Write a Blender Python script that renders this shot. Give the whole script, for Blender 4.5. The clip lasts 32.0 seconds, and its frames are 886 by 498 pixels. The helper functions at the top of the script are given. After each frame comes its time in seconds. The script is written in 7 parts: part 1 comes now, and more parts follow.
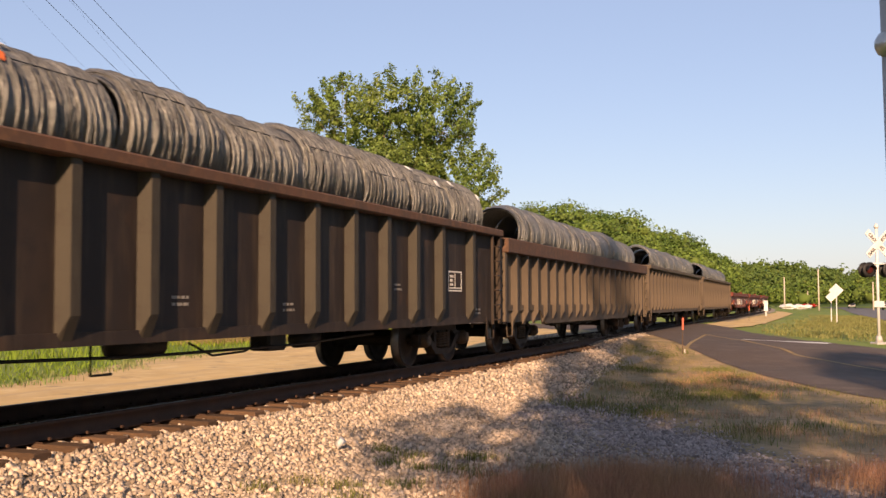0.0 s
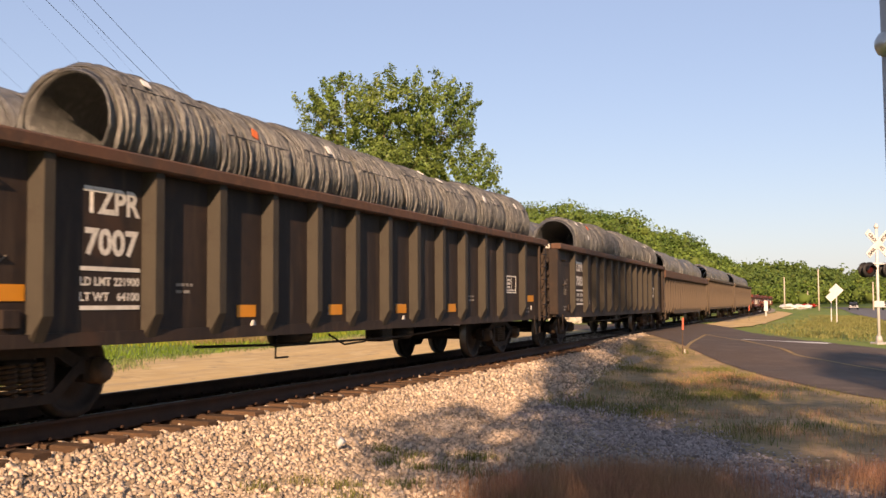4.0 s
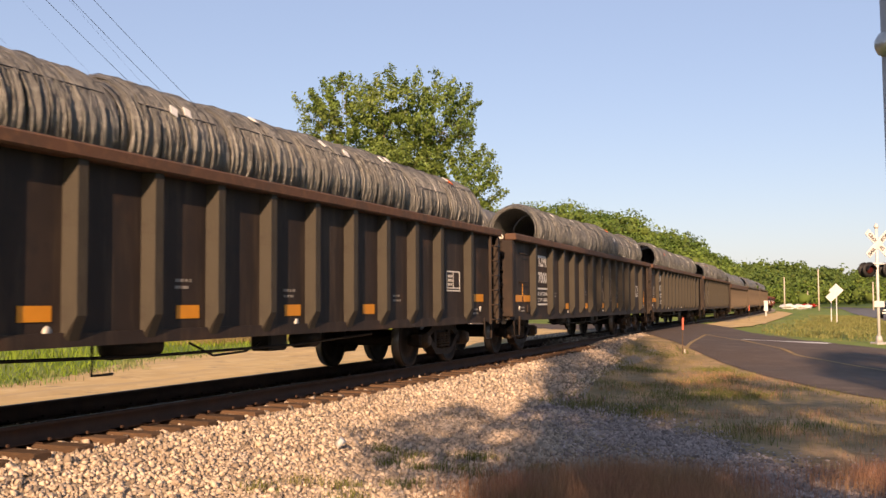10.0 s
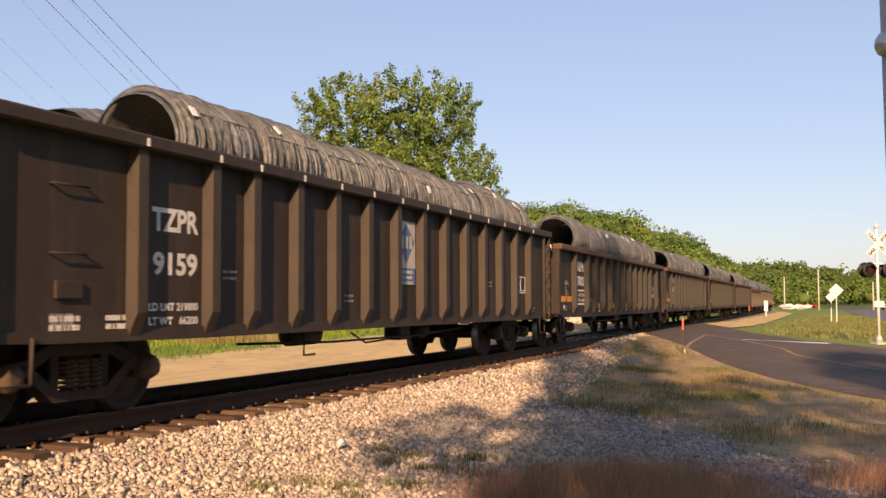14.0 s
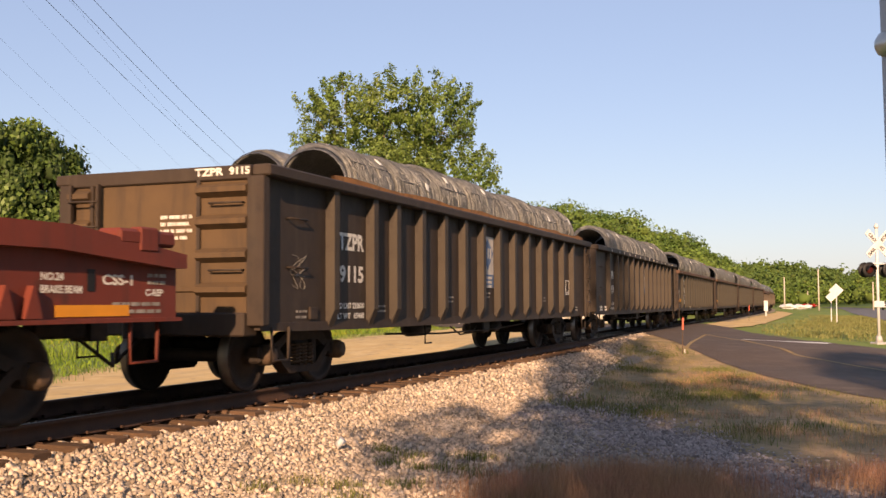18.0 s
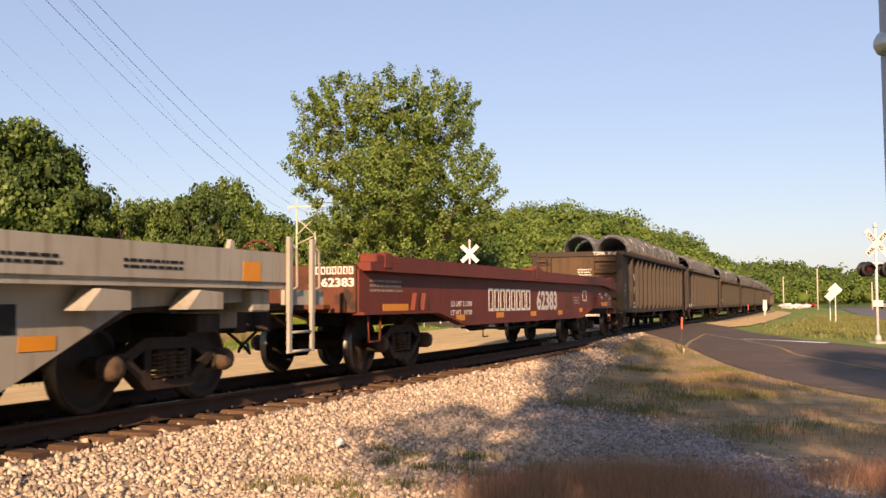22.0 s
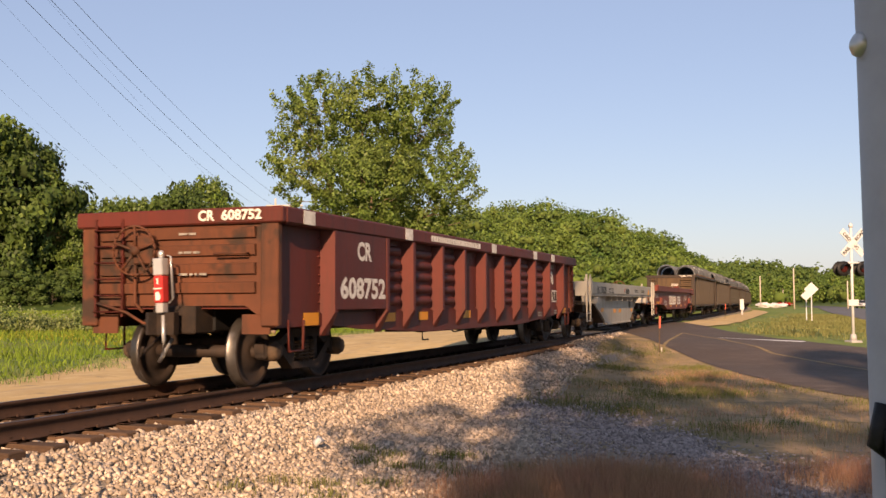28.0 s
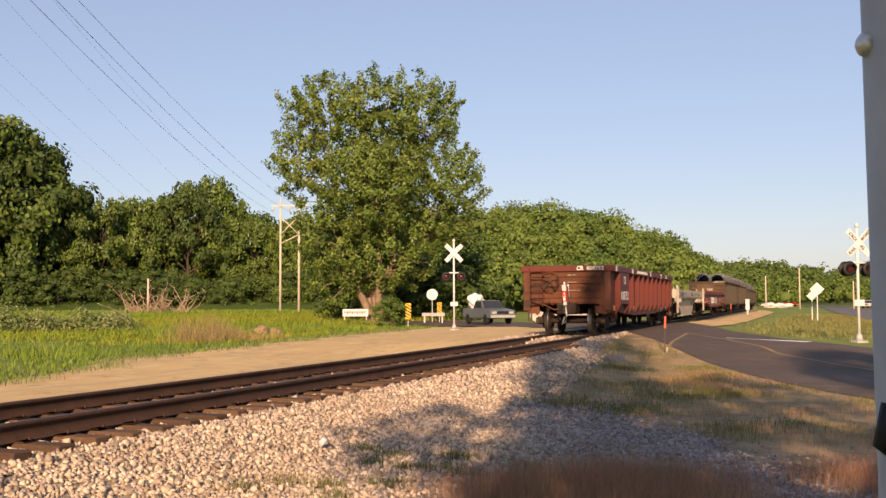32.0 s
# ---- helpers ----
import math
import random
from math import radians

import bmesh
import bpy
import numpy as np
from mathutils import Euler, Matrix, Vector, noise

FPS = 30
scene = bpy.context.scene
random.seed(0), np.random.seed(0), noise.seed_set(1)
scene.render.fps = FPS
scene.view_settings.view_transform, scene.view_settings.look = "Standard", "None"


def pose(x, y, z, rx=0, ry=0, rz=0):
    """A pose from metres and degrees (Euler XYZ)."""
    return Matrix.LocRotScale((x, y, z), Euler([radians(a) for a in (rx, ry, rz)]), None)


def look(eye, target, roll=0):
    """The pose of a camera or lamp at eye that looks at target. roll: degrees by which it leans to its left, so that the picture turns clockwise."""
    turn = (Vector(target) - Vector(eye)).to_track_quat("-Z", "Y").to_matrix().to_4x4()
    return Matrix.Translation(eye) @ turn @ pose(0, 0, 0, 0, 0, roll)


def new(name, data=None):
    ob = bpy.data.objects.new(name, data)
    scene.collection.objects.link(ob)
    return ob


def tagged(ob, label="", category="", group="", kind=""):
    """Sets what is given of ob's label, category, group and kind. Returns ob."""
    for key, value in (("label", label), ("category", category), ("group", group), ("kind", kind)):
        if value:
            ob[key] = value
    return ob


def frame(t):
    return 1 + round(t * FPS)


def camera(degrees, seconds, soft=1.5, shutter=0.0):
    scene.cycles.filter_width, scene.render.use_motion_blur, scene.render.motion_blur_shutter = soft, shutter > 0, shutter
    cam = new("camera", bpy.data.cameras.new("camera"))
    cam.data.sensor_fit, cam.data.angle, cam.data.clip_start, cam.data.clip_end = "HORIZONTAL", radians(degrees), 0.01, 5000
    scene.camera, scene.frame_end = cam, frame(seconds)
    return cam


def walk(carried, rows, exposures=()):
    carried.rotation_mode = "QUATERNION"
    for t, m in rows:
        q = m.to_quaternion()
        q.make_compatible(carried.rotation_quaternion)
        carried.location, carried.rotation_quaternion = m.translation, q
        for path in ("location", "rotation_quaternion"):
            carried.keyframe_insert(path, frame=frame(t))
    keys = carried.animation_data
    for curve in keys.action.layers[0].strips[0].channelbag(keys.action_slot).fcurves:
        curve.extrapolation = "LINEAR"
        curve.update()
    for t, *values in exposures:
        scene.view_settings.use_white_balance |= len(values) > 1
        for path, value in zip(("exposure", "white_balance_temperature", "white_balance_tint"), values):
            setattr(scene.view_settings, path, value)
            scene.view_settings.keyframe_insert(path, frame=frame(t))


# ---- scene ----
# The rail top is z = 0, the track runs towards +y, and the camera stands beside it.
EYE = (0.0, 0.0, 1.09)
SPEED = 5.532


def aim(turn, tilt):
    """The camera's pose: turn to the left of +y and tilt upwards, in radians."""
    way = Vector((-math.sin(turn) * math.cos(tilt), math.cos(turn) * math.cos(tilt), math.sin(tilt)))
    return look(EYE, Vector(EYE) + way * 10, -0.274)


cam = camera(47.13, 32.0, soft=1.5, shutter=0.2)
walk(cam, [(0, aim(0.3919, 0.0540)), (19.5, aim(0.3919, 0.0540)), (20.5, aim(0.3911, 0.0537)), (22, aim(0.3910, 0.0534)),
           (25.0, aim(0.3910, 0.0534)), (25.5, aim(0.3905, 0.0534)), (26.5, aim(0.3795, 0.0530)), (27.5, aim(0.3721, 0.0527)),
           (28.0, aim(0.3704, 0.0525)), (28.5, aim(0.3728, 0.0526)), (29.0, aim(0.3736, 0.0526)), (30.0, aim(0.3736, 0.0526)),
           (30.6, aim(0.3744, 0.0526)), (31.5, aim(0.3747, 0.0526)), (32.0, aim(0.3754, 0.0526))],
     [(0, 1.03), (17.0, 1.03), (20.0, 1.09), (22.0, 1.07), (24.0, 0.95), (32.0, 0.93)])

# ---- light ----
SUN_ELEVATION, SUN_OFF = radians(21.5), radians(15.5)   # height, and how far it stands off the track's line towards the camera's side
world = bpy.data.worlds.new("world")
scene.world = world
world.use_nodes = True
sky = world.node_tree.nodes.new("ShaderNodeTexSky")
sky.sky_type, sky.sun_disc, sky.sun_elevation = "NISHITA", False, SUN_ELEVATION
sky.sun_rotation = math.pi - SUN_OFF
sky.air_density, sky.dust_density, sky.ozone_density = 1.1, 0.6, 2.4
background = world.node_tree.nodes["Background"]
sky_mix = world.node_tree.nodes.new("ShaderNodeMix")   # a plain pale blue mixed in evens the sky out
sky_mix.data_type = "RGBA"
sky_mix.inputs[0].default_value, sky_mix.inputs[7].default_value = 0.42, (3.55, 4.9, 6.55, 1)
world.node_tree.links.new(sky.outputs[0], sky_mix.inputs[6])
world.node_tree.links.new(sky_mix.outputs[2], background.inputs[0])
background.inputs[1].default_value = 0.065
sun = new("sun", bpy.data.lights.new("sun", "SUN"))
sun.data.energy, sun.data.angle, sun.data.color = 4.6, radians(0.6), (1.0, 0.74, 0.445)
sun_from = Vector((math.sin(SUN_OFF) * math.cos(SUN_ELEVATION), -math.cos(SUN_OFF) * math.cos(SUN_ELEVATION), math.sin(SUN_ELEVATION)))
sun.matrix_world = look(sun_from * 100, (0, 0, 0))
scene.view_settings.use_white_balance = True
scene.view_settings.white_balance_temperature, scene.view_settings.white_balance_tint = 6950, 27

# ---- materials ----


def material(name, base, rough=0.8, metal=0.0, second=None, scale=4.0, amount=0.5, bump=0.2, bump_scale=60.0, third=None, island=0.0, random=0.0,
             streak=None, translucent=0.0, coords="Object", spots=None, strands=None):
    """A surface of two or three colours mixed by noise at two scales, with a fine relief; island and random vary it piece by piece."""
    m = bpy.data.materials.new(name)
    m.use_nodes = True
    nodes, links = m.node_tree.nodes, m.node_tree.links
    bsdf = nodes["Principled BSDF"]
    bsdf.inputs["Roughness"].default_value, bsdf.inputs["Metallic"].default_value = rough, metal
    bsdf.inputs["Specular IOR Level"].default_value = 0.3
    tex = nodes.new("ShaderNodeTexCoord")

    def noised(s, detail=6.0, stretch=None):
        n = nodes.new("ShaderNodeTexNoise")
        n.inputs["Scale"].default_value, n.inputs["Detail"].default_value, n.inputs["Roughness"].default_value = s, detail, 0.62
        if stretch:
            mp = nodes.new("ShaderNodeMapping")
            mp.inputs["Scale"].default_value = stretch
            links.new(tex.outputs[coords], mp.inputs[0])
            links.new(mp.outputs[0], n.inputs["Vector"])
        else:
            links.new(tex.outputs[coords], n.inputs["Vector"])
        return n.outputs["Fac"]

    def ramp(value, low, high):
        r = nodes.new("ShaderNodeMapRange")
        r.inputs["From Min"].default_value, r.inputs["From Max"].default_value = low, high
        links.new(value, r.inputs["Value"])
        return r.outputs[0]

    def mixed(a, b, fac):
        x = nodes.new("ShaderNodeMix")
        x.data_type = "RGBA"
        for socket, v in ((x.inputs[6], a), (x.inputs[7], b), (x.inputs[0], fac)):
            if isinstance(v, (tuple, list)):
                socket.default_value = (*v[:3], 1)
            elif isinstance(v, float):
                socket.default_value = v
            else:
                links.new(v, socket)
        return x.outputs[2]

    colour = tuple(base)
    if second:
        colour = mixed(colour, second, ramp(noised(scale), 0.5 - amount * 0.3, 0.5 + amount * 0.3))
    if third:
        colour = mixed(colour, third, ramp(noised(scale * 4.7), 0.5, 0.72))
    if streak:
        colour = mixed(colour, streak[0], ramp(noised(streak[1], 4.0, streak[2]), 0.5, 0.8))
    if spots:
        colour = mixed(colour, spots[0], ramp(noised(spots[1], 3.0), spots[2], spots[2] + 0.08))
    if second is None and not island and not random:
        colour = mixed(colour, tuple(c * 0.72 for c in base), noised(scale))
    for wanted, node, socket, extent in ((island, "ShaderNodeNewGeometry", "Random Per Island", island), (random, "ShaderNodeObjectInfo", "Random", random)):
        if wanted:
            g = nodes.new(node)
            hs = nodes.new("ShaderNodeHueSaturation")
            r = nodes.new("ShaderNodeMapRange")
            r.inputs["To Min"].default_value, r.inputs["To Max"].default_value = 1 - extent, 1 + extent
            links.new(g.outputs[socket], r.inputs["Value"])
            links.new(r.outputs[0], hs.inputs["Value"])
            if isinstance(colour, tuple):
                hs.inputs["Color"].default_value = (*colour, 1)
            else:
                links.new(colour, hs.inputs["Color"])
            colour = hs.outputs[0]
    if isinstance(colour, tuple):
        bsdf.inputs["Base Color"].default_value = (*colour, 1)
    else:
        links.new(colour, bsdf.inputs["Base Color"])
    if bump:
        b = nodes.new("ShaderNodeBump")
        b.inputs["Strength"].default_value, b.inputs["Distance"].default_value = bump, 0.02
        links.new(noised(bump_scale, 3.0) if strands is None else noised(1.0, 3.0, strands), b.inputs["Height"])
        links.new(b.outputs[0], bsdf.inputs["Normal"])
    if translucent:
        tr = nodes.new("ShaderNodeBsdfTranslucent")
        if isinstance(colour, tuple):
            tr.inputs["Color"].default_value = (*colour, 1)
        else:
            links.new(colour, tr.inputs["Color"])
        mx = nodes.new("ShaderNodeMixShader")
        mx.inputs[0].default_value = translucent
        links.new(bsdf.outputs[0], mx.inputs[1])
        links.new(tr.outputs[0], mx.inputs[2])
        links.new(mx.outputs[0], nodes["Material Output"].inputs["Surface"])
    return m


M = {
    "dark_steel": material("weathered_dark_steel", (0.0185, 0.0122, 0.0094), 0.72, second=(0.031, 0.0195, 0.014), scale=1.1, third=(0.017, 0.0125, 0.0105), streak=((0.062, 0.042, 0.027), 3.0, (2.0, 2.0, 0.25)), bump=0.10, bump_scale=40, spots=((0.050, 0.027, 0.016), 0.9, 0.60)),
    # post colours hold dust and also the sunlight on the posts
    "rib_olive": material("dusty_sunlit_olive_post", (0.035, 0.029, 0.0205), 0.75, second=(0.045, 0.037, 0.026), scale=1.4, third=(0.030, 0.022, 0.016), streak=((0.072, 0.058, 0.040), 3.0, (2.0, 2.0, 0.3)), bump=0.12, bump_scale=40),
    "rib_brown": material("dusty_sunlit_brown_post", (0.041, 0.030, 0.021), 0.72, second=(0.052, 0.039, 0.027), scale=1.4, third=(0.030, 0.021, 0.015), streak=((0.062, 0.048, 0.034), 3.0, (2.0, 2.0, 0.3)), bump=0.12, bump_scale=40),
    "brown_steel": material("brown_painted_steel", (0.030, 0.0200, 0.0138), 0.68, second=(0.040, 0.0265, 0.0180), scale=0.9, third=(0.023, 0.0160, 0.0120), streak=((0.052, 0.037, 0.025), 3.0, (2.0, 2.0, 0.25)), bump=0.10, bump_scale=40),
    "rust_chord": material("rusty_chord", (0.110, 0.052, 0.030), 0.8, second=(0.070, 0.042, 0.029), scale=1.6, third=(0.15, 0.075, 0.04)),
    "old_steel": material("dusty_steel", (0.095, 0.070, 0.048), 0.85, second=(0.065, 0.048, 0.034), scale=1.2, streak=((0.14, 0.105, 0.07), 3.5, (2.0, 2.0, 0.2))),
    "oxide_red": material("oxide_red_paint", (0.108, 0.0185, 0.0108), 0.6, second=(0.080, 0.0168, 0.0105), scale=0.9, streak=((0.048, 0.017, 0.0115), 3.0, (2.0, 2.0, 0.25)), bump=0.12, spots=((0.036, 0.016, 0.0115), 1.1, 0.64)),
    "rust_end": material("rusty_brown_end_paint", (0.088, 0.052, 0.024), 0.75, second=(0.066, 0.040, 0.020), scale=1.2, streak=((0.040, 0.026, 0.017), 3.0, (2.0, 2.0, 0.25)), bump=0.12),
    "oxide_end": material("oxide_brown_paint", (0.118, 0.039, 0.0165), 0.75, second=(0.080, 0.029, 0.014), scale=1.3, streak=((0.036, 0.020, 0.0125), 3.0, (2.0, 2.0, 0.25)), bump=0.15, spots=((0.036, 0.020, 0.0125), 1.7, 0.57)),
    "flat_red": material("flat_car_red", (0.150, 0.029, 0.015), 0.65, second=(0.115, 0.024, 0.014), scale=0.8, streak=((0.080, 0.024, 0.015), 3.0, (2.0, 2.0, 0.3)), bump=0.12, spots=((0.06, 0.022, 0.014), 1.1, 0.66)),
    "pale_grey": material("pale_grey_paint", (0.345, 0.325, 0.28), 0.6, second=(0.29, 0.265, 0.22), scale=0.9, streak=((0.20, 0.16, 0.115), 3.2, (2.0, 2.0, 0.2)), bump=0.06),
    "truck": material("greasy_cast_steel", (0.015, 0.011, 0.009), 0.8, second=(0.036, 0.022, 0.014), scale=5.0, bump=0.3),
    "wheel": material("wheel_steel", (0.018, 0.013, 0.011), 0.75, second=(0.036, 0.023, 0.016), scale=4.0),
    "tread": material("polished_tread", (0.20, 0.185, 0.17), 0.4, 0.85, second=(0.10, 0.085, 0.07), scale=5.0, bump=0.05),
    "bearing": material("rusty_tan_casting", (0.100, 0.062, 0.037), 0.8, second=(0.050, 0.033, 0.021), scale=7.0, bump=0.3),
    "brown_rock": material("brown_boulder", (0.26, 0.17, 0.105), 0.9, second=(0.18, 0.12, 0.08), scale=2.5, bump=0.8, bump_scale=8),
    "black": material("black_paint", (0.012, 0.011, 0.011), 0.6),
    "white": material("white_paint", (0.72, 0.69, 0.62), 0.7, second=(0.50, 0.46, 0.40), scale=9.0, bump=0.05),
    "bright_rust": material("orange_rust", (0.30, 0.135, 0.045), 0.85, second=(0.20, 0.095, 0.038), scale=1.4, third=(0.11, 0.06, 0.03)),
    "faded": material("faded_white_paint", (0.30, 0.275, 0.24), 0.8, second=(0.16, 0.14, 0.12), scale=9.0, bump=0.05),
    # foliage for crown hearts; the shade between lobes is in its dark colour
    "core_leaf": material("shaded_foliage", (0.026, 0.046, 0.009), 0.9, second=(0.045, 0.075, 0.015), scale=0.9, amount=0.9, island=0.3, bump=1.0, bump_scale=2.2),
    "orange": material("orange_reflector", (0.72, 0.28, 0.015), 0.45, bump=0.05),
    # the dark streaks paint the shaded gaps between wires into the coil's colour
    "coil": material("wire_rod", (0.190, 0.190, 0.182), 0.42, 0.4, second=(0.118, 0.116, 0.110), scale=2.2, third=(0.255, 0.250, 0.235), streak=((0.034, 0.034, 0.034), 1.0, (3.0, 130.0, 3.0)), bump=1.0, strands=(4.0, 150.0, 4.0)),
    "tag": material("white_tag", (0.75, 0.74, 0.70), 0.6, bump=0.03),
    "orange_tag": material("orange_tag", (0.75, 0.16, 0.03), 0.6, bump=0.03),
    "rail": material("rusty_rail", (0.040, 0.021, 0.014), 0.8, second=(0.062, 0.031, 0.018), scale=3.0),
    "rail_head": material("rail_head", (0.075, 0.055, 0.045), 0.42, 0.6, second=(0.05, 0.034, 0.026), scale=6.0, bump=0.05),
    "tie": material("old_tie", (0.090, 0.050, 0.028), 0.9, second=(0.050, 0.032, 0.022), scale=2.0, streak=((0.16, 0.095, 0.05), 12.0, (1.0, 8.0, 8.0)), random=0.3, bump=0.5),
    "stone": material("limestone_ballast", (0.43, 0.345, 0.265), 0.9, second=(0.35, 0.275, 0.205), scale=1.3, island=0.5, bump=0.3, bump_scale=90),
    "grey_stone": material("grey_gravel", (0.36, 0.295, 0.265), 0.9, second=(0.24, 0.195, 0.175), scale=1.5, island=0.5, bump=0.3, bump_scale=90),
    "bed": material("ballast_bed", (0.33, 0.27, 0.20), 0.95, second=(0.20, 0.165, 0.125), scale=14.0, amount=0.9, third=(0.13, 0.105, 0.08), bump=1.0, bump_scale=22),
    "sand": material("sandy_gravel", (0.51, 0.365, 0.165), 0.95, second=(0.43, 0.30, 0.13), scale=0.35, third=(0.56, 0.43, 0.23), bump=0.6, bump_scale=14, spots=((0.29, 0.22, 0.12), 1.3, 0.60), streak=((0.36, 0.27, 0.15), 0.6, (3.0, 0.25, 1.0))),
    "asphalt": material("worn_asphalt", (0.086, 0.062, 0.047), 0.85, second=(0.062, 0.046, 0.036), scale=0.35, third=(0.11, 0.082, 0.064), bump=0.35, bump_scale=40),
    "far_asphalt": material("highway_asphalt", (0.13, 0.125, 0.125), 0.85, second=(0.10, 0.097, 0.097), scale=0.1, bump=0.2),
    "line_white": material("road_paint_white", (0.74, 0.74, 0.72), 0.7, second=(0.5, 0.49, 0.47), scale=6.0),
    "line_yellow": material("road_paint_yellow", (0.30, 0.20, 0.075), 0.8, second=(0.16, 0.12, 0.06), scale=4.0),
    "ground": material("grass_ground", (0.085, 0.150, 0.020), 0.95, second=(0.170, 0.205, 0.032), scale=0.09, third=(0.15, 0.155, 0.05), bump=0.6, bump_scale=9),
    "dry": material("dry_soil", (0.37, 0.245, 0.135), 0.95, second=(0.19, 0.145, 0.070), scale=0.7, third=(0.14, 0.115, 0.05), bump=0.8, bump_scale=20),
    "grass": material("green_grass", (0.125, 0.225, 0.020), 0.8, second=(0.210, 0.265, 0.032), scale=0.12, island=0.3, bump=0, translucent=0.4),
    "olive": material("olive_weeds", (0.115, 0.140, 0.032), 0.85, second=(0.185, 0.175, 0.055), scale=0.8, island=0.4, bump=0, translucent=0.3),
    "weed": material("pale_weeds", (0.115, 0.175, 0.045), 0.8, second=(0.23, 0.25, 0.10), scale=0.5, island=0.4, bump=0, translucent=0.3),
    "verge": material("dry_verge_grass", (0.175, 0.190, 0.060), 0.85, second=(0.255, 0.235, 0.085), scale=0.25, island=0.35, bump=0, translucent=0.3),
    "umbel": material("pale_flower_heads", (0.30, 0.34, 0.20), 0.8, island=0.3, bump=0, translucent=0.3),
    "flower": material("yellow_flowers", (0.19, 0.24, 0.024), 0.8, second=(0.27, 0.27, 0.03), scale=0.2, island=0.3, bump=0, translucent=0.3),
    "straw": material("straw_grass", (0.34, 0.255, 0.12), 0.9, second=(0.22, 0.175, 0.07), scale=0.6, island=0.4, bump=0, translucent=0.25),
    "red_grass": material("reddish_grass", (0.42, 0.205, 0.135), 0.9, second=(0.36, 0.235, 0.12), scale=1.1, island=0.4, bump=0, translucent=0.35),
    "leaf": material("tree_leaves", (0.092, 0.150, 0.026), 0.5, second=(0.135, 0.180, 0.040), scale=0.25, island=0.45, random=0.12, bump=0, translucent=0.3),
    "leaf_dark": material("dark_leaves", (0.036, 0.066, 0.011), 0.65, second=(0.062, 0.100, 0.018), scale=0.25, island=0.4, random=0.25, bump=0, translucent=0.18),
    "leaf_fresh": material("fresh_leaves", (0.080, 0.140, 0.014), 0.6, second=(0.120, 0.180, 0.024), scale=0.3, island=0.4, random=0.2, bump=0, translucent=0.22),
    "leaf_brown": material("brownish_leaves", (0.115, 0.090, 0.030), 0.7, second=(0.085, 0.085, 0.022), scale=0.3, island=0.4, bump=0, translucent=0.3),
    "hill_leaf": material("hillside_leaves", (0.040, 0.086, 0.012), 0.7, second=(0.128, 0.186, 0.032), scale=0.10, amount=0.6, island=0.35, bump=0, translucent=0.15),
    # lighter and more even than hill_leaf; distance haze is in the colour
    "far_leaf": material("hazed_far_leaves", (0.070, 0.120, 0.024), 0.8, second=(0.100, 0.150, 0.034), scale=0.03, amount=0.8, island=0.18, bump=0, translucent=0.3),
    # darker than hill_leaf: the shade between boughs is in the colour
    "hill_core": material("hillside_shaded_foliage", (0.038, 0.068, 0.011), 0.9, second=(0.095, 0.128, 0.024), scale=0.10, amount=0.6, island=0.25, bump=1.0, bump_scale=1.6),
    "bark": material("grey_bark", (0.24, 0.175, 0.115), 0.95, second=(0.14, 0.10, 0.068), scale=1.5, bump=0.8, bump_scale=10),
    "dark_bark": material("dark_bark", (0.070, 0.052, 0.036), 0.95, second=(0.045, 0.034, 0.025), scale=1.5, bump=0.8, bump_scale=10),
    "pole_wood": material("pale_pole_wood", (0.52, 0.46, 0.38), 0.9, second=(0.42, 0.36, 0.29), scale=0.8),
    "galvanized": material("galvanized_steel", (0.42, 0.405, 0.385), 0.6, 0.1, second=(0.33, 0.315, 0.30), scale=3.0, bump=0.04),
    "sign_white": material("white_sign", (0.57, 0.57, 0.57), 0.6, second=(0.47, 0.465, 0.46), scale=2.0, bump=0.03),
    "sign_yellow": material("yellow_sign", (0.70, 0.42, 0.01), 0.5, bump=0.03),
    "red_lens": material("red_lens", (0.055, 0.010, 0.009), 0.25, bump=0),
    "red_paint": material("red_paint", (0.52, 0.035, 0.03), 0.5, bump=0.05),
    "marker_red": material("faded_red_marker", (0.55, 0.12, 0.07), 0.7, bump=0.05),
    "wire": material("wire_dark", (0.05, 0.05, 0.055), 0.6, bump=0),
    "truck_blue": material("grey_blue_car_paint", (0.13, 0.15, 0.17), 0.3, 0.2, bump=0.02),
    "car_dark": material("dark_car_paint", (0.02, 0.022, 0.03), 0.3, 0.2, bump=0.02),
    "car_red": material("red_car_paint", (0.35, 0.02, 0.015), 0.35, bump=0.02),
    "car_white": material("white_car_paint", (0.7, 0.7, 0.7), 0.4, bump=0.02),
    "glass": material("tinted_glass", (0.03, 0.035, 0.04), 0.08, bump=0),
    "chrome": material("chrome", (0.62, 0.61, 0.59), 0.3, 0.5, bump=0.02),
    "rubber": material("rubber", (0.018, 0.017, 0.016), 0.8),
    "rock": material("pale_boulder", (0.46, 0.42, 0.35), 0.9, second=(0.34, 0.30, 0.25), scale=1.5, bump=0.8, bump_scale=8),
    "dead_wood": material("dead_brush", (0.30, 0.215, 0.15), 0.95, island=0.3, bump=0),
    "herald_blue": material("herald_blue", (0.10, 0.16, 0.27), 0.6, bump=0.05),
    "herald_pale": material("herald_pale", (0.48, 0.45, 0.40), 0.7, second=(0.38, 0.34, 0.30), scale=5.0, bump=0.05),
}

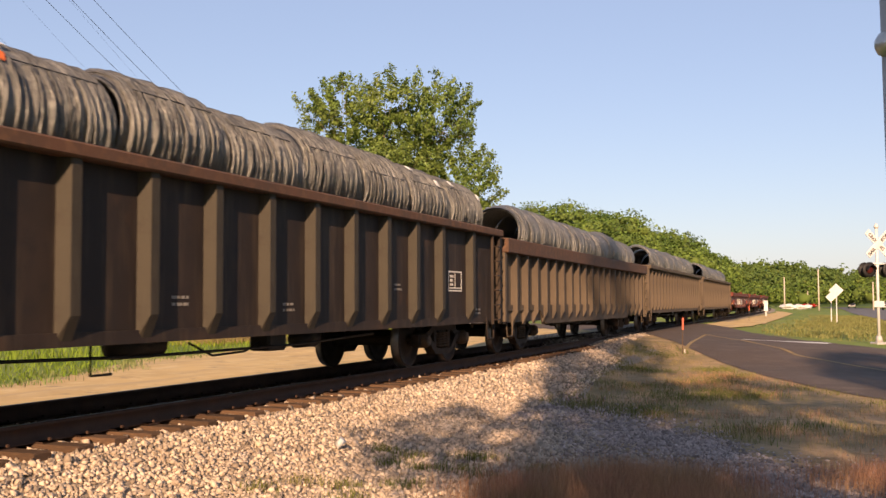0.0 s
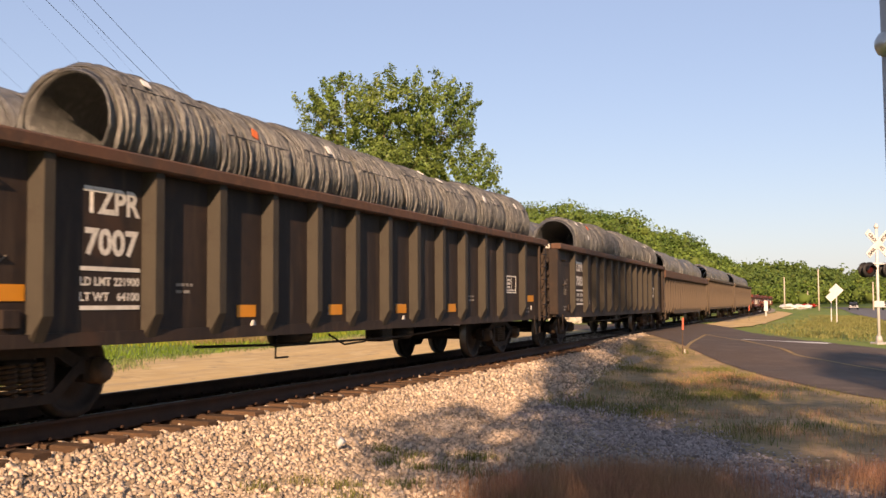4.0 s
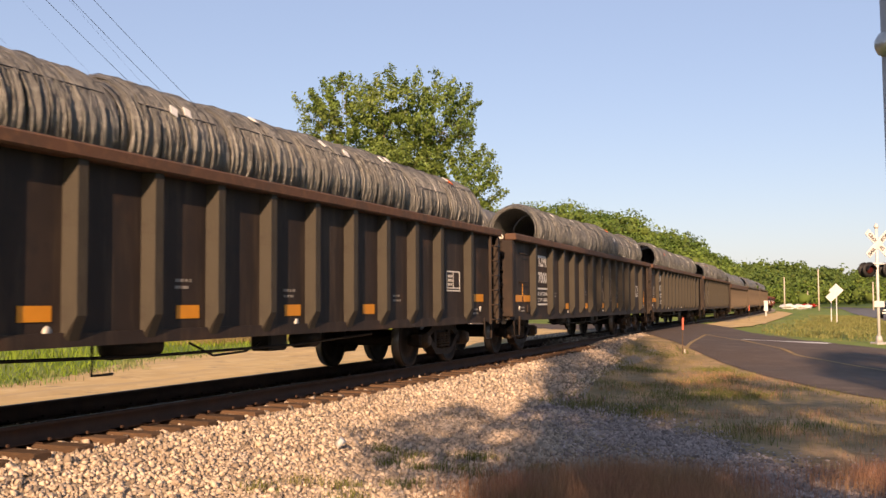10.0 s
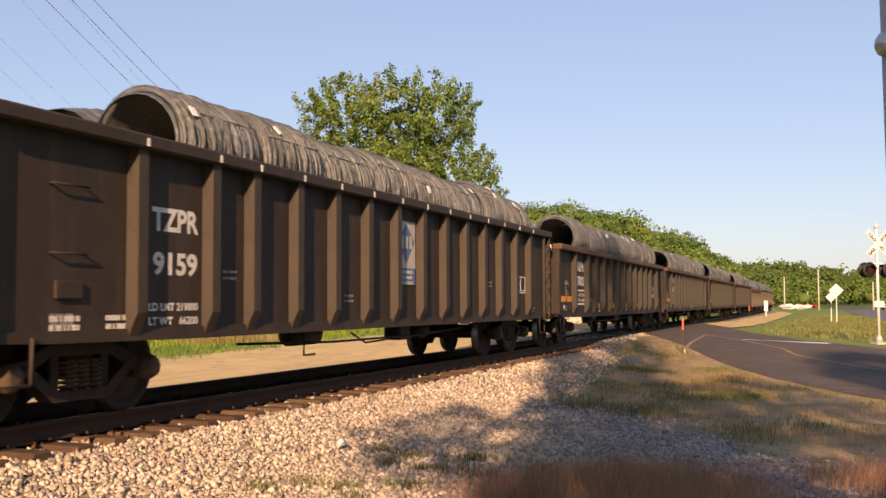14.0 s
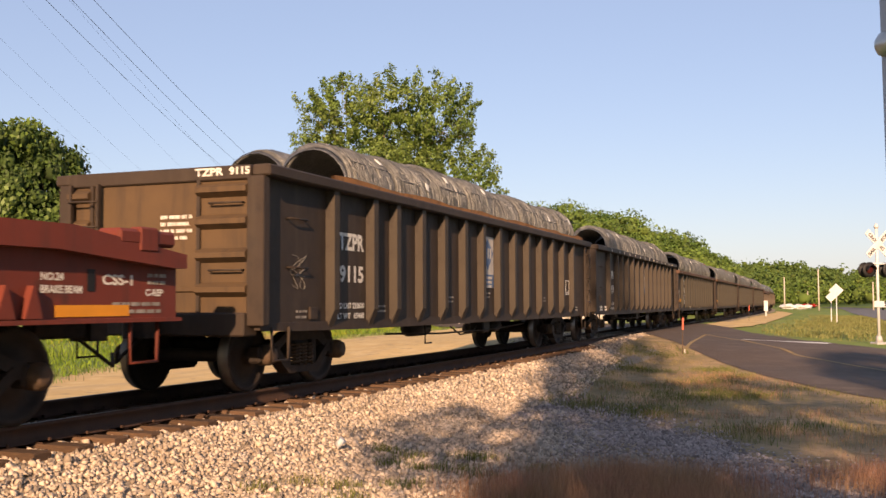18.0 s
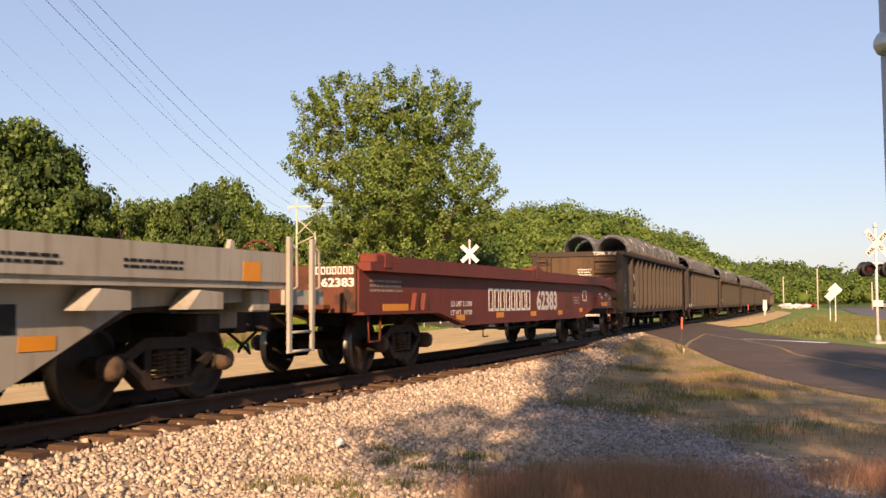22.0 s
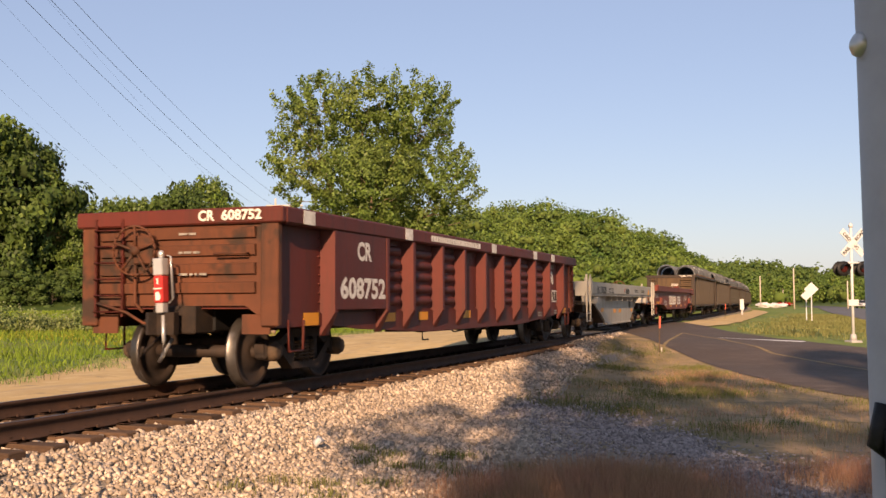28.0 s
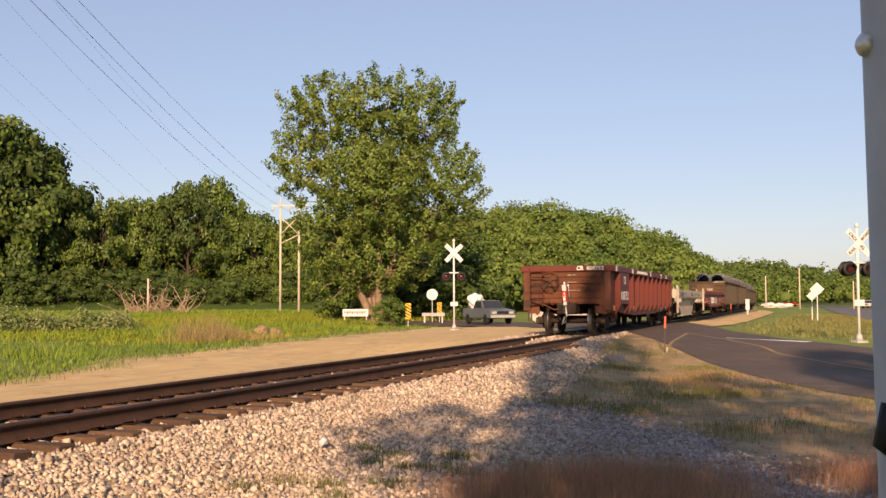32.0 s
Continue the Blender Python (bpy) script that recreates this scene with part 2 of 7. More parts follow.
# ---- small mesh kit ----


def box(bm, x0, x1, y0, y1, z0, z1, bevel=0.0):
    vs = [bm.verts.new((x, y, z)) for x in (x0, x1) for y in (y0, y1) for z in (z0, z1)]
    faces = [bm.faces.new([vs[i] for i in f]) for f in ((0, 1, 3, 2), (4, 6, 7, 5), (0, 4, 5, 1), (2, 3, 7, 6), (0, 2, 6, 4), (1, 5, 7, 3))]
    if bevel:
        bmesh.ops.bevel(bm, geom=list({e for f in faces for e in f.edges}), offset=bevel, segments=1, affect="EDGES")


def prism(bm, outline, x0, x1, axis="x"):
    """An outline of (y, z) points pushed out from x0 to x1; with axis y the points are (x, z), with z they are (x, y)."""
    put = {"x": lambda a, p, q: (a, p, q), "y": lambda a, p, q: (p, a, q), "z": lambda a, p, q: (p, q, a)}[axis]
    lo = [bm.verts.new(put(x0, p, q)) for p, q in outline]
    hi = [bm.verts.new(put(x1, p, q)) for p, q in outline]
    n = len(outline)
    made = [bm.faces.new(lo), bm.faces.new(hi[::-1])]
    made += [bm.faces.new((lo[i], hi[i], hi[(i + 1) % n], lo[(i + 1) % n])) for i in range(n)]
    bmesh.ops.recalc_face_normals(bm, faces=made)


def lathe(bm, profile, seg=24, axis="x", at=(0, 0, 0)):
    """A profile of (along, radius) points turned round an axis."""
    rings = []
    for a, r in profile:
        ring = []
        for i in range(seg):
            t = 2 * math.pi * i / seg
            c, s = r * math.cos(t), r * math.sin(t)
            p = {"x": (a, c, s), "y": (c, a, s), "z": (c, s, a)}[axis]
            ring.append(bm.verts.new(Vector(p) + Vector(at)))
        rings.append(ring)
    made = []
    for r0, r1 in zip(rings, rings[1:]):
        made += [bm.faces.new((r0[i], r0[(i + 1) % seg], r1[(i + 1) % seg], r1[i])) for i in range(seg)]
    made += [bm.faces.new(rings[0][::-1]), bm.faces.new(rings[-1])]
    for f in made:
        f.smooth = True
    bmesh.ops.recalc_face_normals(bm, faces=made)


def rod(bm, points, radius, seg=6):
    """A tube along points; radius is one number or one a point."""
    points = [Vector(p) for p in points]
    radii = radius if isinstance(radius, (list, tuple)) else [radius] * len(points)
    rings = []
    for i, p in enumerate(points):
        d = (points[min(i + 1, len(points) - 1)] - points[max(i - 1, 0)]).normalized()
        a = d.cross(Vector((0, 0, 1)) if abs(d.z) < 0.9 else Vector((1, 0, 0))).normalized()
        b = d.cross(a)
        rings.append([bm.verts.new(p + (a * math.cos(2 * math.pi * k / seg) + b * math.sin(2 * math.pi * k / seg)) * radii[i]) for k in range(seg)])
    made = []
    for r0, r1 in zip(rings, rings[1:]):
        made += [bm.faces.new((r0[k], r0[(k + 1) % seg], r1[(k + 1) % seg], r1[k])) for k in range(seg)]
    made += [bm.faces.new(rings[0][::-1]), bm.faces.new(rings[-1])]
    for f in made:
        f.smooth = seg > 4
    bmesh.ops.recalc_face_normals(bm, faces=made)


def mesh_of(name, bm, mat):
    me = bpy.data.meshes.new(name)
    bm.to_mesh(me)
    bm.free()
    for m in (mat if isinstance(mat, (list, tuple)) else [mat]):
        me.materials.append(M[m])
    return me


def part(name, bm, mat, parent, label=""):
    """Links a bmesh, or a finished mesh, as one part under a thing or a part."""
    me = bm if isinstance(bm, bpy.types.Mesh) else mesh_of(name, bm, mat)
    ob = new(name, me)
    ob.parent = parent
    if label:
        ob["label"] = label
    return ob


def solid(make, mat, name="piece"):
    bm = bmesh.new()
    make(bm)
    return mesh_of(name, bm, mat)


def thing(name, label, category, group="", at=None, kind=""):
    ob = tagged(new(name), label, category, group, kind)
    if at is not None:
        ob.matrix_basis = at
    return ob


def raw_mesh(name, verts, faces, mat):
    """A mesh from numpy arrays of points and of equal-sided faces."""
    me = bpy.data.meshes.new(name)
    verts, faces = np.asarray(verts, dtype=np.float32), np.asarray(faces, dtype=np.int32)
    k = faces.shape[1]
    me.vertices.add(len(verts))
    me.vertices.foreach_set("co", verts.ravel())
    me.loops.add(faces.size)
    me.loops.foreach_set("vertex_index", faces.ravel())
    me.polygons.add(len(faces))
    me.polygons.foreach_set("loop_start", np.arange(0, faces.size, k, dtype=np.int32))
    me.polygons.foreach_set("loop_total", np.full(len(faces), k, dtype=np.int32))
    for m in (mat if isinstance(mat, (list, tuple)) else [mat]):
        me.materials.append(M[m])
    me.update()
    me.validate()
    return me


FONT_CACHE = {}


def lettering(text, size, mat):
    """Flat letters in the y-z plane that face +x, from the origin towards +y."""
    key = (text, size, mat)
    if key not in FONT_CACHE:
        cu = bpy.data.curves.new("letters", "FONT")
        cu.body, cu.size, cu.resolution_u, cu.offset = text, size, 3, size * 0.034
        ob = bpy.data.objects.new("letters", cu)
        me = bpy.data.meshes.new_from_object(ob)
        bpy.data.objects.remove(ob)
        me.transform(Matrix(((0, 0, 1, 0), (1, 0, 0, 0), (0, 1, 0, 0), (0, 0, 0, 1))))
        me.materials.clear()
        me.materials.append(M[mat])
        FONT_CACHE[key] = me
    return FONT_CACHE[key]


# ---- the track's line ----
ALONG = np.linspace(-80, 420, 1001)
BEND = np.interp(ALONG, [0, 25, 50, 75, 110, 160, 260], [0.00181, 0.00076, -0.00011, -0.00024, 0.00039, 0.00057, 0.00055])
HEADING = np.concatenate([[0], np.cumsum((BEND[1:] + BEND[:-1]) / 2 * 0.5)])
HEADING -= np.interp(0, ALONG, HEADING)
TRACK_X = np.concatenate([[0], np.cumsum((-np.sin(HEADING[1:]) - np.sin(HEADING[:-1])) / 2 * 0.5)])
TRACK_Y = np.concatenate([[0], np.cumsum((np.cos(HEADING[1:]) + np.cos(HEADING[:-1])) / 2 * 0.5)])
TRACK_X -= np.interp(0, ALONG, TRACK_X) + 7.889
TRACK_Y -= np.interp(0, ALONG, TRACK_Y)


def on_track(s, lat=0.0):
    """The place on the track s metres along it, lat metres to its camera side."""
    x, y, h = np.interp(s, ALONG, TRACK_X), np.interp(s, ALONG, TRACK_Y), np.interp(s, ALONG, HEADING)
    return x + lat * np.cos(h), y + lat * np.sin(h), h


def track_x(y):
    return np.interp(y, TRACK_Y, TRACK_X)
# ---- ground ----


def smooth(a, b, v):
    t = np.clip((v - a) / (b - a), 0, 1)
    return t * t * (3 - 2 * t)


def crossing(y):
    """1 on the road crossing, 0 away from it."""
    return smooth(26, 33, y) * (1 - smooth(64, 72, y))


def terrain(x, y):
    """The height of the ground under everything."""
    x, y = np.asarray(x, dtype=float), np.asarray(y, dtype=float)
    lat = x - track_x(y)
    near = np.interp(lat, [-60, -7, -3.0, -2.3, -1.5, 1.45, 2.7, 3.6, 8], [-0.55, -0.52, -0.48, -0.47, -0.33, -0.33, -0.56, -0.62, -0.62])
    road = np.interp(np.abs(lat), [0, 0.6, 1.6, 4, 10, 16], [-0.13, -0.09, -0.09, -0.22, -0.38, -0.52])
    verge = np.interp(lat, [1.45, 5, 6.5, 9], [-0.2, -0.25, -0.42, -0.6])
    v = smooth(60, 72, y) * (lat > 1.4)
    near = near * (1 - v) + verge * v
    w = crossing(y) * (np.abs(lat) < 1e9)
    z = near * (1 - w) + road * w
    far = smooth(95, 150, np.hypot(x, y)) * (x < -24)
    z = z + far * 0.5
    return z + (np.sin(x * 1.7 + np.sin(y * 0.9)) * np.sin(y * 1.3 + x * 0.4)) * 0.018 * smooth(3.4, 5, np.abs(lat))


def grid_mesh(name, xs, ys, lift, mat, inside=None, height=None):
    X, Y = np.meshgrid(xs, ys, indexing="ij")
    Z = (terrain(X, Y) if height is None else height(X, Y)) + lift
    n, m = X.shape
    idx = np.arange(n * m).reshape(n, m)
    faces = np.stack([idx[:-1, :-1], idx[1:, :-1], idx[1:, 1:], idx[:-1, 1:]], -1).reshape(-1, 4)
    verts = np.stack([X, Y, Z], -1).reshape(-1, 3)
    if inside is not None:
        keep = inside(verts[faces].mean(1)[:, 0], verts[faces].mean(1)[:, 1])
        faces = faces[keep]
        used, back = np.unique(faces, return_inverse=True)
        verts, faces = verts[used], back.reshape(faces.shape)
    me = raw_mesh(name, verts, faces, mat)
    me.polygons.foreach_set("use_smooth", np.ones(len(me.polygons), dtype=bool))
    return me


fine = np.concatenate([-np.geomspace(1500, 30, 40), np.arange(-29.5, 8, 0.5), np.geomspace(8.5, 1500, 40)])
deep = np.concatenate([-np.geomspace(1200, 21, 24), np.arange(-20, 110, 1.0), np.geomspace(111, 2500, 45)])
tagged(new("ground", grid_mesh("ground", fine, deep, -0.03, "ground")), "flat green field with short grass and bare soil", "ground", kind="structure")


def band(name, pairs, mat, lift, steps=12, across=8):
    """A strip between two edges, given by pairs of points, laid on the ground."""
    a, b = np.array([p[0] for p in pairs], float), np.array([p[1] for p in pairs], float)
    t = np.linspace(0, len(pairs) - 1, steps * (len(pairs) - 1) + 1)
    k = np.arange(len(pairs))
    ea = np.stack([np.interp(t, k, a[:, i]) for i in (0, 1)], -1)
    eb = np.stack([np.interp(t, k, b[:, i]) for i in (0, 1)], -1)
    f = np.linspace(0, 1, across + 1)[None, :, None]
    P = ea[:, None] * (1 - f) + eb[:, None] * f
    Z = terrain(P[..., 0], P[..., 1]) + lift
    n, m = Z.shape
    verts = np.concatenate([P, Z[..., None]], -1).reshape(-1, 3)
    idx = np.arange(n * m).reshape(n, m)
    faces = np.stack([idx[:-1, :-1], idx[1:, :-1], idx[1:, 1:], idx[:-1, 1:]], -1).reshape(-1, 4)
    me = raw_mesh(name, verts, faces, mat)
    me.polygons.foreach_set("use_smooth", np.ones(len(me.polygons), dtype=bool))
    return me


# the crossing road, its lines, the access track and the highway
tagged(new("road", band("road", [((5.0, 9.0), (9.0, 26)), ((0.4, 19.0), (1.0, 33)), ((-1.5, 22.8), (-2.6, 40)), ((-3.1, 27.2), (-4.8, 47)), ((-5.3, 32.0), (-6.4, 53)), ((-7.3, 37.6), (-8.0, 57)), ((-9.5, 42.6), (-10.4, 60)),
    ((-14, 49), (-12, 65)), ((-19, 58), (-16, 71)), ((-30, 68), (-27, 80)), ((-70, 92), (-68, 104))], "asphalt", 0.024, 30, 30)), "worn dark asphalt road over the tracks", "road", kind="structure")
tagged(new("crossing_apron", band("crossing_apron", [((-11.6, 24), (-6.0, 24)), ((-12, 30), (-5.2, 30)), ((-12.4, 36), (-5.2, 35)), ((-13.5, 46), (-7, 46))], "bed", 0.006)), "grey brown dirt beside the crossing", "soil", kind="structure")
tagged(new("access_road", band("access_road", [((-16.4, -60), (-10.6, -60)), ((-16.2, 5), (-10.3, 5)), ((-16.4, 16.5), (-10.3, 16.5)), ((-17.5, 19.6), (-10.3, 19)), ((-20.2, 25.4), (-10.3, 24)), ((-19.7, 28.5), (-10.3, 28)), ((-20.3, 34), (-10.3, 34)), ((-22.4, 44), (-10.6, 42)),
    ((-22.9, 52), (-13.5, 50)), ((-24, 60), (-17, 56))], "sand", 0.012, 20, 16)), "pale sandy gravel track beside the railway", "road", kind="structure")
tagged(new("gravel_verge", band("gravel_verge", [((-8.2, 50), (-6.5, 48.5)), ((-8.0, 60), (-5.7, 58)), ((-8.6, 80), (-6.0, 76)), ((-9.4, 105), (-6.7, 98)), ((-10.2, 135), (-7.6, 125)), ((-11.5, 150), (-10.5, 149))], "sand", 0.02, 20, 10)),
    "pale gravel verge beside the tracks", "verge", kind="structure")
tagged(new("highway", band("highway", [((9.0, 20), (19, 20)), ((4.6, 60), (14, 60)), ((2.1, 92), (11, 92)), ((-0.7, 140), (8, 140)), ((-2.6, 190), (5.5, 190)), ((-4.5, 250), (3.5, 260)), ((-12, 330), (-5, 345))], "far_asphalt", 0.05)),
    "grey highway curving towards the hills", "road", kind="structure")
tagged(new("dry_patch", band("dry_patch", [((-4.6, 12.5), (3.8, 8.6)), ((-4.7, 18), (2.4, 17.5)), ((-5.6, 23), (-0.4, 25.0)), ((-6.25, 27), (-2.4, 29.5)), ((-7.1, 33), (-4.4, 33)), ((-7.9, 38), (-6.8, 37.5))], "dry", 0.012, 20, 16)),
    "dry trampled soil between railway and road", "soil", kind="structure")


def line(name, a, b, width, mat, label):
    a, b = Vector((*a, 0)), Vector((*b, 0))
    side = (b - a).normalized().cross(Vector((0, 0, 1))) * width / 2
    tagged(new(name, band(name, [((a - side)[:2], (a + side)[:2]), ((b - side)[:2], (b + side)[:2])], mat, 0.030, 30, 2)), label, "road marking", kind="structure")


line("stop_line", (-3.95, 37.3), (-1.1, 36.5), 0.5, "line_white", "white painted stop line on the asphalt")
for p, q in (((-5.7, 40.6), (-3.9, 36.3)), ((-3.9, 36.3), (-1.75, 30.2)), ((-1.75, 30.2), (0.3, 27.2)), ((0.3, 27.2), (3.2, 23.2))):
    line("centre_line", p, q, 0.14, "line_yellow", "worn yellow centre line on the asphalt")
line("edge_line", (-4.85, 30.0), (-5.70, 40.4), 0.10, "line_yellow", "faded yellow edge line on the asphalt")

# ---- the railway ----
bed = thing("trackbed", "single railway track of rusty rails on wooden ties", "railway track", kind="structure")
S = np.concatenate([np.arange(-60, 80, 1.0), np.arange(80, 400, 5.0)])
L = np.array([-2.5, -2.0, -1.6, -1.3, 1.3, 1.6, 2.0, 2.7, 3.3])
X, Y, H = on_track(S[:, None], L[None, :])
Z = np.interp(L, [-2.5, -1.6, -1.3, 1.3, 1.6, 2.7, 3.3], [-0.46, -0.27, -0.25, -0.25, -0.26, -0.545, -0.60])[None, :] + 0 * S[:, None]
W = crossing(Y)
Z = Z * (1 - W) + np.minimum(Z, -0.16) * W
n, m = Z.shape
idx = np.arange(n * m).reshape(n, m)
part("ballast_bed", raw_mesh("ballast_bed", np.stack([X, Y, Z], -1).reshape(-1, 3), np.stack([idx[:-1, :-1], idx[1:, :-1], idx[1:, 1:], idx[:-1, 1:]], -1).reshape(-1, 4), "bed"), None, bed)

RAIL_SECTION = [(-0.036, 0), (-0.036, -0.035), (-0.009, -0.05), (-0.009, -0.15), (-0.07, -0.168), (-0.07, -0.18), (0.07, -0.18), (0.07, -0.168), (0.009, -0.15), (0.009, -0.05), (0.036, -0.035), (0.036, 0)]
SR = np.concatenate([np.arange(-50, 80, 1.0), np.arange(80, 400, 4.0)])
for side in (-0.754, 0.754):
    rings = []
    for px, pz in RAIL_SECTION:
        x, y, h = on_track(SR, side + px)
        rings.append(np.stack([x, y, np.full_like(x, pz)], -1))
    R = np.stack(rings, 1)
    n, m = R.shape[:2]
    idx = np.arange(n * m).reshape(n, m)
    nxt = np.roll(idx, -1, axis=1)
    me = raw_mesh("rail", R.reshape(-1, 3), np.stack([idx[:-1], idx[1:], nxt[1:], nxt[:-1]], -1).reshape(-1, 4), ["rail", "rail_head"])
    k = np.tile((np.arange(m) == m - 1).astype(np.int32), n - 1)
    me.polygons.foreach_set("material_index", k)
    part("rail", me, None, bed, "rusty steel rail with a worn head")

tie_mesh = []
for v in range(4):
    bm = bmesh.new()
    box(bm, -1.3 - 0.03 * v, 1.3 + 0.025 * (v % 3), -0.112, 0.112, -0.36, -0.178, 0.012)
    bmesh.ops.translate(bm, verts=bm.verts, vec=(0, 0, 0))
    tie_mesh.append(mesh_of("tie", bm, "tie"))
plate_mesh = solid(lambda bm: [box(bm, c - 0.17, c + 0.17, -0.09, 0.09, -0.179, -0.165) or box(bm, c + o - 0.012, c + o + 0.012, -0.05 * k - 0.012, -0.05 * k + 0.012, -0.17, -0.138)
                               for c in (-0.754, 0.754) for o, k in ((-0.12, 1), (0.12, -1), (0.0, 0))], "rail", "tie_plate")
rng = random.Random(3)
s = -12.0
while s < 42:
    x, y, h = on_track(s)
    if 32 < y < 66:
        s += 0.51
        continue
    t = part("tie", tie_mesh[rng.randrange(4)], None, bed)
    t.matrix_basis = pose(x, y, rng.uniform(-0.012, 0.004), 0, 0, math.degrees(h) + rng.uniform(-1.5, 1.5))
    p = part("tie_plate", plate_mesh, None, bed)
    p.matrix_basis = pose(x, y, 0, 0, 0, math.degrees(h))
    s += 0.51
# ---- the train ----
MOVERS = []      # (thing, place of its middle along the train, half the truck spacing, lateral and lengthwise shift, lift)
WHEELS = []
REAR = 10.968 - SPEED * 28.0   # where the train's rear end stands at the start


def wheelset_mesh():
    bm = bmesh.new()
    rod(bm, [(-0.98, 0, 0), (0.98, 0, 0)], 0.085, 10)
    for side in (-1, 1):
        prof = [(0.66, 0.10), (0.66, 0.20), (0.70, 0.23), (0.70, 0.37), (0.665, 0.385), (0.665, 0.475), (0.69, 0.482), (0.705, 0.462), (0.80, 0.452), (0.80, 0.385), (0.765, 0.37), (0.765, 0.23), (0.80, 0.20), (0.80, 0.10)]
        before = set(bm.faces)
        lathe(bm, [(side * a, r) for a, r in prof], 32)
        for f in set(bm.faces) - before:
            c = f.calc_center_median()
            r = math.hypot(c.y, c.z)
            if r > 0.44 and 0.668 < abs(c.x) < 0.80:
                f.material_index = 1
    return mesh_of("wheelset", bm, ["wheel", "tread"])


def side_frame_mesh():
    """A cast side frame: a bowed top bar, a dropped bottom bar, two columns and two bearing ends."""
    bm = bmesh.new()
    top = [(-1.14, 0.44), (-1.14, 0.56), (-0.72, 0.60), (-0.42, 0.74), (0.42, 0.74), (0.72, 0.60), (1.14, 0.56), (1.14, 0.44), (0.75, 0.44), (0.42, 0.62), (-0.42, 0.62), (-0.75, 0.44)]
    prism(bm, top, -0.07, 0.07)
    prism(bm, [(-0.78, 0.50), (-0.38, 0.20), (0.38, 0.20), (0.78, 0.50), (0.68, 0.56), (0.33, 0.30), (-0.33, 0.30), (-0.68, 0.56)], -0.085, 0.085)
    for y in (-0.34, 0.34):
        box(bm, -0.06, 0.06, y - 0.06, y + 0.06, 0.28, 0.66, 0.01)
    for y in (-0.95, 0.95):
        box(bm, -0.09, 0.09, y - 0.17, y + 0.17, 0.36, 0.58, 0.03)
    return mesh_of("side_frame", bm, "truck")


def spring_mesh():
    bm = bmesh.new()
    for y in (-0.15, 0.02, 0.19):
        pts = [(0.07 * math.cos(a * 0.9) + 0.04, y + 0.078 * math.sin(a * 0.9), 0.30 + 0.27 * a / 42) for a in range(43)]
        rod(bm, pts, 0.017, 4)
    return mesh_of("spring", bm, "bearing")


def cap_mesh():
    bm = bmesh.new()
    lathe(bm, [(-0.10, 0.13), (0.05, 0.13), (0.08, 0.10), (0.10, 0.10), (0.10, 0.04)], 12)
    return mesh_of("bearing_cap", bm, "bearing")


def bolster_mesh():
    bm = bmesh.new()
    box(bm, -1.05, 1.05, -0.2, 0.2, 0.42, 0.62, 0.03)
    box(bm, -0.5, 0.5, -0.7, -0.55, 0.36, 0.46, 0.02)
    box(bm, -0.5, 0.5, 0.55, 0.7, 0.36, 0.46, 0.02)
    return mesh_of("bolster", bm, "truck")


def coupler_mesh():
    bm = bmesh.new()
    box(bm, -0.09, 0.09, -0.55, 0.25, 0.74, 0.94, 0.02)
    prism(bm, [(-0.15, 0.2), (0.15, 0.2), (0.19, 0.42), (0.08, 0.52), (0.04, 0.40), (-0.10, 0.40), (-0.17, 0.34)], 0.70, 0.98, "z")
    rod(bm, [(0.18, 0.0, 0.72), (0.30, 0.25, 0.5), (0.2, 0.5, 0.42), (0.08, 0.62, 0.55)], 0.022, 6)
    return mesh_of("coupler", bm, "truck")


WHEELSET, FRAME_SIDE, SPRINGS, CAP, BOLSTER, COUPLER = wheelset_mesh(), side_frame_mesh(), spring_mesh(), cap_mesh(), bolster_mesh(), coupler_mesh()


def running_gear(car, half, half_length, turning):
    """Two bogies with their wheelsets, springs and bearing caps, and a coupler at each end."""
    for y in (-half, half):
        bogie = part("bogie", BOLSTER, None, car, "greasy cast steel bogie")
        bogie.matrix_basis = pose(0, y, 0)
        for x in (-0.99, 0.99):
            part("side_frame", FRAME_SIDE, None, bogie).matrix_basis = pose(x, 0, 0)
            part("spring", SPRINGS, None, bogie).matrix_basis = pose(x, 0, 0, 0, 0, 0 if x > 0 else 180)
            for a in (-0.95, 0.95):
                part("bearing_cap", CAP, None, bogie).matrix_basis = pose(x * 1.09, a, 0.46, 0, 0, 0 if x > 0 else 180)
        for a in (-0.95, 0.95):
            w = part("wheelset", WHEELSET, None, car, "rusty steel wheels on one axle")
            w.matrix_basis = pose(0, y + a, 0.452)
            if turning:
                WHEELS.append((w, y + a))
    for side in (-1, 1):
        part("coupler", COUPLER, None, car, "dark cast knuckle coupler").matrix_basis = pose(0, side * (half_length + 0.02), 0, 0, 0, 0 if side > 0 else 180)


def ladder(car, z0, z1, rungs, mat, width=0.42):
    """Two stiles, and the bent rungs as pieces of their own on one shared mesh."""
    bm = bmesh.new()
    for y in (-width / 2, width / 2):
        box(bm, 0, 0.05, y - 0.02, y + 0.02, z0, z1)
    lad = part("ladder", bm, mat, car)
    bm = bmesh.new()
    rod(bm, [(0.0, -width / 2, 0), (0.075, -width / 2, 0), (0.075, width / 2, 0), (0.0, width / 2, 0)], 0.013, 5)
    rung = mesh_of("rung", bm, mat)
    for i in range(rungs):
        part("rung", rung, None, lad).matrix_basis = pose(0, 0, z0 + (z1 - z0) * (i + 0.3) / rungs)
    return lad


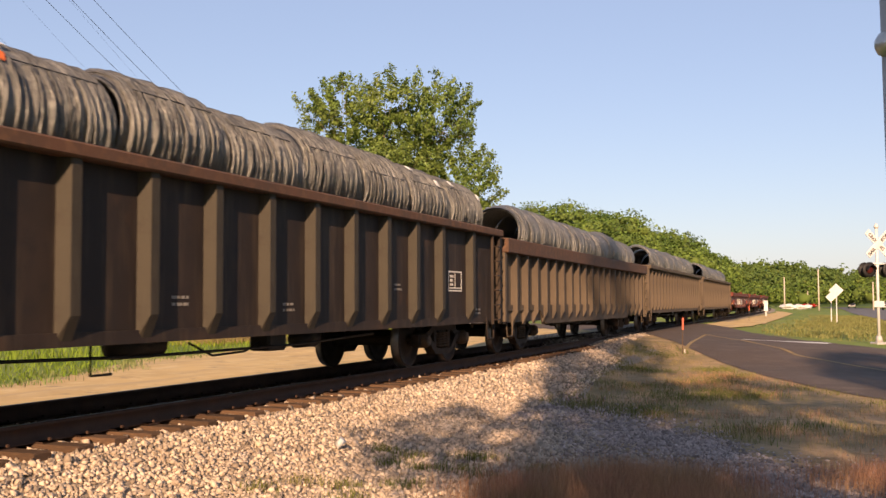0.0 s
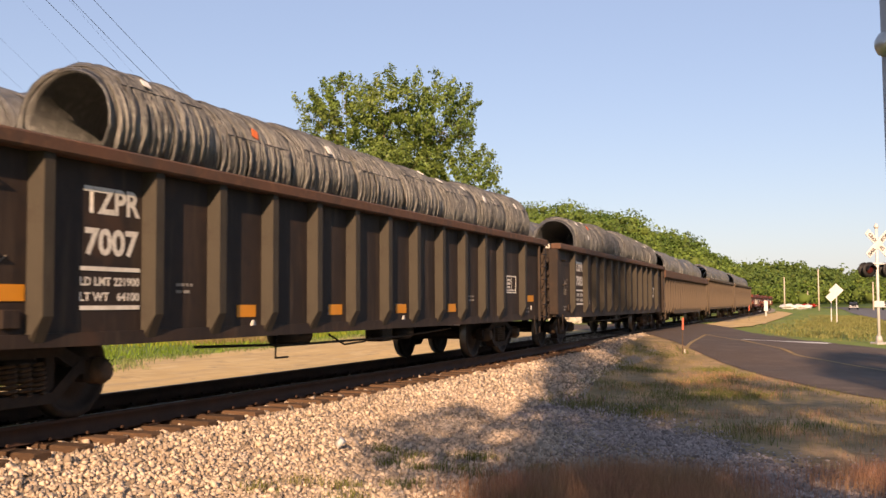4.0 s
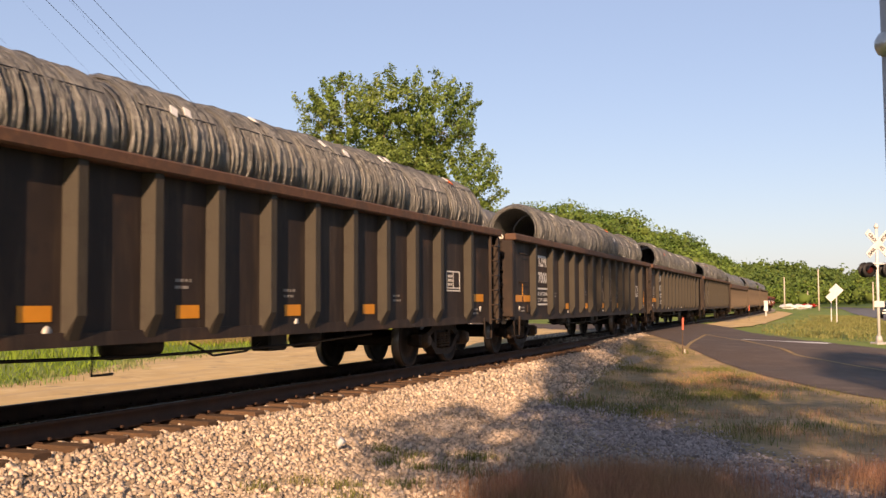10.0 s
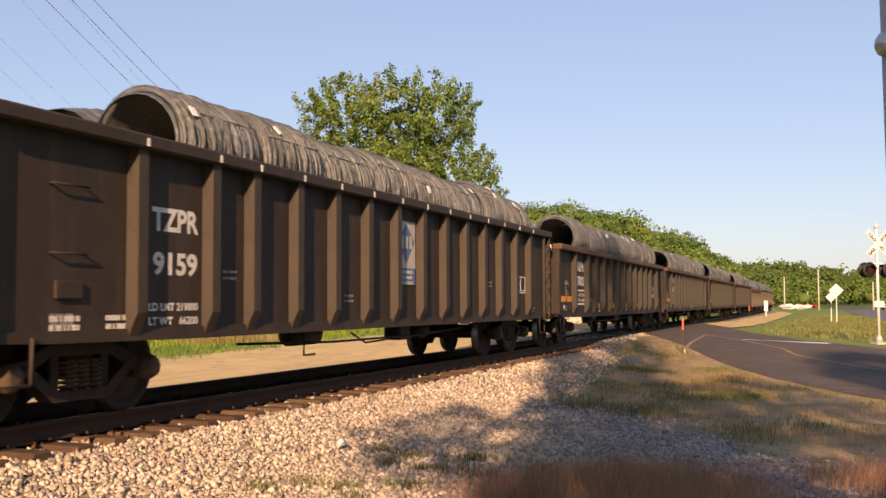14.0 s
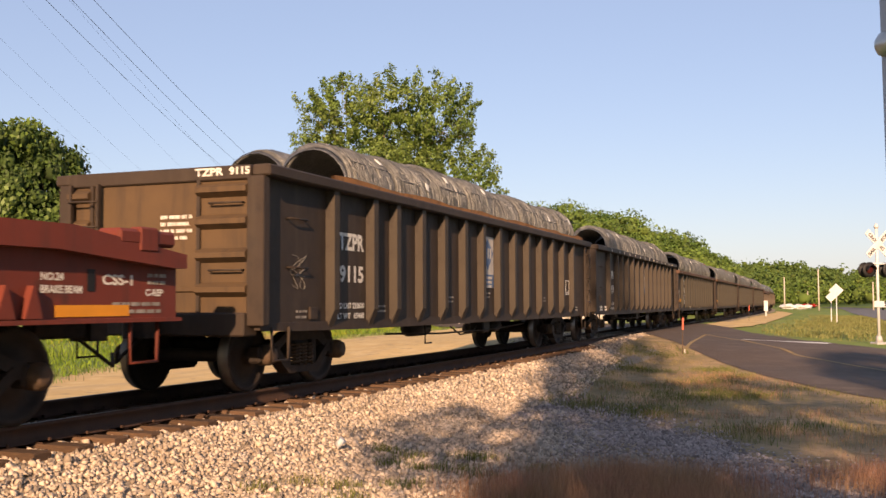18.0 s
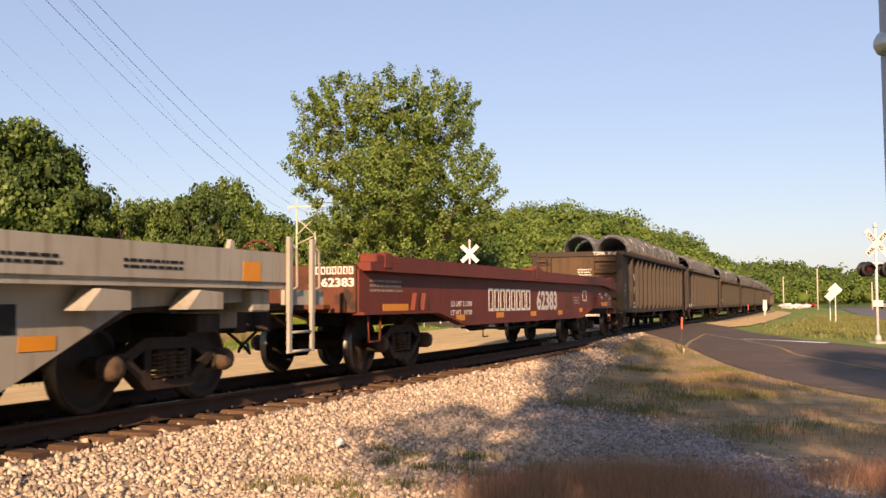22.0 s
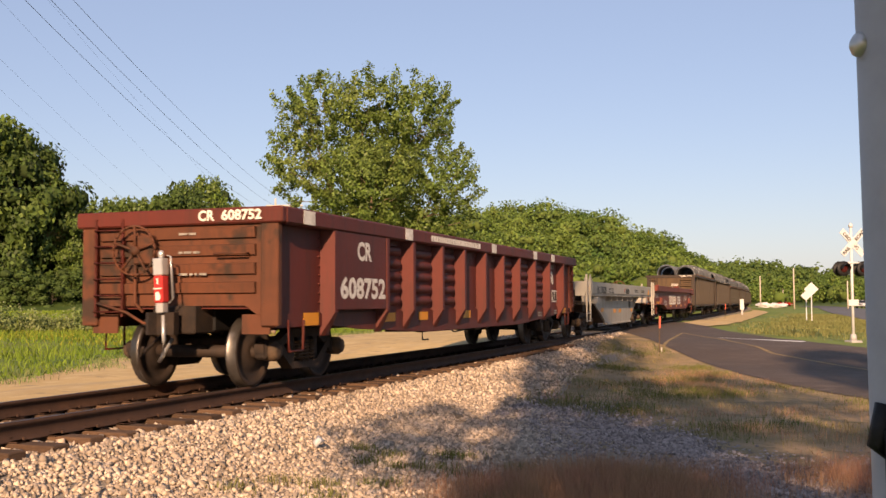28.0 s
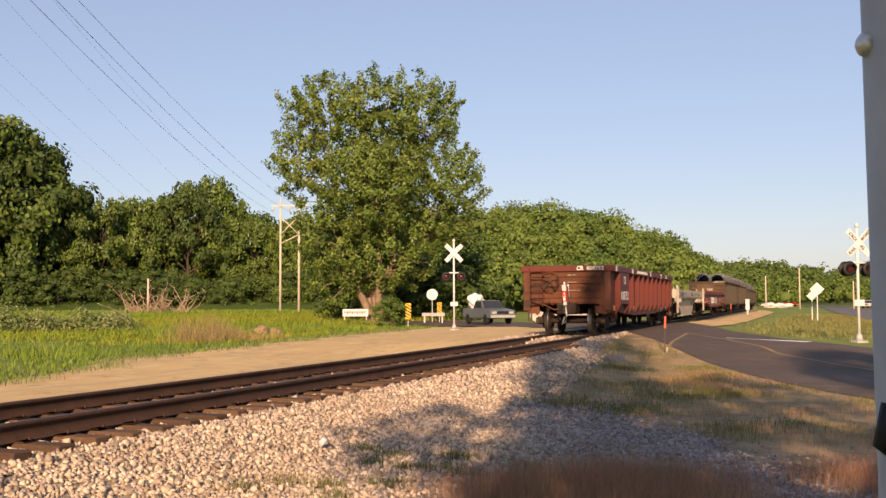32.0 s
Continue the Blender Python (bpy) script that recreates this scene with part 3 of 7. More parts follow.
def stirrup_mesh(mat):
    bm = bmesh.new()
    rod(bm, [(0, -0.2, 0.82), (0, -0.2, 0.42), (0, 0.2, 0.42), (0, 0.2, 0.82)], 0.02, 5)
    return mesh_of("stirrup", bm, mat)


def plate(y0, y1, z0, z1, x, mat, t=0.004):
    return solid(lambda bm: box(bm, x, x + t, y0, y1, z0, z1), mat, "plate")


def outline_box(bm, y0, y1, z0, z1, x, w=0.03):
    rings = [[bm.verts.new((px, y, z)) for y, z in ((y0 + e, z0 + e), (y1 - e, z0 + e), (y1 - e, z1 - e), (y0 + e, z1 - e))] for px, e in ((x, 0), (x + 0.004, 0), (x + 0.004, w), (x, w))]
    made = []
    for r0, r1 in zip(rings, rings[1:] + rings[:1]):
        made += [bm.faces.new((r0[i], r0[(i + 1) % 4], r1[(i + 1) % 4], r1[i])) for i in range(4)]
    bmesh.ops.recalc_face_normals(bm, faces=made)


def bars(bm, y0, y1, z, x, rows, h=0.045, gap=0.03, seed=0):
    """Small writing that cannot be read: rows of short bars."""
    r = random.Random(seed)
    for i in range(rows):
        y = y0
        while y < y1 - 0.03:
            w = min(r.uniform(0.04, 0.14), y1 - y)
            box(bm, x, x + 0.003, y, y + w, z - i * (h + gap) - h, z - i * (h + gap))
            y += w + 0.025


def fine_bars(bm, width, z, h, seed):
    """One row of small stencilled characters that cannot be read: slim uprights with gaps between words."""
    r = random.Random(seed)
    y = 0.0
    while y < width:
        box(bm, 0, 0.003, y, y + 0.017, z - h, z)
        y += 0.026 if r.random() < 0.8 else 0.05


def fitted(car, text, y0, y1, z0, z1, x, mat="white"):
    """Letters stretched to fill a given field."""
    me = lettering(text, 1.0, mat)
    ys, zs = [v.co.y for v in me.vertices], [v.co.z for v in me.vertices]
    ky, kz = (y1 - y0) / (max(ys) - min(ys)), (z1 - z0) / (max(zs) - min(zs))
    ob = part("lettering", me, None, car)
    ob.matrix_basis = Matrix.Translation((x, y0 - min(ys) * ky, z0 - min(zs) * kz)) @ Matrix.Diagonal((1, ky, kz, 1))
    return ob


def fitted_end(car, text, x0, x1, z0, z1, y, side, mat="black"):
    """Letters on a car's end."""
    me = lettering(text, 1.0, mat)
    ys, zs = [v.co.y for v in me.vertices], [v.co.z for v in me.vertices]
    kx, kz = (x1 - x0) / (max(ys) - min(ys)), (z1 - z0) / (max(zs) - min(zs))
    ob = part("lettering", me, None, car)
    turn = pose(0, 0, 0, 0, 0, -90 if side < 0 else 90)
    ob.matrix_basis = Matrix.Translation((x0 if side < 0 else x1, y, z0)) @ turn @ Matrix.Diagonal((1, kx, kz, 1)) @ Matrix.Translation((0, -min(ys), -min(zs)))


def rib_mesh(z0, z1, depth, width, mat, flare=0.025, hip=0.25):
    """A hat-shaped side post, wider at its foot, whose lower end slopes back to the side sheet."""
    bm = bmesh.new()
    w0, w1 = width / 2 + flare, width / 2
    rings = []
    for z, d in ((z0, 0.02), (z0 + hip, depth), (z1, depth)):
        rings.append([bm.verts.new(p) for p in ((0, -w0, z), (d, -w1, z), (d, w1, z), (0, w0, z))])
    for a, b in zip(rings, rings[1:]):
        for i in range(3):
            bm.faces.new((a[i], a[i + 1], b[i + 1], b[i]))
    bm.faces.new(rings[0][::-1])
    bm.faces.new(rings[-1])
    bmesh.ops.recalc_face_normals(bm, faces=bm.faces)
    return mesh_of("rib", bm, mat)


def under_rig(car, length, mat="black", seed=1):
    """Brake gear under the floor: a reservoir, a valve, rods and pipes."""
    r = random.Random(seed)
    bm = bmesh.new()
    lathe(bm, [(-0.42, 0.05), (-0.38, 0.15), (0.38, 0.15), (0.42, 0.05)], 14, "y", (0.62, -1.4 + r.uniform(-0.4, 0.4), 0.66))
    part("reservoir", bm, mat, car, "black brake air reservoir")
    bm = bmesh.new()
    box(bm, 0.75, 1.05, 0.8, 1.25, 0.5, 0.78, 0.03)
    part("brake_valve", bm, mat, car)
    bm = bmesh.new()
    rod(bm, [(0.8, 1.9, 0.62), (0.8, 2.4, 0.62)], 0.13, 10)
    part("brake_cylinder", bm, mat, car)
    bm = bmesh.new()
    rod(bm, [(1.05, -length * 0.24, 0.62), (1.05, -length * 0.1, 0.56), (1.05, length * 0.08, 0.56), (1.05, length * 0.22, 0.64)], 0.018, 5)
    rod(bm, [(1.15, -2.6, 0.72), (1.15, -2.6, 0.42), (1.15, -2.3, 0.42)], 0.016, 5)
    rod(bm, [(0.9, -0.7, 0.66), (0.95, -0.3, 0.5), (0.95, 0.4, 0.52), (0.9, 0.8, 0.62)], 0.015, 5)
    part("brake_rod", bm, mat, car)
    bm = bmesh.new()
    box(bm, -0.35, 0.35, -length / 2 + 0.3, length / 2 - 0.3, 0.72, 1.05, 0.02)
    part("centre_sill", bm, mat, car)


def gondola(label, length, ribs, top, bottom, mat, chord_mat, number="", weights=(), half_trucks=6.85, chord=0.14, herald=False, orange=False, notched=False, clips=False, turning=True,
            graffiti=False, seed=0, placard=True, rib_width=0.13, tail=0.0):
    car = thing("gondola_car", label, "railcar", "freight cars of the train")
    length, ribs = length + tail, [y + tail for y in ribs]
    hl, x = length / 2, 1.38
    lower = bottom
    for s in (-1, 1):
        part("side_sheet", solid(lambda bm: box(bm, s * x - 0.02, s * x + 0.02, -hl, hl, lower + 0.08, top - chord), mat, "side_sheet"), None, car)
        part("end_sheet", solid(lambda bm: box(bm, -x + 0.022, x - 0.022, s * hl - 0.02, s * hl + 0.02, lower + 0.15, top - chord), "rust_end" if herald else mat, "end_sheet"), None, car)
    part("floor", solid(lambda bm: box(bm, -x + 0.022, x - 0.022, -hl + 0.022, hl - 0.022, 1.02, 1.10), mat, "floor"), None, car)
    for s in (-1, 1):
        bm = bmesh.new()
        if notched:
            prism(bm, [(-hl, lower + 0.32), (-hl + 2.9, lower + 0.32), (-hl + 3.35, lower), (hl - 3.35, lower), (hl - 2.9, lower + 0.32), (hl, lower + 0.32), (hl, lower + 0.44), (-hl, lower + 0.44)], s * x - 0.03, s * x + 0.06)
        else:
            prism(bm, [(-hl, lower + 0.05), (-hl + 0.8, lower + 0.02), (-hl + 2.9, lower), (hl - 2.9, lower), (hl - 0.8, lower + 0.02), (hl, lower + 0.05), (hl, lower + 0.13), (-hl, lower + 0.13)], s * x - 0.03, s * x + 0.05)
        part("side_sill", bm, mat, car)
        bm = bmesh.new()
        box(bm, s * x - 0.05, s * x + s * 0.195, -hl - 0.03, hl + 0.03, top - chord, top, 0.02) if s > 0 else box(bm, s * x - 0.195, s * x + 0.05, -hl - 0.03, hl + 0.03, top - chord, top, 0.02)
        part("top_chord", bm, chord_mat, car, "rust-edged steel top chord")
        bm = bmesh.new()
        box(bm, -x + 0.055, x - 0.055, s * hl - 0.06, s * hl + 0.06, top - chord * 1.25, top - 0.003, 0.015)
        part("end_chord", bm, mat, car)
        for z in (1.27, 1.68, 2.08, 2.46) if herald else np.linspace(lower + 0.45, top - chord - 0.28, 4):
            for xa, xb in (((-x + 0.08, -0.98), (0.60, x - 0.08)) if herald else ((-x + 0.08, x - 0.08),)):
                bm = bmesh.new()
                prism(bm, [(s * (hl + 0.018), z - 0.09), (s * (hl + 0.13), z - 0.03), (s * (hl + 0.13), z + 0.03), (s * (hl + 0.018), z + 0.09)], xa, xb)
                part("end_rib", bm, "rust_end" if herald else mat, car)
        if herald:
            for xa in (-0.98, 0.60):
                part("end_stiffener", solid(lambda bm: box(bm, xa - 0.025, xa + 0.025, s * hl - 0.06, s * hl + 0.06, lower + 0.2, top - chord, 0.006), mat, "end_stiffener"), None, car)
            part("end_lip", solid(lambda bm: box(bm, -0.95, 0.57, s * hl - 0.05, s * hl + 0.09, 1.25, 1.30, 0.008), "rust_end", "end_lip"), None, car)
            for row in range(4):
                bm = bmesh.new()
                fine_bars(bm, 0.44 - 0.05 * (row % 2), 2.18 - 0.085 * row, 0.042, seed + row)
                part("end_stencil", bm, "white", car, "row of small white stencilling").matrix_basis = Matrix.Translation((0.04, s * (hl + 0.022), 0)) @ pose(0, 0, 0, 0, 0, -90 if s < 0 else 90)
            for z in (1.50, 2.30):
                bm = bmesh.new()
                rod(bm, [(0.78, s * (hl + 0.02), z), (0.78, s * (hl + 0.10), z), (1.22, s * (hl + 0.10), z), (1.22, s * (hl + 0.02), z)], 0.013, 5)
                part("grab_iron", bm, mat, car)
        for sx in (-1, 1):
            bm = bmesh.new()
            box(bm, sx * x - 0.10, sx * x + 0.13, s * hl - 0.07, s * hl + 0.09, lower + 0.1, top - chord, 0.015)
            part("corner_post", bm, mat, car)
            lad = ladder(car, lower - 0.02, top - 0.15, 6, mat) if s > 0 or sx < 0 or not herald else None
            if lad:
                lad.matrix_basis = pose(sx * (x + 0.12), s * (hl - 0.33), 0, 0, 0, 0 if sx > 0 else 180) if s > 0 else pose(sx * (x - 0.35), s * (hl + 0.10), 0, 0, 0, -90)
            part("stirrup", stirrup_mesh(mat), None, car).matrix_basis = pose(sx * (x + 0.06), s * (hl - 0.45), 0)
        bm = bmesh.new()
        box(bm, -1.3, 1.3, s * hl - 0.15, s * hl + 0.15, 0.72, 1.0, 0.02)
        part("end_sill", bm, mat, car)
    # posts get a lighter colour than the panels, for dust and sun on them
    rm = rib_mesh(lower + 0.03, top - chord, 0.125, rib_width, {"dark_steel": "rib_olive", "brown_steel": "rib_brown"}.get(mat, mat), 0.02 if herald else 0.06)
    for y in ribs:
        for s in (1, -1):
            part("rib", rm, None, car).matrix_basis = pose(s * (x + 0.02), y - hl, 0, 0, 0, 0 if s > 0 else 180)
    running_gear(car, half_trucks, hl, turning)
    under_rig(car, length, seed=seed)
    gaps = [(a + b) / 2 - hl for a, b in zip(ribs, ribs[1:])]
    face = x + 0.024
    if number:
        owner, digits = number
        y0 = ribs[0] - hl + (0.29 if herald else 0.56)
        y1 = y0 + (0.79 if herald else 0.80)
        zs = (1.94, 2.19, 1.55, 1.81, 1.43, 1.27, 1.13, 1.07) if not herald else (1.84, 2.08, 1.39, 1.63, 0, 1.03, 0.89, 0)
        fitted(car, owner, y0, y1, zs[0], zs[1], face)
        fitted(car, digits, y0 + 0.02, y1 - 0.02, zs[2], zs[3], face)
        if zs[4]:
            bm = bmesh.new()
            box(bm, face, face + 0.004, y0 - 0.04, y1, zs[4] - 0.02, zs[4] + 0.02)
            box(bm, face, face + 0.004, y0 - 0.04, y1, zs[7] - 0.02, zs[7] + 0.02)
            part("lettering_rule", bm, "white", car)
        for i, w in enumerate(weights):
            fitted(car, w, y0 - 0.04, y1, zs[5 + i], zs[5 + i] + 0.085, face)
        fitted_end(car, owner, 0.56, 0.96, top - chord + 0.02, top - 0.025, -hl - 0.064, -1, "white")
        fitted_end(car, digits, 1.04, 1.36 - 0.04, top - chord + 0.02, top - 0.025, -hl - 0.064, -1, "white")
    if placard:
        bm = bmesh.new()
        y = gaps[-1] + 0.07
        outline_box(bm, y - 0.33, y + 0.33, 1.31, 1.67, face, 0.025)
        box(bm, face, face + 0.004, y - 0.012, y + 0.012, 1.38, 1.63)
        box(bm, face, face + 0.004, y - 0.29, y + 0.29, 1.36, 1.38)
        bars(bm, y - 0.25, y - 0.06, 1.60, face, 3, 0.045, 0.028, seed)
        part("service_stencil", bm, "white", car)
        r = random.Random(seed + 5)
        for y, z in [(gaps[k] - 0.12, 1.55 - r.uniform(0, 0.5)) for k in (1, 4, 6, len(gaps) - 3)] + [(hl - 1.2, 1.0), (-hl + 0.9, 1.02)]:
            bm = bmesh.new()
            bars(bm, y, y + 0.28, z, face, 2, 0.032, 0.04, seed + int(z * 100))
            part("small_stencil", bm, "faded", car)
    if orange:
        for y, w in [(-hl + tail, 0.50), (-hl + tail + 0.62, 0.50)] + [(gaps[k] - 0.1, 0.4) for k in (2, 4, 6, 8)] + [(hl - 1.17, 0.55)]:
            z = 1.13 if y < -hl + 1.5 or y > hl - 2 else 0.95
            part("reflector", plate(y, y + w, z, z + 0.14, face, "orange"), None, car, "orange reflective strip")
        for y in (-hl + tail + 0.30, gaps[2] + 0.25, gaps[6] + 0.2, hl - 0.79):
            bm = bmesh.new()
            lathe(bm, [(face, 0.055), (face + 0.004, 0.055)], 12, "x", (0, y, 0.99 if abs(y) > hl - 1.2 else 0.86))
            part("white_dot", bm, "white", car)
    if number:
        # card holder, grab irons and a chalk scribble in the rear bay
        y = ribs[0] - hl - (0.58 if herald else 0.42)
        if clips:
            part("card_holder", solid(lambda bm: box(bm, face, face + 0.035, y - 0.49, y - 0.15, 1.15, 1.31, 0.008), mat, "card_holder"), None, car, "steel card holder")
            for ya, yb in ((-0.53, -0.15), (0.20, 0.48)):
                for z in (1.0, 0.92):
                    bm = bmesh.new()
                    fine_bars(bm, yb - ya, z, 0.05, seed + int(z * 50 + yb * 20))
                    part("small_stencil", bm, "white", car, "row of small white stencilling").matrix_basis = Matrix.Translation((face + 0.001, y + ya, 0))
        else:
            part("card_holder", solid(lambda bm: box(bm, face, face + 0.035, y, y + 0.2, 0.90, 1.06, 0.008), mat, "card_holder"), None, car, "small steel card holder")
        for z in (1.55, 2.16):
            bm = bmesh.new()
            rod(bm, [(face, y - 0.55, z), (face + 0.06, y - 0.55, z), (face + 0.06, y - 0.12, z), (face, y - 0.12, z)], 0.012, 5)
            part("grab_iron", bm, mat, car)
        r = random.Random(seed + 2)
        for k in range(0 if clips or graffiti else 3):
            a, b, c = r.uniform(0.06, 0.16), r.uniform(0.05, 0.14), r.uniform(0.5, 1.4)
            bm = bmesh.new()
            rod(bm, [(face + 0.003, y - 0.42 + 0.022 * i + a * math.sin(c * i), 1.62 - 0.12 * k + b * math.cos(c * 0.8 * i + k)) for i in range(16)], 0.0035, 4)
            part("chalk_scrawl", bm, "faded", car, "thin pale chalk scribble")
    if graffiti:
        # a chalk line drawing that runs over several bays, and three rows of chalk writing
        strokes = (((8.57, 1.88), (9.03, 1.88), (9.03, 1.72), (8.60, 1.73), (8.57, 1.88)), ((8.30, 1.46), (8.54, 1.44)), ((8.98, 1.50), (9.10, 1.50), (9.14, 1.17), (9.47, 1.16)),
                   ((9.55, 1.23), (9.79, 1.57), (9.99, 1.83), (10.34, 1.84)), ((10.27, 2.26), (10.33, 1.79), (10.27, 1.44), (10.06, 1.16), (10.66, 1.18)), ((11.04, 1.15), (11.11, 1.0)))
        for line_of in strokes:
            bm = bmesh.new()
            rod(bm, [(face + 0.004, tail - hl + y, z) for y, z in line_of], 0.007, 4)
            part("chalk_scrawl", bm, "faded", car, "thin white chalk line")
        for z in (1.58, 1.44, 1.29):
            bm = bmesh.new()
            fine_bars(bm, 0.55, z, 0.055, seed + int(z * 100))
            part("chalk_writing", bm, "faded", car, "row of faded chalk writing").matrix_basis = Matrix.Translation((face + 0.001, tail - hl + 10.76, 0))
        part("orange_mark", plate(ribs[0] - hl - 0.76, ribs[0] - hl - 0.70, 1.25, 1.52, face, "orange"), None, car, "upright orange paint mark")
        part("orange_mark", plate(hl - 0.62, hl - 0.58, 1.02, 1.5, face, "orange"), None, car, "upright orange paint mark")
    if herald:
        y = gaps[6]
        h = part("herald", plate(y - 0.36, y + 0.36, 1.40, 2.40, face, "herald_pale"), None, car, "weathered pale and blue painted herald")
        bm = bmesh.new()
        prism(bm, [(y, 2.36), (y + 0.33, 2.08), (y, 1.74), (y - 0.33, 2.08)], face + 0.005, face + 0.008)
        box(bm, face + 0.005, face + 0.008, y - 0.35, y + 0.35, 1.41, 1.66)
        part("herald_shape", bm, "herald_blue", h)
        bm = bmesh.new()
        for a in (-0.17, 0.0, 0.17):
            box(bm, face + 0.009, face + 0.011, y + a - 0.05, y + a + 0.05, 1.97, 2.17, 0)
        bars(bm, y - 0.25, y + 0.25, 1.62, face + 0.009, 3, 0.05, 0.035, seed)
        part("herald_bars", bm, "herald_pale", h)
        if not clips:
            bm = bmesh.new()
            n, y0, y1 = 26, ribs[0] - hl + 0.05, hl - 0.5
            low = [bm.verts.new((x + d, y0 + (y1 - y0) * i / n, top + 0.001)) for d in (0.03, 0.075) for i in range(n + 1)]
            high = [bm.verts.new((x + d, y0 + (y1 - y0) * i / n, top + 0.085 + 0.018 * math.sin(i * 1.3) + 0.012 * math.sin(i * 3.1))) for d in (0.03, 0.075) for i in range(n + 1)]
            m = n + 1
            for i in range(n):
                for a in ((low[i], low[i + 1], high[i + 1], high[i]), (low[m + i], high[m + i], high[m + i + 1], low[m + i + 1]), (high[i], high[i + 1], high[m + i + 1], high[m + i])):
                    bm.faces.new(a)
            bmesh.ops.recalc_face_normals(bm, faces=bm.faces)
            part("side_board", bm, "bright_rust", car, "orange rusty strip along the top chord")
    if clips:
        mark = solid(lambda bm: box(bm, x + 0.196, x + 0.202, -0.02, 0.02, top - chord + 0.02, top - 0.04), "white", "chord_mark")
        for y in ribs:
            part("chord_mark", mark, None, car).matrix_basis = Matrix.Translation((0, y - hl, 0))
    return car


# loads: coils of wire rod, lying in two rows along a car


def coil_mesh(radius, inner, length, loops, seg, seed):
    """Many uneven loops of rod side by side round a hollow core."""
    r = random.Random(seed)
    verts, faces = [], []
    for k in range(loops):
        y = -length / 2 + length * (k + 0.5) / loops + r.uniform(-0.4, 0.4) * length / loops
        rad = radius * (1 - abs(r.gauss(0, 0.022))) - 0.075 * max(0.0, 1 - min(k, loops - 1 - k) / (loops * 0.13)) ** 1.5
        dx, dz, lean, turn = r.uniform(-0.015, 0.015), r.uniform(-0.02, 0.01), r.uniform(-0.09, 0.09), r.uniform(0, 6.28)
        half = length / loops * r.uniform(0.36, 0.60)
        base = len(verts)
        for i in range(seg):
            a = 2 * math.pi * i / seg
            wob = 1 + 0.010 * math.sin(3 * a + turn) + r.uniform(-0.005, 0.005)
            c, s = math.cos(a), math.sin(a)
            sag = 0.97 if s < 0 else 1.0
            yy = y + lean * math.cos(a + turn)
            for q, d in ((-half, -0.022), (0, 0), (half, -0.022)):
                rr = (rad + d) * wob
                verts.append((dx + rr * c, yy + q, dz + rr * s * sag))
        for i in range(seg):
            j = (i + 1) % seg
            for q in (0, 1):
                faces.append((base + i * 3 + q, base + j * 3 + q, base + j * 3 + q + 1, base + i * 3 + q + 1))
            if k:
                faces.append((base - seg * 3 + i * 3 + 2, base - seg * 3 + j * 3 + 2, base + j * 3, base + i * 3))
    first, last = 0, len(verts) - seg * 3
    base = len(verts)
    n = seg
    for y, rr in ((-length / 2 + 0.05, radius * 0.865), (-length / 2 + 0.03, inner * 1.02), (-length / 2 + 0.1, inner), (length / 2 - 0.1, inner), (length / 2 - 0.03, inner * 1.02), (length / 2 - 0.05, radius * 0.865)):
        for i in range(n):
            a = 2 * math.pi * i / n
            verts.append((rr * math.cos(a), y + r.uniform(-0.02, 0.02), rr * math.sin(a)))
    for k in range(5):
        for i in range(n):
            j = (i + 1) % n
            faces.append((base + k * n + i, base + k * n + j, base + (k + 1) * n + j, base + (k + 1) * n + i))
    for i in range(n):
        j = (i + 1) % n
        faces.append((first + i * 3, first + j * 3, base + j, base + i))
        faces.append((last + i * 3 + 2, last + j * 3 + 2, base + 5 * n + j, base + 5 * n + i))
    me = raw_mesh("wire_coil", verts, faces, "coil")
    return me


COILS = [coil_mesh(0.66, 0.52, 1.55, 54, 26, 11 + i) for i in range(4)]
COILS_LIGHT = [coil_mesh(0.66, 0.52, 1.55, 13, 20, 31 + i) for i in range(2)]
STRAP = solid(lambda bm: [rod(bm, [(0.650 * math.cos(a), y, 0.650 * math.sin(a)) for y in (-0.6, -0.3, 0, 0.3, 0.6)], 0.008, 4) for a in (0.5, 1.45, 2.5)], "wire", "strap")
TAG = {m: solid(lambda bm: box(bm, -0.006, 0.006, -0.045, 0.045, -0.065, 0.065), m, "tag") for m in ("tag", "orange_tag")}


def load_coils(middle, half, rows, light, seed, label="grey hot-rolled wire rod coil lying in a gondola", lift=2.85):
    """Coils along a car: rows holds, for each side, the start, the end and the number of coils."""
    r = random.Random(seed)
    for lat, start, end, count in rows:
        step = (end - start) / count
        for k in range(count):
            near = lat > 0
            me = r.choice(COILS_LIGHT if light or not near else COILS)
            ob = tagged(new("wire_coil", me), label, "wire coil", "wire coils on the train")
            y = start + step * (k + 0.5)
            if near and not light:
                for _ in range(r.choice((0, 1, 1, 2))):
                    a = r.uniform(0.35, 1.0)
                    t = part("tag", TAG["orange_tag" if r.random() < 0.12 else "tag"], None, ob)
                    t.matrix_basis = pose(0.662 * math.cos(a), r.uniform(-0.6, 0.6), 0.662 * math.sin(a), r.uniform(-30, 30), -math.degrees(a), 0)
                part("strap", STRAP, None, ob, "dark wire strap")
            MOVERS.append((ob, middle, half, lat + r.uniform(-0.03, 0.03), y, lift + r.uniform(-0.06, 0.05), r.uniform(-12, 12), step / 1.57))
# ---- the cars, from the rear of the train ----


def add(car, rear, length, half):
    MOVERS.append((car, rear + length / 2, half, 0.0, 0.0, 0.0, 0.0, 1.0))
    return rear + length / 2


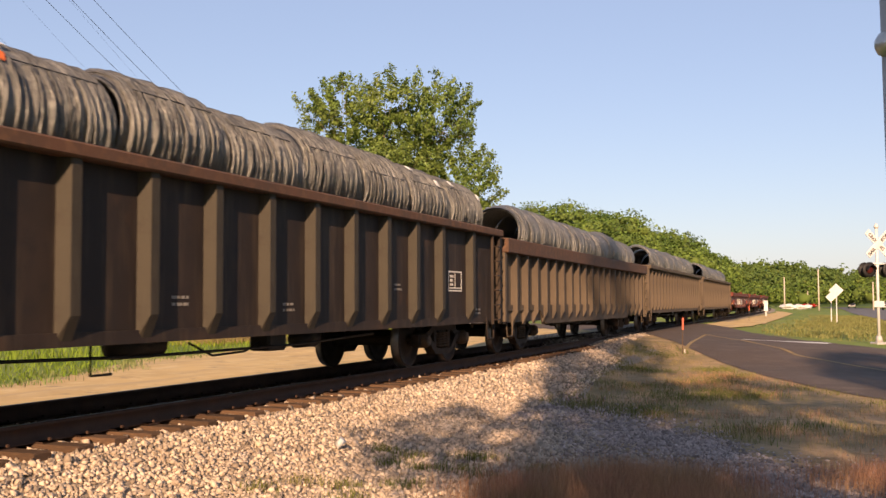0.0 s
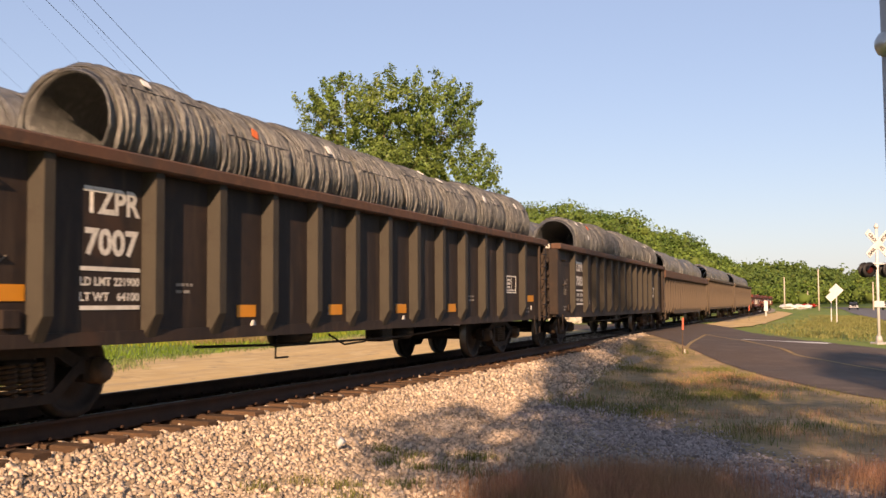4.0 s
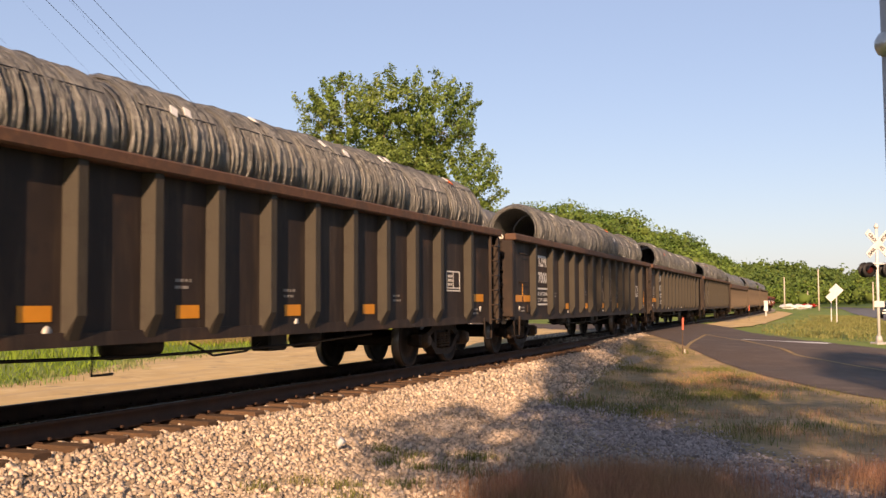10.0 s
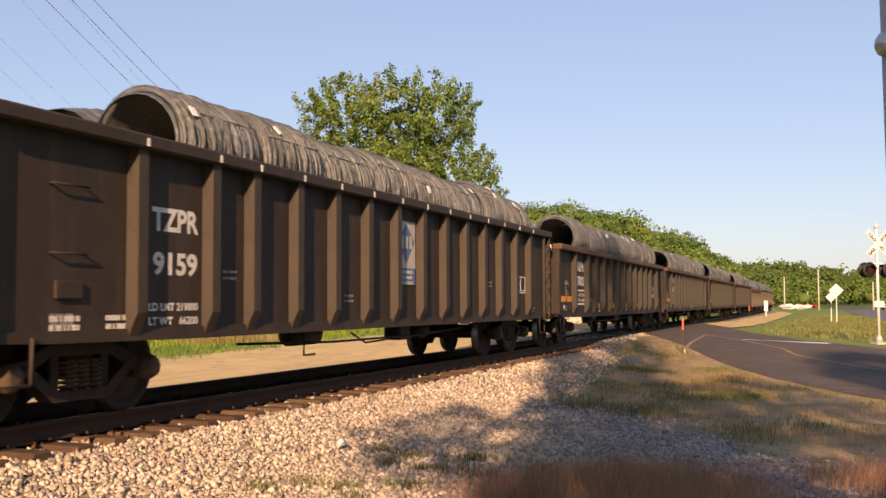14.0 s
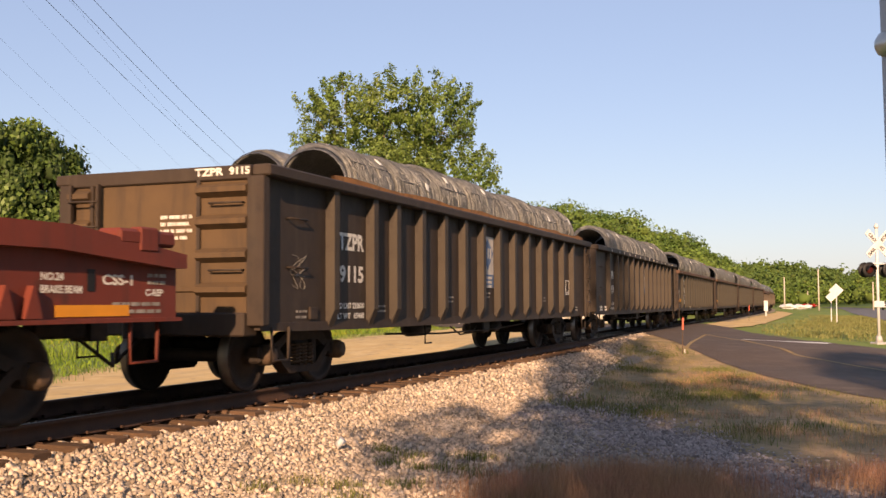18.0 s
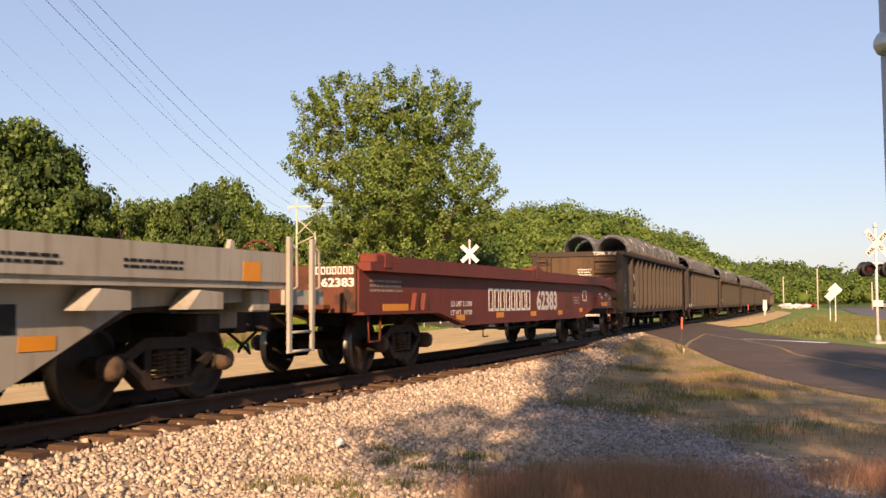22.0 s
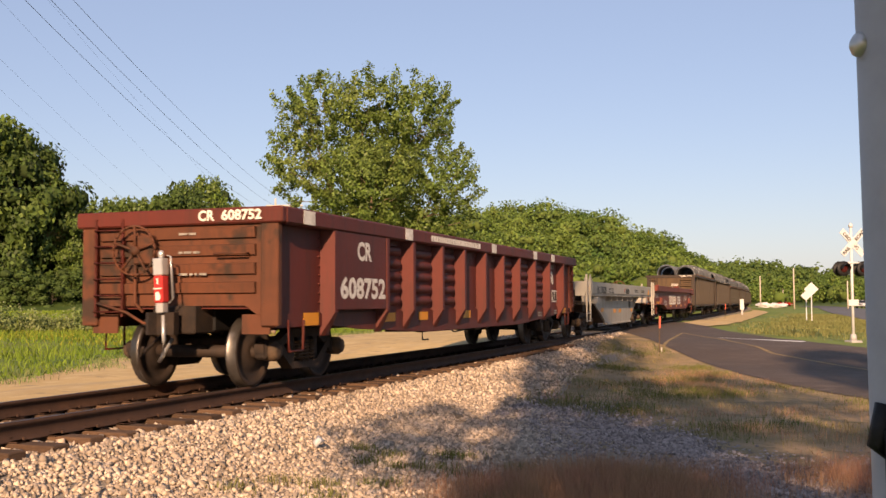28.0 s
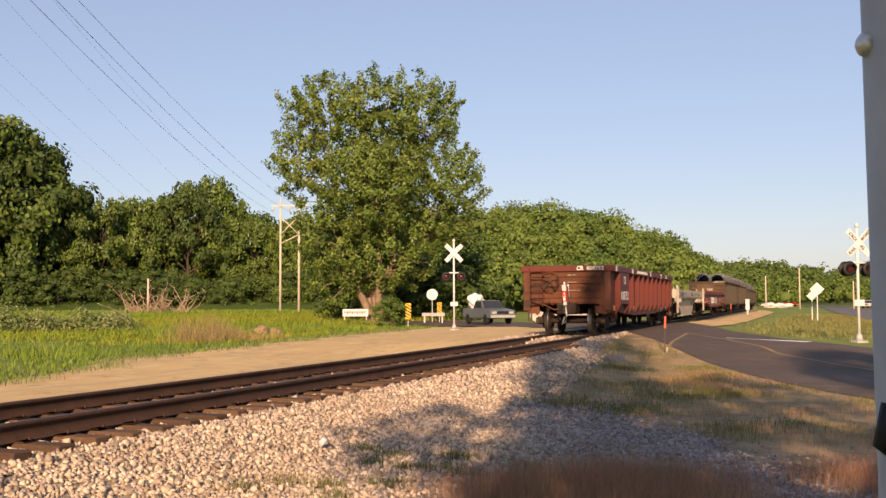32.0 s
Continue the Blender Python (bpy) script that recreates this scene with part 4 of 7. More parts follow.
RIBS_A = [1.27] + [2.79 + 1.112 * i for i in range(11)] + [15.43]
RIBS_B = [1.50, 2.75] + [3.58 + 1.025 * i for i in range(12)]
DARK = "weathered dark brown steel gondola car loaded with wire coils"
for rear, digits, load, tare, extra in ((90.8, "7002", "222100", "63900", dict(orange=True)), (109.0, "7000", "222600", "63400", dict(orange=True, graffiti=True)),
                                        (127.2, "7007", "221900", "64100", dict(orange=True)), (145.95, "7003", "222200", "63800", dict())):
    short = 0.3 if digits == "7002" else 0.0
    car = gondola(DARK, 17.0 - short, [y * (1 - short / 17) for y in RIBS_A], 2.545, 0.72, "dark_steel", "rust_chord", ("TZPR", digits), ("LD LMT " + load, "LT WT   " + tare), seed=int(digits), half_trucks=6.76, tail=0.5, **extra)
    mid = add(car, rear - 0.5, 17.5 - short, 6.76)
    load_coils(mid, 6.76, [(0.66, -5.87, 8.4, 8), (-0.66, -6.0, 7.0, 8)], False, int(digits))
for rear, digits, load, tare, extra in ((55.0, "9115", "220600", "65400", dict(herald=True)), (72.9, "9159", "219800", "66200", dict(herald=True, clips=True))):
    car = gondola("brown painted steel gondola car with a faded herald", 16.4, [y - (0.2 if digits == "9115" else 0) for y in RIBS_B], 2.75, 0.74, "brown_steel", "brown_steel", ("TZPR", digits), ("LD LMT " + load, "LT WT   " + tare), seed=int(digits), rib_width=0.15, half_trucks=6.75, tail=0.5, **extra)
    mid = add(car, rear - 0.5, 16.9, 6.75)
    load_coils(mid, 6.75, [(0.66, -5.75 if digits == "9115" else -5.5, 7.75, 8), (-0.66, -5.2, 7.15, 7)], False, int(digits), lift=2.88)
# older cars ahead, seen only from a distance
car = gondola("dusty brown gondola car with notched sills and wire coils", 17.2, [0.8 + 0.82 * i for i in range(20)], 2.42, 0.62, "old_steel", "rust_chord", half_trucks=6.0, chord=0.3, notched=True, turning=False, placard=False, rib_width=0.10, seed=4)
mid = add(car, 163.3, 17.2, 6.0)
load_coils(mid, 6.0, [(0.66, -6.6, 7.8, 9), (-0.66, -6.6, 7.4, 9)], True, 71, lift=2.66)
for rear in (181.5, 200.7):
    car = gondola("dusty brown gondola car with wire coils", 17.6, [0.8 + 0.885 * i for i in range(19)], 2.50, 0.70, "old_steel", "old_steel", half_trucks=6.0, turning=False, placard=False, rib_width=0.10, seed=int(rear))
    mid = add(car, rear, 17.6, 6.0)
    load_coils(mid, 6.0, [(0.66, -6.6, 7.6, 9), (-0.66, -6.6, 7.4, 9)], True, int(rear), lift=2.72)


def block_letters(bm, y, z, h, w, gap, count, x, stroke=0.06):
    """Plain hollow blocks in place of a company's name."""
    for i in range(count):
        outline_box(bm, y + i * (w + gap), y + i * (w + gap) + w, z, z + h, x, stroke)


def depressed_flat(number, turning=True):
    """A low flat car with deep side girders that rise over the bogies."""
    car = thing("flat_car", "oxide red flat car with low side girders and white lettering", "railcar", "freight cars of the train")
    hl, x, top, low, over = 8.95, 1.42, 1.74, 0.72, 0.96
    for s in (-1, 1):
        bm = bmesh.new()
        prism(bm, [(-hl, over), (-hl + 3.0, over), (-hl + 4.3, low), (hl - 4.3, low), (hl - 3.0, over), (hl, over), (hl, top - 0.22), (hl - 1.5, top - 0.12), (hl - 1.7, top), (-hl + 1.2, top), (-hl + 1.0, top - 0.12), (-hl, top - 0.16)], s * x - 0.015, s * x + 0.015)
        part("side_girder", bm, "flat_red", car)
        bm = bmesh.new()
        prism(bm, [(-hl, over - 0.03), (-hl + 3.0, over - 0.03), (-hl + 4.3, low - 0.03), (hl - 4.3, low - 0.03), (hl - 3.0, over - 0.03), (hl, over - 0.03), (hl, over + 0.01), (hl - 3.0, over + 0.01), (hl - 4.3, low + 0.01), (-hl + 4.3, low + 0.01), (-hl + 3.0, over + 0.01), (-hl, over + 0.01)], s * x - 0.08, s * x + 0.09)
        part("bottom_flange", bm, "flat_red", car)
        bm = bmesh.new()
        a, b = sorted((s * (x - 0.06), s * (x + 0.15)))
        prism(bm, [(-hl + 0.1, 1.56), (hl - 1.8, 1.58), (hl - 0.2, 1.46), (hl, 1.46), (hl, 1.60), (hl - 1.6, 1.80), (-hl + 1.4, 1.80), (-hl + 0.1, 1.68)], a, b)
        part("top_chord", bm, "flat_red", car)
        for y in (-hl + 0.7, 0.05, hl - 0.6):
            bm = bmesh.new()
            box(bm, s * x - 0.13, s * x + 0.155, y - 0.42, y + 0.42, 1.66, 1.86 if abs(y) < 1 else 1.815, 0.03)
            box(bm, s * x + 0.02, s * x + 0.165, y - 0.14, y + 0.14, 1.60, 1.90 if abs(y) < 1 else 1.84, 0.02)
            part("stake_pocket", bm, "flat_red", car)
        for y in (-hl + 1.98, -hl + 2.38, hl - 2.29, hl - 1.99):
            bm = bmesh.new()
            prism(bm, [(y - 0.1, over + 0.02), (y + 0.1, over + 0.02), (y + 0.01, over + 0.30), (y - 0.01, over + 0.30)], s * x, s * (x + 0.09))
            part("gusset", bm, "flat_red", car)
        bm = bmesh.new()
        box(bm, -x + 0.02, x - 0.02, s * hl - 0.04, s * hl + 0.04, over, 1.64, 0.01)
        part("end_plate", bm, "oxide_end", car)
        bm = bmesh.new()
        box(bm, -1.0, 1.0, s * hl + (0.041 if s > 0 else -0.25), s * hl + (0.25 if s > 0 else -0.041), over + 0.05, over + 0.12, 0.01)
        part("end_step", bm, "oxide_end", car)
        part("stirrup", stirrup_mesh("flat_red"), None, car).matrix_basis = pose(x + 0.02, s * (hl - 0.5), 0.12)
    bm = bmesh.new()
    box(bm, -x + 0.02, x - 0.02, -hl + 0.05, hl - 0.05, 1.16, 1.24)
    part("deck", bm, "flat_red", car)
    running_gear(car, 6.5, hl, turning)
    under_rig(car, 15.0, seed=9)
    f = x + 0.018
    for k in range(8):
        bm = bmesh.new()
        block_letters(bm, -3.11 + k * 0.38, 0.93, 0.45, 0.295, 0.085, 1, f, 0.055)
        part("letter_block", bm, "white", car, "white painted company letter block")
    fitted(car, number, 0.40, 2.23, 0.92, 1.38, f)
    fitted(car, "LD LMT 111300", -5.22, -4.10, 1.03, 1.13, f)
    fitted(car, "LT WT   91700", -5.22, -4.10, 0.88, 0.97, f)
    part("repaint_patch", plate(3.0, 3.8, 0.92, 1.36, f - 0.001, "oxide_end", 0.002), None, car, "darker repainted patch")
    for text, y0, y1, z0, z1 in (("NO.24", 7.10, 7.37, 1.31, 1.38), ("BRAKE BEAM", 7.10, 7.60, 1.20, 1.27), ("CSS-1", 7.86, 8.28, 1.28, 1.38), ("C-REP", 8.47, 8.74, 1.18, 1.25)):
        fitted(car, text, y0, y1, z0, z1, f)
    part("side_slot", plate(7.66, 7.76, 1.22, 1.42, f, "black"), None, car, "dark slot in the girder")
    for k, (y0, y1, z, rows) in enumerate(((4.0, 4.6, 1.24, 3), (8.0, 8.7, 1.12, 2), (-8.6, -7.4, 1.44, 3), (8.5, 8.8, 1.40, 2))):
        bm = bmesh.new()
        bars(bm, y0, y1, z, f, rows, 0.035, 0.035, 4 + k)
        part("small_stencil", bm, "faded", car)
    bm = bmesh.new()
    outline_box(bm, 5.0, 5.46, 1.14, 1.41, f, 0.025)
    part("service_stencil", bm, "white", car)
    for y, z, w in ((-8.14, 0.98, 0.98), (-4.95, 0.78, 0.45), (-2.6, 0.80, 0.48), (-0.1, 0.80, 0.42), (2.32, 0.80, 0.44), (4.63, 0.84, 0.34), (7.27, 0.99, 0.96)):
        part("reflector", plate(y, y + w, z, z + 0.105, f, "orange"), None, car, "yellow reflective strip")
    fitted_end(car, number, 0.86, 1.38, 1.33, 1.46, -hl - 0.045, -1, "white")
    for k in range(8):
        bm = bmesh.new()
        block_letters(bm, k * 0.088, 1.51, 0.11, 0.068, 0.02, 1, 0.0, 0.018)
        part("letter_block", bm, "white", car).matrix_basis = Matrix.Translation((0.68, -hl - 0.045, 0)) @ pose(0, 0, 0, 0, 0, -90)
    bm = bmesh.new()
    for i in range(20):
        a, b = 2 * math.pi * i / 20, 2 * math.pi * (i + 1) / 20
        rod(bm, [(-0.12 + 0.30 * math.cos(a), -hl - 0.16, 1.72 + 0.30 * math.sin(a)), (-0.12 + 0.30 * math.cos(b), -hl - 0.16, 1.72 + 0.30 * math.sin(b))], 0.022, 5)
    for i in range(4):
        a = math.pi * i / 2 + 0.4
        rod(bm, [(-0.12, -hl - 0.10, 1.72), (-0.12 + 0.30 * math.cos(a), -hl - 0.16, 1.72 + 0.30 * math.sin(a))], 0.018, 5)
    box(bm, -0.22, -0.02, -hl - 0.10, -hl - 0.041, 1.40, 1.80, 0.015)
    part("hand_brake_wheel", bm, "oxide_end", car, "rusty hand brake wheel")
    return car


add(depressed_flat("62383"), 35.0, 17.9, 6.5)


def well_car():
    """A pale grey container well car with deep side girders and end platforms."""
    car = thing("well_car", "dirty pale grey container well car with black lettering", "railcar", "freight cars of the train")
    hl, x, top = 7.75, 1.42, 1.70
    for s in (-1, 1):
        bm = bmesh.new()
        prism(bm, [(-2.65, 0.34), (2.75, 0.34), (3.05, 0.46), (4.4, 1.06), (6.6, 1.12), (6.6, 1.28), (-6.6, 1.28), (-6.6, 1.12), (-4.75, 1.06), (-2.98, 0.54)], s * (x - 0.15) - 0.02, s * (x - 0.15) + 0.02)
        part("side_sheet", bm, "pale_grey", car)
        bm = bmesh.new()
        prism(bm, [(s * (x - 0.18), 1.27), (s * (x + 0.12), 1.27), (s * (x + 0.12), 1.33), (s * (x + 0.15), 1.35), (s * (x + 0.15), top), (s * (x - 0.18), top)], -7.42, 7.05, "y")
        part("top_chord", bm, "pale_grey", car)
        bm = bmesh.new()
        box(bm, s * x - 0.24, s * x - 0.06, -2.6, 2.7, 0.30, 0.36, 0.01)
        part("bottom_chord", bm, "pale_grey", car)
        for y in (-5.65, 3.75, 5.25):
            bm = bmesh.new()
            prism(bm, [(y - 0.32, 1.04), (y + 0.3, 1.04), (y + 0.3, 1.22), (y - 0.1, 1.24)], s * (x - 0.05), s * (x + 0.2))
            part("guide_block", bm, "pale_grey", car)
        for y in np.arange(-2.4, 2.8, 1.15):
            bm = bmesh.new()
            prism(bm, [(y - 0.04, 1.12), (y + 0.04, 1.12), (y + 0.04, 1.27), (y - 0.04, 1.27)], s * (x - 0.13), s * (x + 0.06))
            part("bracket", bm, "pale_grey", car)
        bm = bmesh.new()
        box(bm, -x, x, s * 6.62 - 0.2, s * 6.62 + 0.2, 1.0, 1.26, 0.02)
        box(bm, -0.35, 0.35, min(s * 6.3, s * hl), max(s * 6.3, s * hl), 0.78, 1.12, 0.02)
        part("end_sill", bm, "pale_grey", car)
        # platform, end wall and slope are coloured dark for the shade they stand in
        bm = bmesh.new()
        box(bm, -x + 0.06, x - 0.06, min(s * 6.85, s * hl), max(s * 6.85, s * hl), 1.02, 1.10, 0.015)
        part("end_platform", bm, "dark_steel", car, "end platform coloured dark for shade")
        bm = bmesh.new()
        box(bm, -x + 0.01, x - 0.01, s * 7.12 - 0.06, s * 7.12 + 0.06, 1.46, top - 0.01, 0.015)
        part("end_beam", bm, "pale_grey", car, "pale grey end beam with worn lettering")
        # below the pale beam, the next car's shade is put into dark steel
        bm = bmesh.new()
        box(bm, -x + 0.12, x - 0.12, s * 6.85 - 0.03, s * 6.85 + 0.03, 1.12, 1.50)
        part("end_wall", bm, "dark_steel", car, "end bulkhead of the well, coloured dark for shade")
        fitted_end(car, "170329", -0.5, 0.3, 1.52, 1.64, s * 7.182, s)
        bm = bmesh.new()
        prism(bm, [(s * 6.56, 1.22), (s * 6.56, 1.14), (s * 4.5, 1.0), (s * 2.75, 0.36), (s * 2.65, 0.42), (s * 4.45, 1.08)], -x + 0.18, x - 0.18)
        part("well_slope", bm, "dark_steel", car, "sloping end of the well over the bogie, coloured dark for shade")
        bm = bmesh.new()
        box(bm, -0.30, 0.30, min(s * 4.6, s * 7.4), max(s * 4.6, s * 7.4), 0.66, 0.99, 0.02)
        box(bm, -1.2, 1.2, s * 5.9 - 0.22, s * 5.9 + 0.22, 0.78, 0.985, 0.02)
        part("centre_sill", bm, "dark_steel", car)
        for sx in (-1, 1):
            bm = bmesh.new()
            for y in (s * 6.95, s * 7.50):
                prism(bm, [(y - 0.036, 0.98), (y + 0.036, 0.98), (y + 0.036, 1.90), (y - 0.036, 1.90)], sx * (x + 0.16), sx * (x + 0.21))
                box(bm, sx * (x + 0.185) - 0.02, sx * (x + 0.185) + 0.02, y - 0.03, y + 0.03, 0.5, 0.98)
                rod(bm, [(sx * (x + 0.19), y + 0.04, 1.25), (sx * (x + 0.21), y + 0.13, 1.3), (sx * (x + 0.21), y + 0.13, 1.75), (sx * (x + 0.19), y + 0.04, 1.82)], 0.016, 5)
            for z in (0.52, 0.75):
                rod(bm, [(sx * (x + 0.185), s * 6.95, z), (sx * (x + 0.185), s * 7.50, z)], 0.018, 5)
            box(bm, sx * (x + 0.13) - 0.025, sx * (x + 0.13) + 0.025, s * 7.37 - 0.48, s * 7.37 + 0.48, 1.08, 1.262)
            part("ladder", bm, "pale_grey", car, "pale grey ladder with grab irons")
            bm = bmesh.new()
            prism(bm, [(s * 6.15 - 0.06, top), (s * 6.15 + 0.06, top), (s * 6.15 + 0.03, top + 0.12), (s * 6.15 - 0.02, top + 0.13)], sx * (x - 0.12) - 0.03, sx * (x - 0.12) + 0.03)
            part("corner_guide", bm, "pale_grey", car)
    for y in np.arange(-2.4, 2.5, 1.2):
        bm = bmesh.new()
        box(bm, -x + 0.17, x - 0.17, y - 0.12, y + 0.12, 0.365, 0.44)
        part("floor_beam", bm, "pale_grey", car)
    running_gear(car, 5.38, hl, True)
    f, g = x + 0.153, x - 0.127
    fitted(car, "NS", -5.63, -5.24, 1.35, 1.575, f, "black")
    fitted(car, "170329", -5.05, -3.99, 1.35, 1.575, f, "black")
    bm = bmesh.new()
    for k in range(5):
        part("herald_stripe", plate(0.04 + k * 0.012, 0.46, 1.385 + k * 0.036, 1.407 + k * 0.036, f, "black"), None, car, "black painted herald stripe")
    for k in range(2):
        bm = bmesh.new()
        block_letters(bm, 0.48 + k * 0.215, 1.385, 0.165, 0.19, 0.04, 1, f, 0.05)
        part("herald_block", bm, "black", car, "black painted herald block")
    for k, (y0, y1) in enumerate(((2.2, 3.2), (4.0, 4.9))):
        bm = bmesh.new()
        bars(bm, y0, y1, 1.53, f, 2, 0.03, 0.03, 2 + k)
        part("small_stencil", bm, "black", car)
    fitted(car, "LD LMT 231200", -3.5, -2.6, 1.47, 1.54, f, "black")
    fitted(car, "LT WT   54800", -3.5, -2.6, 1.36, 1.43, f, "black")
    bm = bmesh.new()
    prism(bm, [(-0.26, 1.44), (-0.12, 1.44), (-0.19, 1.56)], f, f + 0.003)
    part("red_triangle", bm, "red_paint", car)
    part("service_stencil", plate(2.49, 2.97, 0.84, 1.10, g, "black"), None, car, "black service stencil")
    for y, z, w in ((-3.5, 0.75, 0.5), (-1.0, 0.70, 0.5), (0.14, 0.69, 0.52), (3.0, 0.69, 0.44)):
        part("reflector", plate(y, y + w, z, z + 0.13, g, "orange"), None, car, "yellow reflective strip")
    for y in (-7.27, 6.0):
        part("reflector", plate(y, y + 0.36, 1.35, 1.57, f, "orange"), None, car, "yellow reflective square")
    return car


add(well_car(), 18.1, 15.5, 5.38)


def last_gondola():
    """The red gondola at the end of the train, with pressed side panels, ribs and a marker light."""
    car = thing("gondola_car", "worn oxide red gondola car with ribbed sides, last in the train", "railcar", "freight cars of the train")
    L, top, x = 16.9, 2.31, 1.36
    hl = L / 2
    bm = bmesh.new()
    box(bm, -x + 0.022, x - 0.022, -hl + 0.03, hl - 0.03, 1.02, 1.1)
    part("floor", bm, "oxide_red", car)
    for s in (-1, 1):
        bm = bmesh.new()
        box(bm, s * x - 0.02, s * x + 0.02, -hl + 0.02, hl - 0.02, 0.92, top - 0.2)
        part("side_sheet", bm, "oxide_red", car)
    for s in (-1, 1):
        bm = bmesh.new()
        prism(bm, [(-hl, 0.78), (-hl + 1.6, 0.78), (-hl + 2.6, 0.70), (-hl + 5.5, 0.58), (hl - 5.5, 0.58), (hl - 2.6, 0.70), (hl - 1.6, 0.78), (hl, 0.78), (hl, 0.95), (-hl, 0.95)], s * x - 0.02, s * x + 0.045)
        part("side_sill", bm, "oxide_red", car)
        a, b = sorted((s * (x - 0.06), s * (x + 0.21)))
        bm = bmesh.new()
        box(bm, a, b, -hl, hl, top - 0.22, top, 0.025)
        part("top_chord", bm, "oxide_red", car)
        for y0 in (-hl + 0.45, -hl + 4.0, -hl + 8.8, -hl + 12.2, -hl + 14.0):
            part("chord_stripe", plate(y0, y0 + 0.32, top - 0.2, top - 0.02, x + 0.212, "white"), None, car, "worn white patch") if s > 0 else None
    ends = {}
    for s in (-1, 1):
        bm = bmesh.new()
        prism(bm, [(-x - 0.05, 0.95), (-x + 0.2, 0.95), (-x + 0.36, 1.06), (-x + 0.7, 1.06), (x - 0.7, 1.06), (x - 0.36, 1.06), (x - 0.2, 0.95), (x + 0.05, 0.95), (x + 0.05, top - 0.2), (-x - 0.05, top - 0.2)], s * hl - 0.03, s * hl + 0.03, "y")
        end = part("end_wall", bm, "oxide_end", car, "brown painted pressed steel end")
        bm = bmesh.new()
        box(bm, -x - 0.2, x + 0.2, s * hl - 0.10, s * hl + 0.12, top - 0.21, top - 0.003, 0.02)
        part("end_chord", bm, "oxide_red", car)
        for k, z in enumerate((1.28, 1.52, 1.76, 1.98)):
            bm = bmesh.new()
            prism(bm, [(s * (hl + 0.028), z - 0.07), (s * (hl + 0.075), z - 0.055), (s * (hl + 0.09), z + 0.075), (s * (hl + 0.028), z + 0.085)], -x + 0.18, x - 0.2)
            part("end_rib", bm, "oxide_end", car)
        for sx in (-1, 1):
            bm = bmesh.new()
            box(bm, sx * x - 0.13, sx * x + 0.12, s * hl - 0.06, s * hl + 0.05, 0.80, top - 0.2, 0.015)
            for k in range(11):
                lathe(bm, [(s * (hl + 0.048), 0.016), (s * (hl + 0.062), 0.012)], 6, "y", (sx * x - 0.08 * sx, 0, 1.0 + k * 0.095))
            part("corner_post", bm, "oxide_end", car)
            part("corner_step", plate(-0.2, 0.2, 0.70, 0.95, 0, "oxide_end", 0.03), None, car).matrix_basis = pose(sx * (x - 0.22), s * (hl + 0.01), 0, 0, 0, 90)
            part("stirrup", stirrup_mesh("oxide_red"), None, car).matrix_basis = pose(sx * (x + 0.05), s * (hl - 0.55), 0.05)
            lad = ladder(car, 0.92, top - 0.1, 6, "oxide_red")
            lad.matrix_basis = pose(x + 0.12, hl - 0.40, 0) if (s > 0 and sx > 0) else pose(-x + 0.34 if s < 0 else x - 0.6, s * (hl + 0.06), 0, 0, 0, -90 if s < 0 else 90)
        # the sill is coloured dark for the shade below the end wall
        bm = bmesh.new()
        box(bm, -0.32, 0.32, min(s * (hl - 0.6), s * (hl + 0.12)), max(s * (hl - 0.6), s * (hl + 0.12)), 0.70, 1.06, 0.02)
        part("draft_sill", bm, "truck", car)
        ends[s] = end
    ribs = [1.45, 3.30, 4.42, 5.85, 7.10, 8.45, 9.75, 11.05, 12.45, 13.9, 15.45]
    rm = rib_mesh(0.64, top - 0.22, 0.18, 0.10, "oxide_red", 0.10, 0.32)
    rivets = bmesh.new()
    for k in range(10):
        lathe(rivets, [(0.0, 0.017), (0.018, 0.012)], 6, "x", (0.02, -0.2, 0.85 + k * 0.125))
    rivets = mesh_of("rivets", rivets, "oxide_red")
    for y in ribs:
        for s in (1, -1):
            part("rib", rm, None, car).matrix_basis = pose(s * (x + 0.02), y - hl, 0, 0, 0, 0 if s > 0 else 180)
        part("rivet_row", rivets, None, car).matrix_basis = pose(x, y - hl, 0)
    # pressed horizontal bulges between the ribs
    for k, (a, b) in enumerate(zip(ribs, ribs[1:])):
        if k in (0, 4, 5, 9):
            continue
        bm = bmesh.new()
        for z in np.linspace(1.12, 1.92, 5):
            ya, yb = a - hl + 0.20, b - hl - 0.20
            sec = [(0.0, -0.085), (0.055, -0.05), (0.07, 0.0), (0.055, 0.05), (0.0, 0.085)]
            rings = []
            for y, q in ((ya, 0.25), (ya + 0.08, 0.9), (ya + 0.16, 1.0), (yb - 0.16, 1.0), (yb - 0.08, 0.9), (yb, 0.25)):
                rings.append([bm.verts.new((x + 0.016 + d * q, y, z + h * (0.6 + 0.4 * q))) for d, h in sec])
            for r0, r1 in zip(rings, rings[1:]):
                for i in range(4):
                    bm.faces.new((r0[i], r1[i], r1[i + 1], r0[i + 1])).smooth = True
        bmesh.ops.recalc_face_normals(bm, faces=bm.faces)
        part("pressed_panel", bm, "oxide_red", car)
    running_gear(car, 6.98, hl, True)
    under_rig(car, L, seed=2)
    f = x + 0.024
    part("number_board", plate(1.46 - hl, 3.32 - hl, 1.0, top - 0.22, x + 0.165, "oxide_red", 0.025), None, car, "flat oxide red number board over the ribs")
    g = x + 0.191
    fitted(car, "CR", 2.17 - hl, 2.68 - hl, 1.70, 1.98, g)
    fitted(car, "608752", 1.6 - hl, 3.2 - hl, 1.14, 1.46, g)
    y = 14.66 - hl
